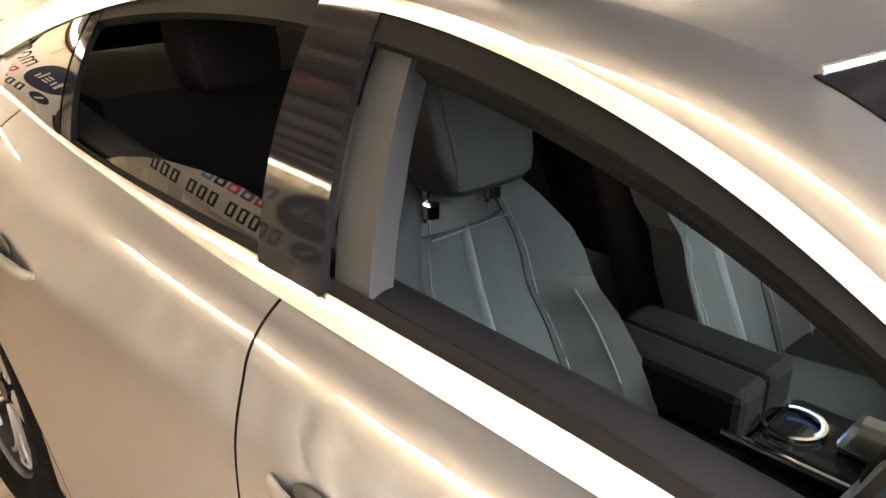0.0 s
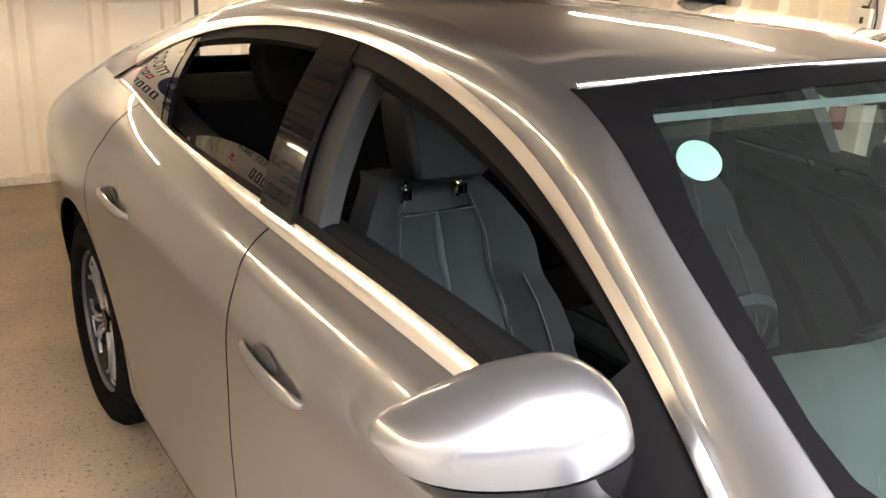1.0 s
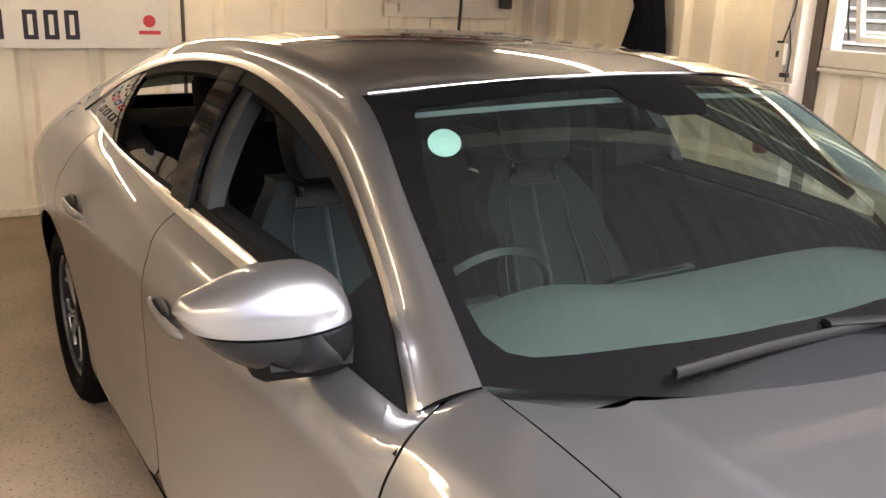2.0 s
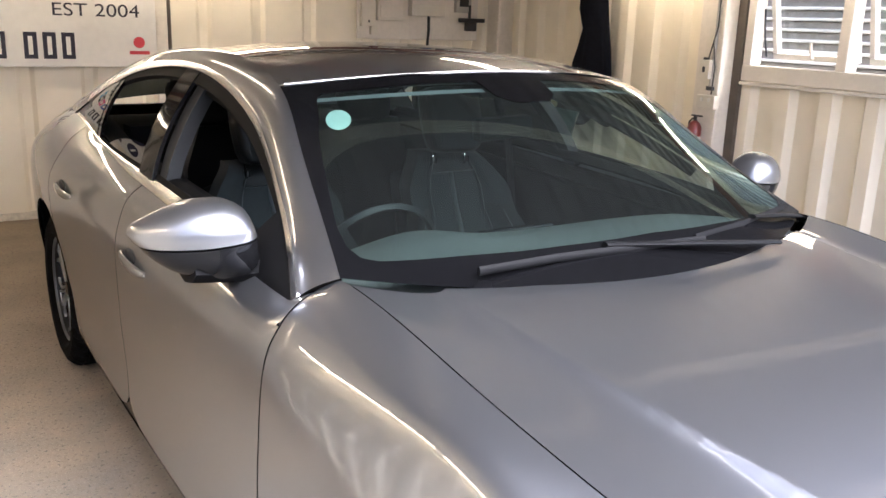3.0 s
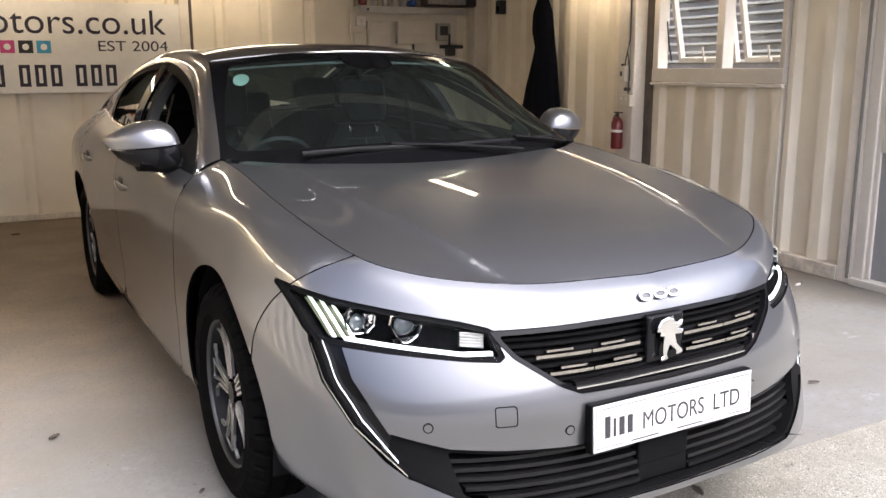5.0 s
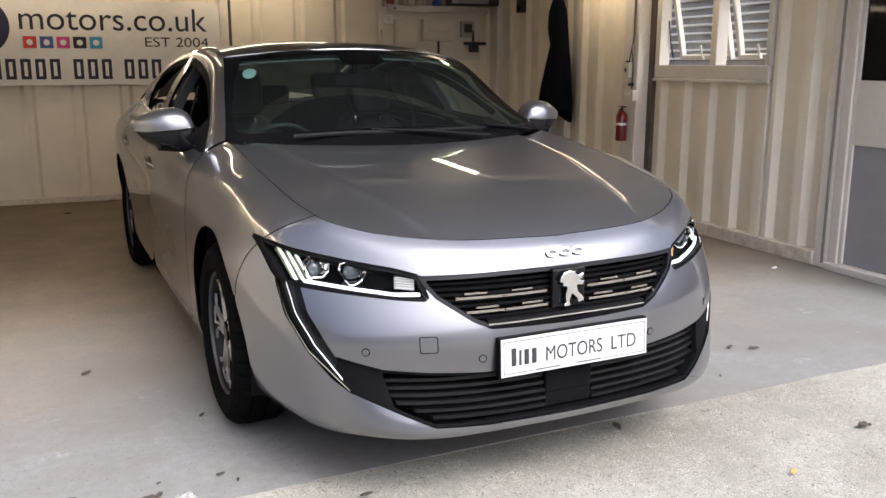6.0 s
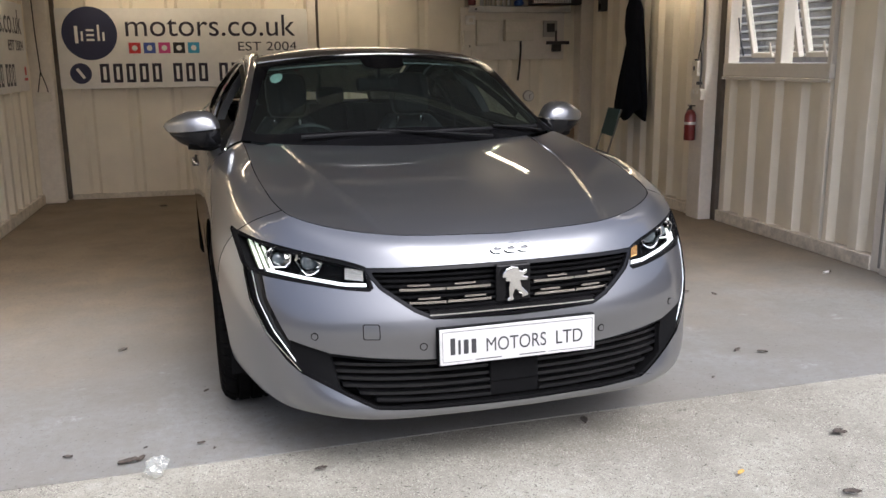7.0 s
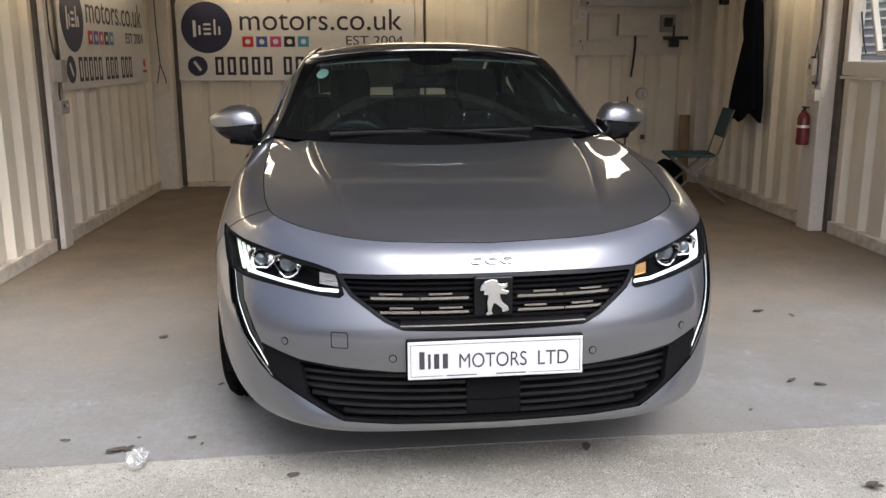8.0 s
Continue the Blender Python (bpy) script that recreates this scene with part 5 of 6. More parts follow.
def build_seat(x0):
    seat = new("front_seat")
    seat["label"] = "dark blue-grey fabric sports seat with leather sides"
    seat.matrix_basis = Matrix.Translation((x0, 0, 0))
    Z0, Z1 = .38, 1.02

    def back(u0, u1, push, z0=Z0, z1=Z1):
        def f(u, v):
            z = z0 + (z1 - z0) * v
            w = half_back(z)
            q = (u0 + (u1 - u0) * u)
            bulge = .012 * math.sin(math.pi * u) * (1 if abs(u0) < .9 else 1.4)
            bol = .095 * max(0, (abs(q) - .52) / .48)**1.5 * float(np.interp(z, [.38, .6, .80, .95, 1.02], [.9, 1, .75, .25, 0]))
            top = .05 * max(0, (z - .96) / .06)**2
            return Vector((q * w, lean(z) - bulge - bol - push + top, z))
        return f
    for nm, a, b, mat, lb in (("centre_panel", -.52, -.052, FABRIC, ""), ("centre_panel", .052, .52, FABRIC, ""), ("centre_stripe", -.050, .050, STRIPE, "pale centre stripe")):
        bm = bmesh.new()
        cushion(bm, back(a, b, .004 if nm != "centre_stripe" else .002, Z0, .925), 14, 26, .06)
        part(nm, bm, mat, seat, lb, True)
    bm = bmesh.new()
    cushion(bm, back(-.52, .52, .003, .927, 1.0), 20, 12, .06)
    part("yoke", bm, LEATHER, seat, "dark panel below the headrest", True)
    sweep("seam", [tuple(back(-.5 + k / 16, -.499 + k / 16, .014, .92, .93)(.5, .6)) for k in range(17)], .0016, PIPING, seat)
    for sd in (-1, 1):
        bm = bmesh.new()
        cushion(bm, back(sd * .525, sd * 1.0, .006, .795, 1.0), 18, 24, .08)
        part("shoulder_bolster", bm, FABRIC, seat, "fabric side bolster", True)
        bm = bmesh.new()
        cushion(bm, back(sd * .525, sd * 1.0, .0065, .36, .798), 18, 20, .08)
        part("lower_bolster", bm, LEATHER, seat, "black leather side bolster", True)
        sweep("seam", [tuple(back(sd * .522, sd * .523, .012)(.5, k / 16)) for k in range(17)], .0016, PIPING, seat)
        sweep("seam", [tuple(back(sd * .80, sd * .801, .017, .36, .78)(.5, k / 12)) for k in range(13)], .0018, PIPING, seat)
    bm = bmesh.new()
    vs = box(bm, (-.21, 2.56, .36), (.21, 2.66, .92), .04)
    for v in vs:
        v.co.y += .33 * (v.co.z - .36)
    part("back_shell", bm, SOFT, seat, "", True)
    # seat base

    def base(u0, u1, sidebolster):
        def f(u, v):
            q = u0 + (u1 - u0) * u
            y = 2.06 + .50 * v
            bol = .055 * max(0, (abs(q) - .52) / .48)**1.4
            front = .05 * max(0, (.12 - v) / .12)**2
            return Vector((q * .255, y, .46 - .05 * v + bol + .012 * math.sin(math.pi * u) - front))
        return f
    for a, b, mat, nm in ((-.53, .53, FABRIC, "seat_cushion"), (.535, 1.0, LEATHER, "seat_side"), (-1.0, -.535, LEATHER, "seat_side")):
        bm = bmesh.new()
        g = base(a, b, 0)
        n = 20
        top = [[bm.verts.new(g(i / n, j / n)) for j in range(n + 1)] for i in range(n + 1)]
        bot = [[bm.verts.new(Vector((g(i / n, j / n).x, g(i / n, j / n).y, .27))) for j in range(n + 1)] for i in range(n + 1)]
        for i in range(n):
            for j in range(n):
                bm.faces.new((top[i][j], top[i + 1][j], top[i + 1][j + 1], top[i][j + 1]))
        for i in range(n):
            bm.faces.new((top[i][0], bot[i][0], bot[i + 1][0], top[i + 1][0]))
            bm.faces.new((top[i][n], top[i + 1][n], bot[i + 1][n], bot[i][n]))
            bm.faces.new((top[0][i], top[0][i + 1], bot[0][i + 1], bot[0][i]))
            bm.faces.new((top[n][i], bot[n][i], bot[n][i + 1], top[n][i + 1]))
        bmesh.ops.recalc_face_normals(bm, faces=bm.faces)
        part(nm, bm, mat, seat, "", True)
    # headrest
    headrest(seat, (-.012, 2.685, 1.125), .116, .125)
    for sd in (-1, 1):
        bm = bmesh.new()
        rod(bm, (sd * .074 - .01, 2.70, .95), (sd * .074 - .01, 2.69, 1.03), .007)
        part("headrest_post", bm, CHROME, seat)
        bm = bmesh.new()
        rod(bm, (sd * .074 - .01, 2.685, .962), (sd * .074 - .01, 2.685, .984), .015, 16)
        part("post_collar", bm, CHROME, seat)
    return seat


def headrest(parent, at, hw, hh, shell=LEATHER, face=FABRIC):
    bm = bmesh.new()
    bmesh.ops.create_cube(bm, size=2)
    bmesh.ops.subdivide_edges(bm, edges=list(bm.edges), cuts=5, use_grid_fill=True)
    for v in bm.verts:
        c = v.co
        n = (abs(c.x)**6 + abs(c.y)**6 + abs(c.z)**6)**(1 / 6)
        c = c / n
        taper = 1 - .12 * (c.z * .5 + .5) if c.z < 0 else 1 - .10 * c.z
        v.co = Vector((c.x * hw * (1 - .10 * max(0, -c.z)), c.y * .058 - .03 * c.z * -.4, c.z * hh))
    h = part("headrest", bm, shell, parent, "padded headrest", True)
    h.matrix_local = Matrix.Translation(at) @ pose(0, 0, 0, -10, 0, 0)
    bm = bmesh.new()

    def f(u, v):
        a, b = 2 * u - 1, 2 * v - 1
        r = max(abs(a), abs(b))
        return Vector((a * hw * .80 * (1 - .08 * max(0, -b)), -.068 + .012 * (a * a)**2 + .012 * b**4 + .012 * b, b * hh * .88))
    cushion(bm, f, 14, 14, .02)
    part("headrest_face", bm, face, h, "dark fabric face", True)
    return h


driver = build_seat(-.37)
driver.parent = car
other = copy_thing(driver, Matrix.Translation((.37, 0, 0)))
other.parent = car
# rear bench
bench = new("rear_bench")
bench.parent = car
bench["label"] = "dark rear bench with three headrests"
for x0, x1 in ((-.62, -.13), (-.125, .125), (.13, .62)):
    def rb(u, v):
        z = .45 + .585 * v
        return Vector((x0 + (x1 - x0) * u, 3.20 + .33 * v - .02 * math.sin(math.pi * u) * math.sin(math.pi * v), z))
    bm = bmesh.new()
    cushion(bm, rb, 14, 16, .12)
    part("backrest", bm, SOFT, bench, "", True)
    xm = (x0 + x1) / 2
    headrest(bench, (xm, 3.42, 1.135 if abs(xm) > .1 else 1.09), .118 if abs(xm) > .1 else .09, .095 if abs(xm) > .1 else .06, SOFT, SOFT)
boxed("bench_cushion", (-.64, 2.80, .24), (.64, 3.26, .46), FABRIC, bench, .04)
boxed("parcel_shelf", (-.63, 3.60, .985), (.63, 4.28, 1.0), material("black_shelf_felt", (.008, .008, .008), .95, spec=.1, vary=.1), car, .006)
# console and armrest
con = new("centre_console")
con.parent = car
con["label"] = "black centre console with a padded armrest"
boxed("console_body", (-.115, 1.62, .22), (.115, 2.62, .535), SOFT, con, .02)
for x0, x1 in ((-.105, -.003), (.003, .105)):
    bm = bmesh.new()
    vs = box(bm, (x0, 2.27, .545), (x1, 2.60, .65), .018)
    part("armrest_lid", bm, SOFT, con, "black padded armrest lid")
bm = bmesh.new()
vs = box(bm, (-.10, 1.98, .53), (.10, 2.26, .575), .015)
part("control_plate", bm, GLOSS, con, "gloss black control plate")
bm = bmesh.new()
lathe(bm, [(.0, .050), (.005, .054), (.003, .058), (-.004, .058), (-.004, .050), (.0, .050)], 48)
cup = part("cup_ring", bm, CHROME, con, "chrome ring of the cup holder", True)
cup.matrix_local = Matrix.Translation((-.01, 2.215, .583)) @ pose(0, 0, 0, 0, 90, 0)
BLUE = lamp_material("blue_ambient_light", (.05, .25, 1.0), .15)
sweep("ambient_light", [(-.01 + .048 * math.cos(a), 2.215 + .048 * math.sin(a), .588) for a in np.linspace(-1.9, .6, 16)], .0022, BLUE, con, "thin blue light")
bm = bmesh.new()
vs = box(bm, (-.035, 2.05, .575), (.035, 2.135, .64), .016)
for v in vs:
    if v.co.z > .6:
        v.co.x *= .8
        v.co.y -= .015
part("gear_selector", bm, SATIN, con, "satin metal gear selector")
boxed("trim_strip", (-.112, 1.95, .566), (-.100, 2.30, .578), CHROME, con, .003)
RED = material("red_buckle", (.55, .02, .02), .4, vary=.05)
for x in (-.135, .135):
    bk = boxed("belt_buckle", (x - .014, 2.385, .43), (x + .014, 2.43, .50), BLACK, car, .006)
    boxed("buckle_button", (x - .012, 2.383, .501), (x + .012, 2.42, .507), RED, bk, .002, "red release button")
BELTWEB = material("black_belt_webbing", (.02, .02, .022), .8)
for sg in (-1, 1):
    sweep("seat_belt", [(.66 * sg, 2.62, .30), (.665 * sg, 2.66, .7), (.655 * sg, 2.70, 1.0), (.60 * sg, 2.70, 1.17)], .02, BELTWEB, car, "black seat belt on the door pillar", (.002, .024))
# dashboard, cluster hood, steering wheel
bm = bmesh.new()
n = 40
rows = []
for i in range(n + 1):
    u = -1 + 2 * i / n
    x = .72 * u
    row = []
    for y, z in ((1.30, .955), (1.45, .965), (1.62, .955), (1.76, .935), (1.82, .90), (1.84, .80), (1.80, .62), (1.74, .50)):
        cl = .035 * math.exp(-((x + .37) / .17)**2) * (1 if 1.5 < y < 1.83 else .3)
        row.append(bm.verts.new((x, y + .14 * (u * u) * (.6 if y < 1.5 else .1), z + cl - .03 * u**4)))
    rows.append(row)
for a, b in zip(rows, rows[1:]):
    for k in range(len(a) - 1):
        bm.faces.new((a[k], b[k], b[k + 1], a[k + 1]))
bmesh.ops.recalc_face_normals(bm, faces=bm.faces)
dash = part("dashboard", bm, material("charcoal_dashboard", (.065, .071, .070), .65, vary=.1, bump=.15, bump_scale=700), car, "charcoal soft-touch dashboard", True)
boxed("centre_screen", (-.12, 1.80, .80), (.14, 1.825, .93), GLOSS, car, .006, "dark centre screen")
bm = bmesh.new()
lathe(bm, [(.0, .172), (.012, .180), (.0, .190), (-.012, .180), (.0, .172)], 64)
sw = part("steering_wheel", bm, LEATHER, car, "small black leather steering wheel", True)
sw.matrix_local = Matrix.Translation((-.37, 1.95, .845)) @ pose(0, 0, 0, 24, 0, 0) @ pose(0, 0, 0, 0, 0, 90)
bm = bmesh.new()
box(bm, (-.02, -.055, -.05), (.02, .055, .045), .015)
part("steering_boss", bm, LEATHER, sw)
for a in (0, 180, 270):
    bm = bmesh.new()
    ca, sa = math.cos(radians(a)), math.sin(radians(a))
    rod(bm, (0, .04 * ca, .04 * sa), (0, .176 * ca, .176 * sa), .014, 10)
    part("steering_spoke", bm, SATIN, sw)
bm = bmesh.new()
box(bm, (-.78, 1.3, .22), (.78, 4.2, .24), 0)
part("cabin_carpet", bm, SOFT, car)
bm = bmesh.new()
box(bm, (-.72, 1.24, .25), (.72, 1.29, .90), .01)
part("firewall", bm, BLACK, car)
bm = bmesh.new()
box(bm, (-.68, 3.62, .25), (.68, 3.66, .95), .01)
part("boot_wall", bm, BLACK, car)

# ---- posts, rails and openings of the building ----
POST = material("cream_steel_post", (.70, .65, .57), .45, vary=.08, scale=3, fine=30, bump=.2, bump_scale=60)
GAP = material("brown_grey_joint", (.085, .07, .055), .7, vary=.3, scale=6)
SEAL = material("grey_sealant", (.23, .22, .20), .7, vary=.2, scale=14, bump=.5, bump_scale=40)
KERB = material("dirty_base_rail", (.62, .56, .46), .8, vary=.22, scale=9, fine=40, bump=.5, bump_scale=50)


def structure(name, lo, hi, mat, bevel=.004, label=""):
    return tagged(boxed(name, lo, hi, mat, None, bevel, label), kind="structure")


structure("post_left", (XL - .1, 3.655, 0), (XL + .055, 3.80, TOP), POST)
structure("joint_left", (XL - .1, 3.595, 0), (XL + .02, 3.655, TOP), GAP)
structure("corner_post_left", (XL - .1, 6.42, 0), (-2.46, YB + .1, TOP), POST, .012)
structure("joint_back", (-2.46, 6.56, .02), (-2.425, YB + .02, TOP), GAP)
structure("post_back", (-.045, YB - .035, .05), (.04, YB + .02, TOP), POST)
structure("post_back_cable_duct", (.045, YB - .02, .05), (.07, YB + .02, TOP), GAP)
structure("joint_right", (2.985, 3.80, 0), (3.12, 3.865, TOP), GAP)
structure("post_right", (2.875, 3.865, 0), (3.12, 4.07, TOP), POST, .008)
structure("corner_post_right", (2.86, 6.44, 0), (3.12, YB + .1, TOP), POST, .012)
structure("post_door", (XR - .02, 1.875, 0), (XR + .1, 1.985, TOP), POST)
structure("door_sealant", (XR - .026, 1.895, .03), (XR - .02, 1.918, TOP), SEAL)
for lo, hi, nm in (((XL - .1, YF, 0), (XL + .02, 3.59, .092), "base_rail_left"), ((XL - .1, 3.80, 0), (XL + .02, 6.42, .092), "base_rail_left_rear"),
                   ((2.93, 4.07, 0), (3.12, 6.44, .092), "base_rail_right_rear"), ((XR - .03, 1.985, 0), (XR + .1, 3.80, .092), "base_rail_right"), ((-2.42, YB - .02, 0), (2.86, YB + .1, .052), "base_rail_back")):
    structure(nm, lo, hi, KERB, .006)
WOOD = material("stained_red_brown_timber", (.16, .065, .04), .6, vary=.3, scale=4, fine=60, bump=.3, bump_scale=60)
structure("beam_back", (XL, YB - .12, 2.00), (XR, YB - .03, 2.12), WOOD)
structure("beam_left", (XL - .02, ROOF_EDGE, 2.02), (XL + .08, YB - .1, 2.12), WOOD)
structure("beam_right", (2.90, ROOF_EDGE, 2.06), (3.0, YB - .1, 2.14), WOOD)
for k, x in enumerate((-1.7, .1, 1.9)):
    structure("roof_beam", (x, ROOF_SPLIT + .05, 2.12), (x + .07, YB - .1, 2.205), WOOD)
for y in (2.06, ROOF_SPLIT):
    structure("cross_beam", (XL, y - .03, 2.14), (XR, y + .04, 2.208), KERB)
# wall above and beside the window, front returns
structure("wall_over_window", (XR, 2.49, 2.06), (XR + .1, 3.80, TOP), WHITEWALL)
structure("wall_over_door", (XR, .93, 2.06), (XR + .1, 1.875, TOP), WHITEWALL)
structure("outer_left", (XL - .16, YF, 0), (XL - .105, YB + .1, TOP), POST)
structure("outer_back", (XL - .16, YB + .1, 0), (XR + .16, YB + .16, TOP + .16), POST)
structure("front_post_left", (XL - .16, YF - .1, 0), (XL + .05, YF, TOP), POST)
structure("front_post_right", (XR - .02, .78, 0), (XR + .16, .93, TOP), POST)
structure("front_lintel", (XL - .1, ROOF_EDGE - .1, TOP), (XR + .16, ROOF_EDGE, TOP + .16), POST)

# window: white frame, two sashes hung from the top and open a hand's width
UPVC = material("white_window_frame", (.60, .565, .50), .35, vary=.05, scale=4, fine=40)
PANE = glass_material("window_pane", (.93, .95, .94))
win = tagged(new("window_1"), "white two-part window with both top-hung sashes ajar", "window", kind="structure")
Y0, Y1, Z0, Z1, YM = 2.50, 3.79, 1.175, 2.06, 3.085
for nm, lo, hi in (("window_sill", (XR - .034, Y0, Z0), (XR + .07, Y1, 1.275)), ("frame_top", (XR - .03, Y0, 2.0), (XR + .07, Y1, Z1)), ("frame_side", (XR - .03, Y0, 1.275), (XR + .07, Y0 + .045, 2.0)),
                   ("frame_side", (XR - .03, Y1 - .06, 1.275), (XR + .07, Y1, 2.0)), ("mullion", (XR - .03, YM - .035, 1.275), (XR + .07, YM + .035, 2.0))):
    boxed(nm, lo, hi, UPVC, win, .006)
boxed("board_strip", (XR - .045, Y0, 1.150), (XR - .02, Y1, 1.172), UPVC, win, .004)
for a, b in ((Y0 + .05, YM - .04), (YM + .04, Y1 - .065)):
    sash = new("sash")
    sash.parent = win
    sash.matrix_local = Matrix.Translation((XR + .035, 0, 2.0)) @ pose(0, 0, 0, 0, -13, 0)
    for nm, lo, hi in (("sash_rail", (-.02, a, -.70), (.025, b, -.662)), ("sash_rail", (-.02, a, -.04), (.025, b, 0)), ("sash_stile", (-.02, a, -.662), (.025, a + .034, -.04)), ("sash_stile", (-.02, b - .034, -.662), (.025, b, -.04))):
        boxed(nm, lo, hi, UPVC, sash, .005)
    g = boxed("pane", (0, a + .03, -.667), (.006, b - .03, -.035), PANE, sash)
    g.visible_shadow = False
    bm = bmesh.new()
    box(bm, (-.045, (a + b) / 2 - .01, -.69), (-.02, (a + b) / 2 + .01, -.665), .004)
    box(bm, (-.05, (a + b) / 2 - .012, -.675), (-.038, (a + b) / 2 + .006, -.58), .004)
    part("sash_handle", bm, UPVC, sash, "white window handle")
sweep("stay_arm", [(XR + .03, Y1 - .08, 1.62), (XR + .06, Y1 - .075, 1.45), (XR + .09, Y1 - .08, 1.33)], .006, INK, win)
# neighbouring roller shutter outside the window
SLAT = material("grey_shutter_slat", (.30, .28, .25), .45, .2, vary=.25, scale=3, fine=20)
# pale lip colour stands for the daylight caught along each slat
SLATLIT = material("white_shutter_lip", (.86, .85, .80), .35, vary=.06)
shut = tagged(new("neighbour_shutter"), "pale grey ribbed metal wall of the next unit", "wall", kind="structure")
boxed("shutter_backing", (4.62, 1.0, 0), (4.66, 9.0, 3.4), UPVC, shut)
bm = bmesh.new()
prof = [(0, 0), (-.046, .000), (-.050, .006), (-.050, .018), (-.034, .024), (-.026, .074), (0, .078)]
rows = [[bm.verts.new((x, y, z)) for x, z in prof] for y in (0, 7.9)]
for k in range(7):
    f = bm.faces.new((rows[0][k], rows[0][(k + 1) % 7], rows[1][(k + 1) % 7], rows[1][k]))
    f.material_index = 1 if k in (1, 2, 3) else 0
bm.faces.new(rows[0])
bm.faces.new(rows[1][::-1])
bmesh.ops.recalc_face_normals(bm, faces=bm.faces)
slat_mesh = bpy.data.meshes.new("slat")
bm.to_mesh(slat_mesh)
bm.free()
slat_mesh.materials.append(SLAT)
slat_mesh.materials.append(SLATLIT)
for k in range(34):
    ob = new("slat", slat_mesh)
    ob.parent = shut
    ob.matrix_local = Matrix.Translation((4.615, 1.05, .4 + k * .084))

# side door: white frame, grey lower panel, glazed top
DOORGREY = material("grey_door_panel", (.27, .27, .28), .5, vary=.08, scale=3, fine=60)
dr = tagged(new("door_1"), "white side door with a grey lower panel and dark glazing", "door", kind="structure")
for nm, lo, hi in (("door_frame", (XR - .02, 1.80, .02), (XR + .08, 1.872, 2.06)), ("door_frame", (XR - .02, .935, .02), (XR + .08, 1.0, 2.06)), ("door_frame", (XR - .02, 1.0, 2.0), (XR + .08, 1.80, 2.06)),
                   ("mid_rail", (XR - .005, 1.03, .80), (XR + .05, 1.77, 1.19)), ("stile", (XR - .005, 1.77, .05), (XR + .05, 1.80, 2.0)), ("stile", (XR - .005, 1.0, .05), (XR + .05, 1.03, 2.0)), ("threshold", (XR - .05, .935, 0), (XR + .08, 1.872, .045))):
    boxed(nm, lo, hi, UPVC, dr, .005)
boxed("lower_panel", (XR + .012, 1.03, .05), (XR + .03, 1.77, .80), DOORGREY, dr)
boxed("pane", (XR + .012, 1.03, 1.19), (XR + .02, 1.77, 2.0), GLOSS, dr)
bm = bmesh.new()
box(bm, (XR - .05, 1.08, .98), (XR - .03, 1.20, 1.0), .004)
box(bm, (XR - .05, 1.07, .975), (XR - .005, 1.09, 1.005), .004)
part("door_handle", bm, SATIN, dr)

# ---- signs ----
NAVY = material("navy_print", (.012, .015, .055), .45, vary=.05)
SIGNWHITE = material("white_sign_board", (.72, .70, .66), .4, vary=.05, scale=2, fine=20)
PRINT = material("dark_violet_print", (.014, .011, .024), .45, vary=.05)


def round_plate(bm, x, z, r, y0, y1, squash=1.0):
    vs = rod(bm, (0, y0, 0), (0, y1, 0), r, 48)
    for v in vs:
        v.co = Vector((v.co.x * squash + x, v.co.y, v.co.z + z))


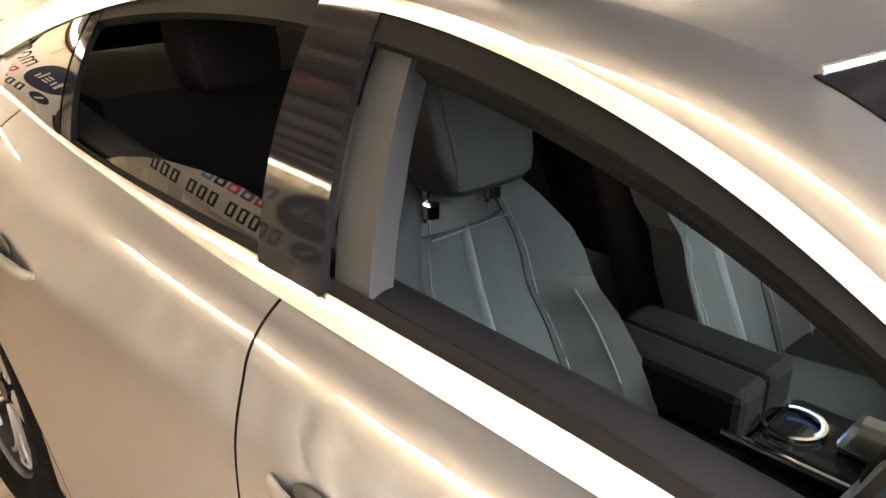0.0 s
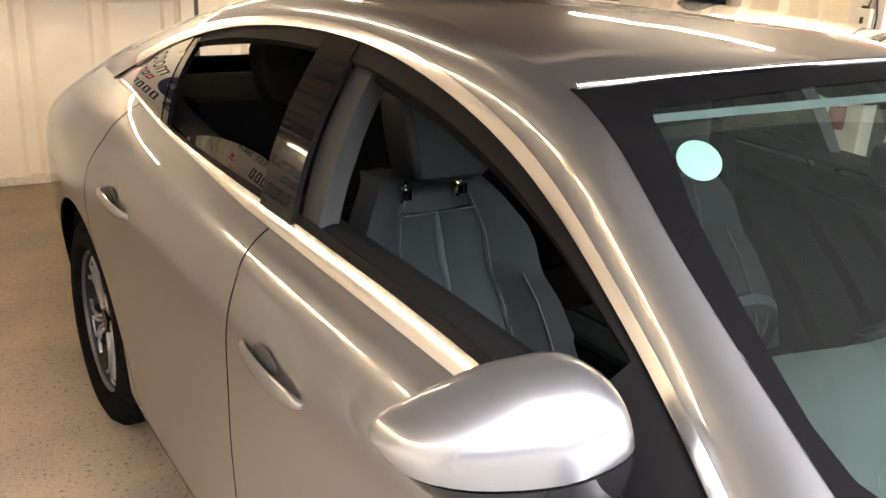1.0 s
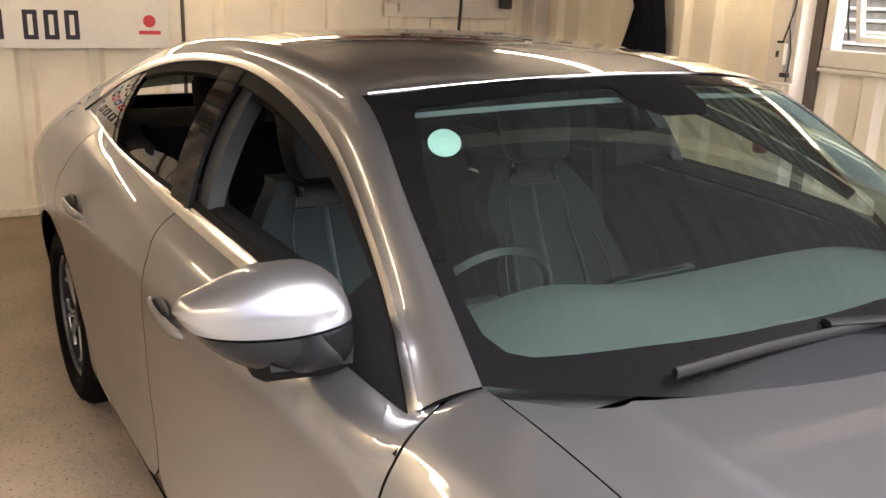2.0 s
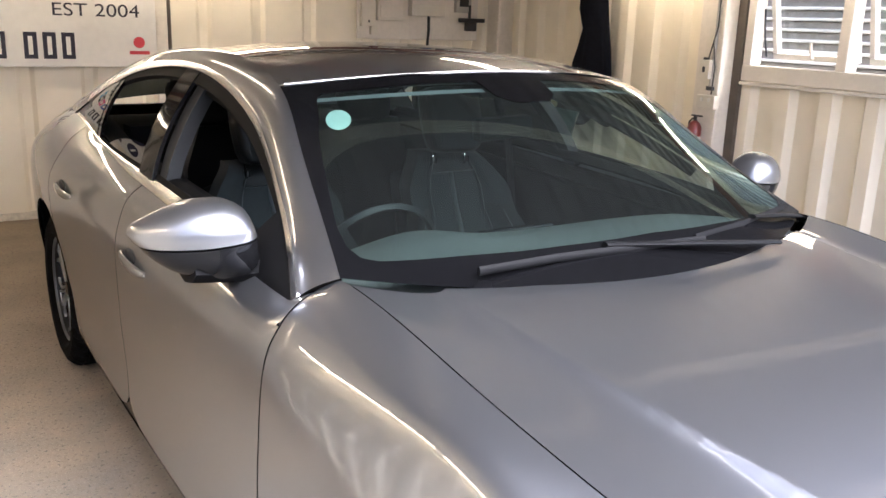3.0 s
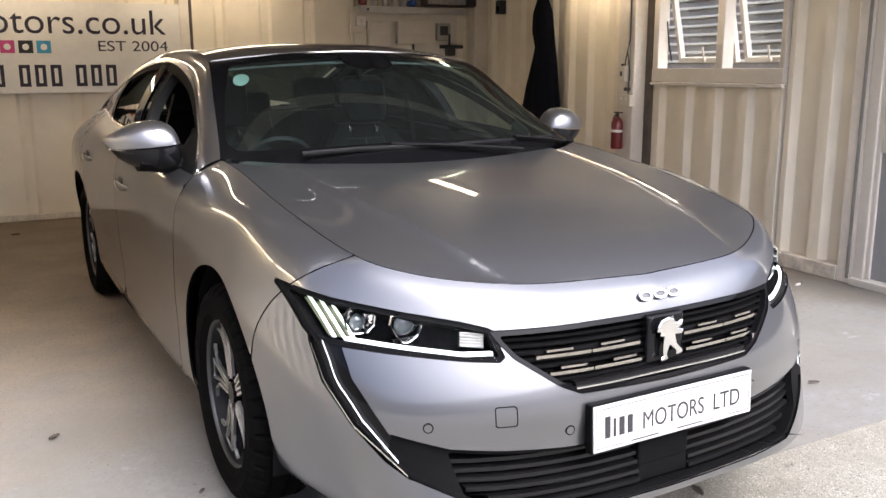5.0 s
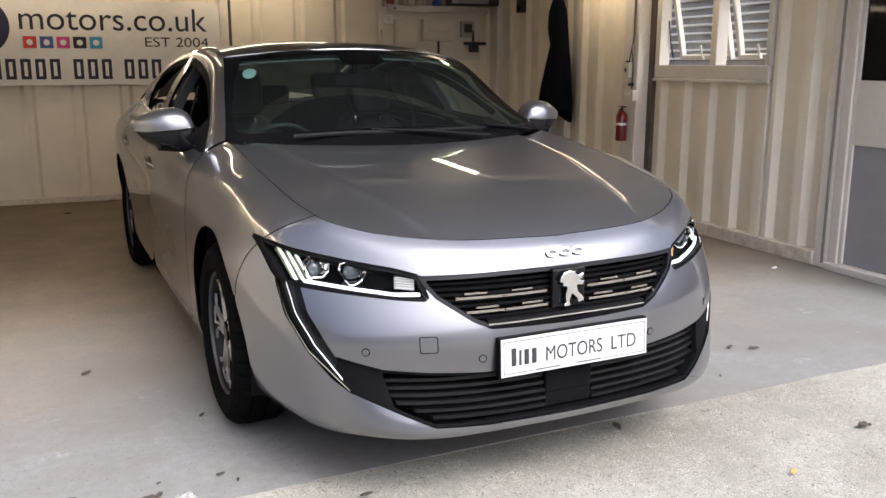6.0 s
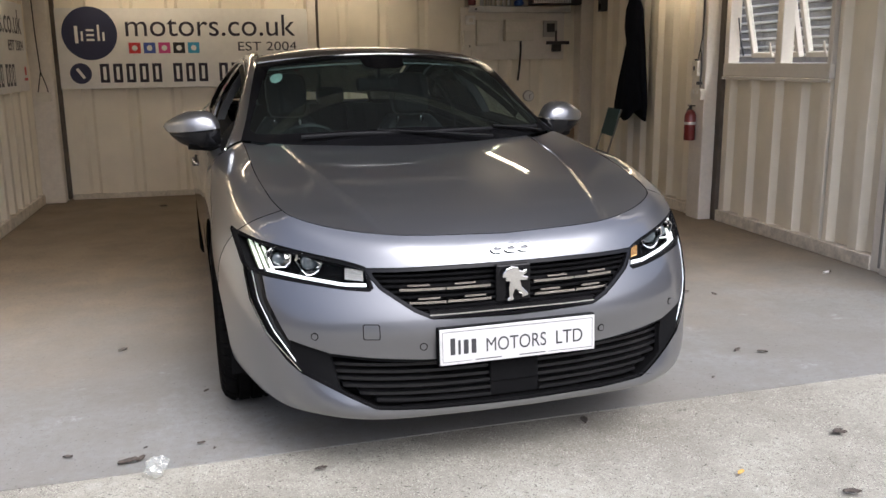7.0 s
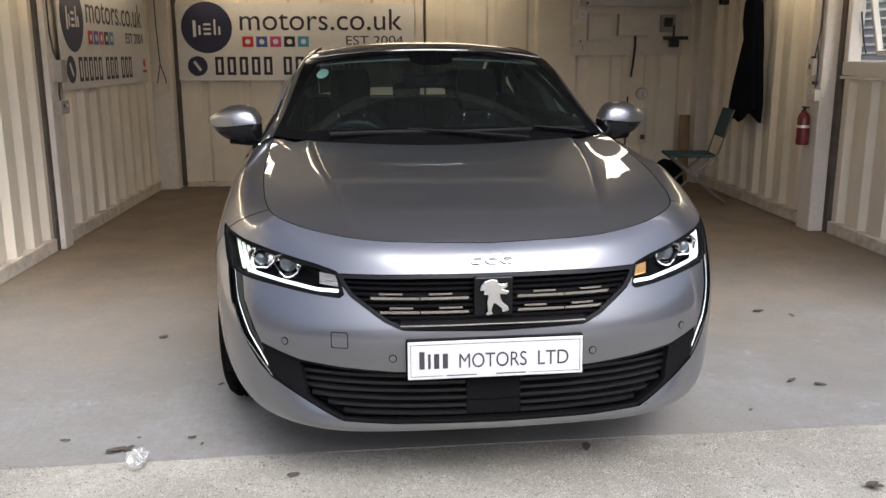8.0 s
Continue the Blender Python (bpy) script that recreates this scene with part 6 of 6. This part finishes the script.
def build_sign():
    """The board's lower left corner is the origin; it faces -y."""
    sg = thing("wall_sign", "white dealer sign board with dark lettering and a navy disc", "sign", group="dealer signs on the walls")
    W, H = 2.37, .755
    boxed("board", (0, -.012, 0), (W, 0, H), SIGNWHITE, sg, .003)
    bm = bmesh.new()
    round_plate(bm, .30, H - .235, .25, -.0145, -.010)
    part("navy_disc", bm, NAVY, sg, "navy disc")
    for lo, hi in (((.17, .46), (.20, .62)), ((.225, .48), (.245, .57)), ((.275, .48), (.345, .50)), ((.275, .525), (.345, .545)), ((.275, .57), (.345, .59)), ((.375, .48), (.395, .63)), ((.42, .48), (.44, .56))):
        boxed("logo_bar", (lo[0] - .005, -.0165, lo[1] - .03), (hi[0] - .005, -.0145, hi[1] - .03), SIGNWHITE, sg, 0, "white bar on the disc")
    letters("lettering", "motors.co.uk", .628, H - .262, .30, PRINT, sg, width=1.62)
    for i, c in enumerate(((.55, .03, .03), (.06, .10, .35), (.55, .06, .22), (.012, .012, .014), (.06, .30, .50))):
        ic = boxed("icon", (.645 + .138 * i, -.0145, H - .425), (.755 + .138 * i, -.010, H - .322), material("icon_print", c, .45, vary=.04), sg, .002)
        bm = bmesh.new()
        round_plate(bm, .70 + .138 * i, H - .374, .026, -.0158, -.0140)
        part("icon_mark", bm, SIGNWHITE, ic, "white mark")
    letters("lettering", "EST 2004", 1.68, H - .405, .125, PRINT, sg, width=.575)
    bm = bmesh.new()
    round_plate(bm, .19, .145, .098, -.0145, -.010)
    ph = part("phone_disc", bm, NAVY, sg, "navy disc")
    bm = bmesh.new()
    box(bm, (-.014, -.0165, -.055), (.014, -.0145, .055), 0, Matrix.Translation((.19, 0, .145)) @ pose(0, 0, 0, 0, -35, 0))
    part("phone_mark", bm, SIGNWHITE, ph, "white slanted bar")
    x = .365
    for n in (5, 3, 3):
        for k in range(n):
            bm = bmesh.new()
            box(bm, (x, -.0140, .055), (x + .085, -.0125, .235))
            box(bm, (x + .028, -.0150, .083), (x + .057, -.0138, .207))
            me_ob = part("number_bar", bm, [PRINT, SIGNWHITE], sg)
            for f in me_ob.data.polygons[6:]:
                f.material_index = 1
            x += .121
        x += .075
    rd = boxed("small_badge", (2.16, -.014, .035), (2.33, -.0118, .235), SIGNWHITE, sg)
    boxed("badge_bar", (2.175, -.0152, .09), (2.315, -.0138, .115), material("red_print", (.55, .05, .06), .5), rd, 0, "red bar")
    bm = bmesh.new()
    round_plate(bm, 2.245, .175, .04, -.0152, -.0138)
    part("badge_dot", bm, material("red_print", (.55, .05, .06), .5), rd, "red dot")
    return sg


sign = build_sign()
sign.matrix_world = Matrix.Translation((-2.42, 6.565, 1.085))
copy_thing(sign, Matrix.Translation((XL + .035, 3.93, 1.09)) @ pose(0, 0, 0, 0, 0, 90) @ Matrix.Diagonal((.93, 1, 1, 1)))

# ---- fittings on the walls ----
PLASTIC = material("cream_socket_plastic", (.66, .62, .53), .4, vary=.06)
CABLE = material("black_cable", (.02, .02, .02), .6)
GREYBOX = material("grey_fitting", (.36, .34, .30), .5, vary=.1)
METALBOX = material("galvanised_conduit", (.42, .41, .39), .45, .6, vary=.15)
EXT_RED = material("extinguisher_red", (.15, .008, .009), .35, vary=.08, coat=.4)


def wall_box(name, label, at, size, mat, details=()):
    """A box on a wall; at: its middle, size: along x, y, z."""
    t = thing(name, label, "fitting", Matrix.Translation(at))
    boxed("body", [-s / 2 for s in size], [s / 2 for s in size], mat, t, .004)
    for nm, c, s, m in details:
        boxed(nm, [a - b / 2 for a, b in zip(c, s)], [a + b / 2 for a, b in zip(c, s)], m, t, .002)
    return t


wall_box("light_switch", "cream surface-mounted switch box on a post", (2.85, 3.955, 1.235), (.05, .085, .12), PLASTIC, (("rocker", (-.027, 0, 0), (.006, .02, .035), INK),))
wall_box("double_socket", "cream double socket on a post below a switch", (2.85, 3.915, 1.03), (.05, .15, .085), PLASTIC, (("rocker", (-.027, .03, .015), (.006, .016, .024), TUBECAP), ("rocker", (-.027, -.03, .015), (.006, .016, .024), TUBECAP)))
cd = thing("cable_run", "grey conduit and black cables down a post", "cable")
sweep("conduit", [(2.865, 3.915, TOP), (2.865, 3.915, 1.4), (2.862, 3.92, 1.1)], .011, METALBOX, cd)
sweep("cable", [(2.858, 3.905, TOP - .1), (2.858, 3.90, 1.5), (2.855, 3.935, 1.36), (2.852, 3.955, 1.28)], .005, CABLE, cd)
sweep("cable", [(2.858, 3.925, 1.42), (2.855, 3.89, 1.25), (2.852, 3.895, 1.08)], .005, CABLE, cd)
for z in (1.25, 1.07):
    boxed("gland", (2.838, 3.90 + (.045 if z > 1.2 else -.02), z + .045 - .01), (2.862, 3.935 + (.045 if z > 1.2 else 0), z + .06), INK, cd, .003)
wall_box("double_socket", "metal-clad double socket under a cable on the wall", (XL + .085, 3.75, .985), (.05, .15, .09), GREYBOX, (("rocker", (.027, .03, .012), (.006, .018, .026), TUBECAP), ("rocker", (.027, -.03, .012), (.006, .018, .026), INK)))
wall_box("junction_box", "grey junction box on a wall post", (XL + .085, 3.78, 1.23), (.06, .10, .15), GREYBOX)
cd = thing("cable_run", "black cable between wall boxes", "cable")
sweep("cable", [(XL + .07, 3.70, TOP - .02), (XL + .07, 3.69, 1.5), (XL + .075, 3.715, 1.36), (XL + .08, 3.76, 1.30)], .006, CABLE, cd)
sweep("cable", [(XL + .08, 3.75, 1.16), (XL + .08, 3.735, 1.08), (XL + .08, 3.745, 1.03)], .006, CABLE, cd)
wall_box("pull_switch", "small cream socket on the corner post", (-2.555, 6.40, 1.02), (.13, .045, .09), PLASTIC)
cd = thing("cable_run", "looped black cable down the corner post", "cable")
sweep("cable", [(-2.58, 6.40, TOP - .05), (-2.575, 6.395, 1.6), (-2.56, 6.39, 1.25), (-2.60, 6.39, 1.06)], .005, CABLE, cd)
sweep("cable", [(-2.56, 6.39, 1.25), (-2.52, 6.39, 1.12), (-2.51, 6.39, 1.06)], .005, CABLE, cd)


def extinguisher(at, r=.046, h=.25, label="small red fire extinguisher with a white band on the wall"):
    t = thing("fire_extinguisher", label, "extinguisher", Matrix.Translation(at))
    bm = bmesh.new()
    lathe(bm, [(0, .002), (0, r * .9), (.012, r), (h * .82, r), (h * .93, r * .75), (h, r * .35), (h + .004, .002)], 32)
    for v in bm.verts:
        v.co = Vector((v.co.y, v.co.z, v.co.x))
    bmesh.ops.recalc_face_normals(bm, faces=bm.faces)
    part("cylinder", bm, EXT_RED, t, "red cylinder", True)
    bm = bmesh.new()
    lathe(bm, [(h * .52, r + .0008), (h * .60, r + .0008)], 32)
    for v in bm.verts:
        v.co = Vector((v.co.y, v.co.z, v.co.x))
    part("label_band", bm, TUBECAP, t, "white label band", True)
    bm = bmesh.new()
    rod(bm, (0, 0, h), (0, 0, h + .03), .012, 12)
    part("valve", bm, INK, t)
    bm = bmesh.new()
    box(bm, (-.012, -.055, h + .028), (.012, .03, h + .038), .003)
    part("lever", bm, INK, t)
    sweep("hose", [(0, .02, h + .015), (0, .05, h - .01), (0, .052, h * .6)], .006, INK, t)
    return t


extinguisher((2.828, 3.985, .652))
extinguisher((1.645, 6.44, 1.875), .042, .20, "red fire extinguisher standing on a metal shelf")
# electrics board and shelf on the back wall
bd = thing("electrics_board", "white-painted plywood board behind the electric boxes", "board")
boxed("sheet", (1.56, 6.565, 1.32), (2.72, 6.585, 1.86), POST, bd, .003)
sh = thing("metal_shelf", "shallow galvanised metal shelf above the boxes", "shelf")
boxed("shelf_front", (1.60, 6.38, 1.80), (2.72, 6.395, 1.862), METALBOX, sh, .003)
boxed("shelf_deck", (1.60, 6.395, 1.855), (2.72, 6.57, 1.868), METALBOX, sh, .002)
bm = bmesh.new()
rod(bm, (1.675, 6.372, 1.832), (1.675, 6.382, 1.832), .012, 16)
part("hole_plug", bm, INK, sh)
wall_box("fuse_box", "cream electric fuse box on a board", (1.845, 6.535, 1.60), (.25, .06, .26), PLASTIC, (("door", (0, -.034, 0), (.21, .008, .21), POST),))
wall_box("meter_box", "cream electric meter box on a board", (2.19, 6.53, 1.625), (.32, .07, .22), PLASTIC, (("cover", (0, -.039, .035), (.31, .008, .10), POST),))
wall_box("switch_box", "small cream switch box on a board", (1.645, 6.545, 1.52), (.13, .045, .20), PLASTIC, (("rocker", (0, -.026, -.06), (.014, .006, .02), INK),))
wall_box("switch_box", "small white isolator on a board", (1.66, 6.545, 1.73), (.10, .04, .09), TUBECAP, (("rocker", (0, -.024, 0), (.04, .006, .04), PLASTIC),))
wall_box("junction_box", "small round-cornered junction box under the board", (1.70, 6.55, 1.40), (.06, .04, .09), PLASTIC)
wall_box("thermostat", "grey control box with a dark window", (2.55, 6.545, 1.64), (.15, .05, .17), GREYBOX, (("display", (0, -.028, .01), (.09, .006, .09), INK),))
tk = thing("black_bracket", "black clamp hanging on the board", "bracket")
boxed("arm", (2.50, 6.50, 1.475), (2.76, 6.53, 1.51), INK, tk, .006)
boxed("head", (2.56, 6.47, 1.40), (2.66, 6.53, 1.48), INK, tk, .012)
boxed("stem", (2.60, 6.51, 1.51), (2.62, 6.53, 1.62), INK, tk, .003)
cd = thing("cable_run", "thick black cable hanging below the meter box", "cable")
sweep("cable", [(2.22, 6.55, 1.52), (2.22, 6.545, 1.40), (2.205, 6.545, 1.22), (2.19, 6.55, 1.10)], .012, CABLE, cd)
sweep("cable", [(2.17, 6.56, .9), (2.16, 6.56, .5), (2.16, 6.56, .12)], .009, CABLE, cd)
ck = thing("wall_clock", "small round white clock on the back wall", "clock")
bm = bmesh.new()
round_plate(bm, 2.32, .93, .052, 6.543, 6.560)
part("face", bm, TUBECAP, ck)
# added grey ring: stands for the shaded wall behind the pale face
bm = bmesh.new()
round_plate(bm, 2.32, .93, .060, 6.555, 6.590)
part("rim", bm, GREYBOX, ck, "grey clock rim")
for a, l in ((40, .035), (160, .042)):
    bm = bmesh.new()
    box(bm, (-.002, 6.542, 0), (.002, 6.545, l), 0, Matrix.Translation((2.32, 0, .93)) @ pose(0, 0, 0, 0, a, 0))
    part("clock_hand", bm, INK, ck)
wall_box("wall_switch", "narrow cream trunking with a small red switch", (2.34, 6.565, .60), (.09, .03, .36), PLASTIC, (("switch", (0, -.018, -.12), (.05, .008, .05), material("dull_red_plastic", (.22, .05, .04), .5)),))
# things on the shelf
for i, (x, c, h) in enumerate(((1.76, (.5, .5, .5), .10), (1.82, (.45, .42, .35), .12), (1.88, (.6, .58, .5), .10), (1.94, (.5, .48, .42), .11), (2.0, (.55, .52, .47), .10), (2.06, (.45, .45, .45), .11))):
    b = thing("spray_bottle", "small pale bottle standing on the metal shelf", "bottle", Matrix.Translation((x, 6.46, 1.868)), "bottles on the shelf")
    bm = bmesh.new()
    lathe(bm, [(0, .002), (0, .020), (h * .6, .020), (h * .75, .009), (h, .008), (h + .002, .001)], 16)
    for v in bm.verts:
        v.co = Vector((v.co.y, v.co.z, v.co.x))
    bmesh.ops.recalc_face_normals(bm, faces=bm.faces)
    part("bottle", bm, material("pale_bottle", c, .4), b, "", True)
    boxed("cap", (-.010, -.010, h), (.010, .010, h + .022), TUBECAP, b, .002)
bl = thing("cloth_bundle", "crumpled blue cloth on the metal shelf", "cloth", Matrix.Translation((2.17, 6.46, 1.90)))
bm = bmesh.new()
bmesh.ops.create_icosphere(bm, subdivisions=3, radius=.05)
for v in bm.verts:
    v.co *= 1 + .35 * noise.noise(v.co * 40)
    v.co.z = max(v.co.z * .8, -.032)
part("cloth", bm, material("blue_cloth", (.05, .12, .35), .9), bl, "", True)
ht = thing("fan_heater", "long silver-grilled electric heater under the roof", "heater")
boxed("housing", (2.28, 6.36, 1.88), (2.84, 6.50, 1.985), INK, ht, .012)
for k in range(22):
    boxed("grille_bar", (2.30 + k * .019, 6.352, 1.895), (2.309 + k * .019, 6.361, 1.965), SATIN, ht)
wall_box("loudspeaker", "small black speaker high on the wall", (2.93, 6.03, 1.86), (.07, .09, .13), INK, (("cone", (-.037, 0, -.02), (.006, .06, .06), BLACK),))

# coat on the right wall
NAVYCLOTH = material("navy_black_cloth", (.006, .007, .011), .95, spec=.1, vary=.2, scale=30, bump=.3, bump_scale=200)
ct = thing("hanging_coat", "long black coat hanging from a hook on the wall", "coat")
bm = bmesh.new()
n = 40
rings = []
for z, yc, w, d in ((1.93, 5.16, .02, .015), (1.88, 5.155, .07, .04), (1.76, 5.15, .135, .06), (1.60, 5.14, .145, .07), (1.46, 5.10, .125, .07), (1.32, 5.11, .16, .08), (1.1, 5.15, .22, .085), (.9, 5.18, .28, .085), (.80, 5.20, .30, .075)):
    ring_v = []
    for k in range(n):
        a = 2 * math.pi * k / n
        fold = 1 + .12 * math.sin(7 * a + z * 3) * min(1, (1.9 - z) * 1.2 + .05)
        drop = .06 * math.sin(3 * a + 1) if z < .85 else 0
        ring_v.append(bm.verts.new((2.86 + d * math.cos(a) * fold, yc + w * math.sin(a) * fold, z + drop)))
    rings.append(ring_v)
for a, b in zip(rings, rings[1:]):
    for k in range(n):
        bm.faces.new((a[k], a[(k + 1) % n], b[(k + 1) % n], b[k]))
bm.faces.new(rings[0])
bm.faces.new(rings[-1])
bmesh.ops.recalc_face_normals(bm, faces=bm.faces)
part("cloth", bm, NAVYCLOTH, ct, "", True)
bm = bmesh.new()
rod(bm, (2.86, 5.16, 1.94), (2.97, 5.16, 1.95), .008)
part("hook", bm, METALBOX, ct)

# folding chair
TEAL = material("teal_chair_fabric", (.04, .085, .095), .8, vary=.12, bump=.2, bump_scale=300)
CHAIRFRAME = material("grey_chair_frame", (.22, .21, .19), .4, .5, vary=.15)
ch = thing("folding_chair", "teal folding chair with a metal frame by the wall", "chair", pose(2.46, 5.30, 0, 0, 0, -8))
bm = bmesh.new()
box(bm, (-.26, -.20, .425), (.17, .20, .45), .010)
part("seat", bm, TEAL, ch)
bm = bmesh.new()
vs = box(bm, (.165, -.20, .60), (.185, .20, .85), .008)
for v in vs:
    v.co.x += (v.co.z - .45) * .28
part("backrest", bm, TEAL, ch)
for s in (-.205, .205):
    sweep("front_leg", [(-.24, s, .435), (.02, s, .22), (.27, s, .012)], .010, CHAIRFRAME, ch)
    sweep("back_leg", [(.29, s * .94, .85), (.17, s * .94, .45), (-.10, s * .94, .20), (-.30, s * .94, .012)], .010, CHAIRFRAME, ch)
for x, z in ((.26, .03), (-.29, .03)):
    bm = bmesh.new()
    rod(bm, (x, -.2, z), (x, .2, z), .008)
    part("cross_bar", bm, CHAIRFRAME, ch)
bg = thing("black_bag", "soft black bag slumped under the chair", "bag", Matrix.Translation((2.35, 5.75, .16)))
bm = bmesh.new()
bmesh.ops.create_icosphere(bm, subdivisions=4, radius=.2)
for v in bm.verts:
    v.co = Vector((v.co.x * .9, v.co.y * .8, max(v.co.z * .9, -.158))) * (1 + .18 * noise.noise(v.co * 9))
    v.co.z = max(v.co.z, -.158)
part("sack", bm, NAVYCLOTH, bg, "", True)
br = thing("brown_box", "tall brown cardboard tube in the corner", "tube")
bm = bmesh.new()
rod(bm, (2.70, 6.28, 0), (2.72, 6.36, .72), .055, 20)
part("tube", bm, material("brown_card", (.24, .16, .09), .8, vary=.15), br, "", True)

# litter on the floor
LEAF = material("dry_brown_leaf", (.045, .035, .028), .85, vary=.4, scale=90)


def leaf(x, y, size, turn, seed, mat=LEAF, label="small curled dry leaf on the floor"):
    t = thing("dry_leaf", label, "leaf", pose(x, y, .002, 0, 0, turn), "dry leaves on the floor")
    bm = bmesh.new()
    bmesh.ops.create_grid(bm, x_segments=10, y_segments=6, size=1)
    for v in bm.verts:
        q = v.co.x
        w = max(.05, (1 - q * q)**.6)
        nz = noise.noise(Vector((v.co.x * 2, v.co.y * 2, seed * 3.1)))
        v.co = Vector((q * size, v.co.y * w * size * .42 + size * .15 * nz, .006 + size * .28 * abs(nz) + size * .18 * v.co.y**2))
    o = part("blade", bm, mat, t, "", True)
    m = o.modifiers.new("thickness", "SOLIDIFY")
    m.thickness = .0015


for i, (x, y, s, a) in enumerate(((-1.262, .349, .034, 20), (-1.222, .362, .022, 60), (-1.215, .451, .008, 30), (-1.026, .441, .014, 15), (-.98, .385, .009, 80), (1.186, -.054, .026, 20), (.936, -.447, .028, 160), (1.047, .545, .010, 40), (-.636, .134, .020, 10), (.351, .27, .030, 80), (1.34, .831, .022, 30), (1.436, .779, .022, 150), (1.612, 1.806, .028, 5), (-1.414, 1.591, .022, 40),
                                  (1.192, -.067, .022, 170), (-1.468, .443, .016, 0), (-1.02, .95, .014, 50), (1.75, 1.72, .02, 100), (-1.52, 5.9, .03, 10))):
    leaf(x, y, s, a, i)
leaf(.679, -.245, .018, 30, 31, material("yellow_leaf", (.42, .26, .06), .8, vary=.3, scale=90), "small yellow leaf on the concrete")
t = thing("crumpled_wrap", "ball of crumpled clear plastic wrap on the concrete", "litter", Matrix.Translation((-1.158, .229, .038)))
bm = bmesh.new()
bmesh.ops.create_icosphere(bm, subdivisions=3, radius=.036)
for v in bm.verts:
    v.co *= 1 + .45 * noise.noise(v.co * 55)
    v.co.z = max(v.co.z * .9, -.036)
part("wrap", bm, glass_material("clear_plastic_wrap", (.86, .86, .84), rough=.12, base=.10, film=.16), t)
t = thing("cigarette_end", "white cigarette end on the painted floor", "litter", pose(2.69, 1.99, .008, 0, 0, 15))
bm = bmesh.new()
rod(bm, (-.025, 0, 0), (.018, 0, 0), .007, 12)
part("paper", bm, TUBECAP, t)
bm = bmesh.new()
rod(bm, (.018, 0, 0), (.034, 0, 0), .007, 12)
part("tip", bm, LEAF, t)

# plain buildings that close the yard behind the camera
YARD = material("grey_brown_yard_wall", (.16, .14, .125), .8, vary=.3, scale=.8, fine=12)
structure("yard_wall_front", (-18, -15.3, 0), (18, -15, 3.2), YARD, .02)
structure("yard_wall_left", (-18.3, -15.3, 0), (-18, 12, 3.2), YARD, .02)
structure("yard_wall_right", (18, -15.3, 0), (18.3, 12, 3.2), YARD, .02)
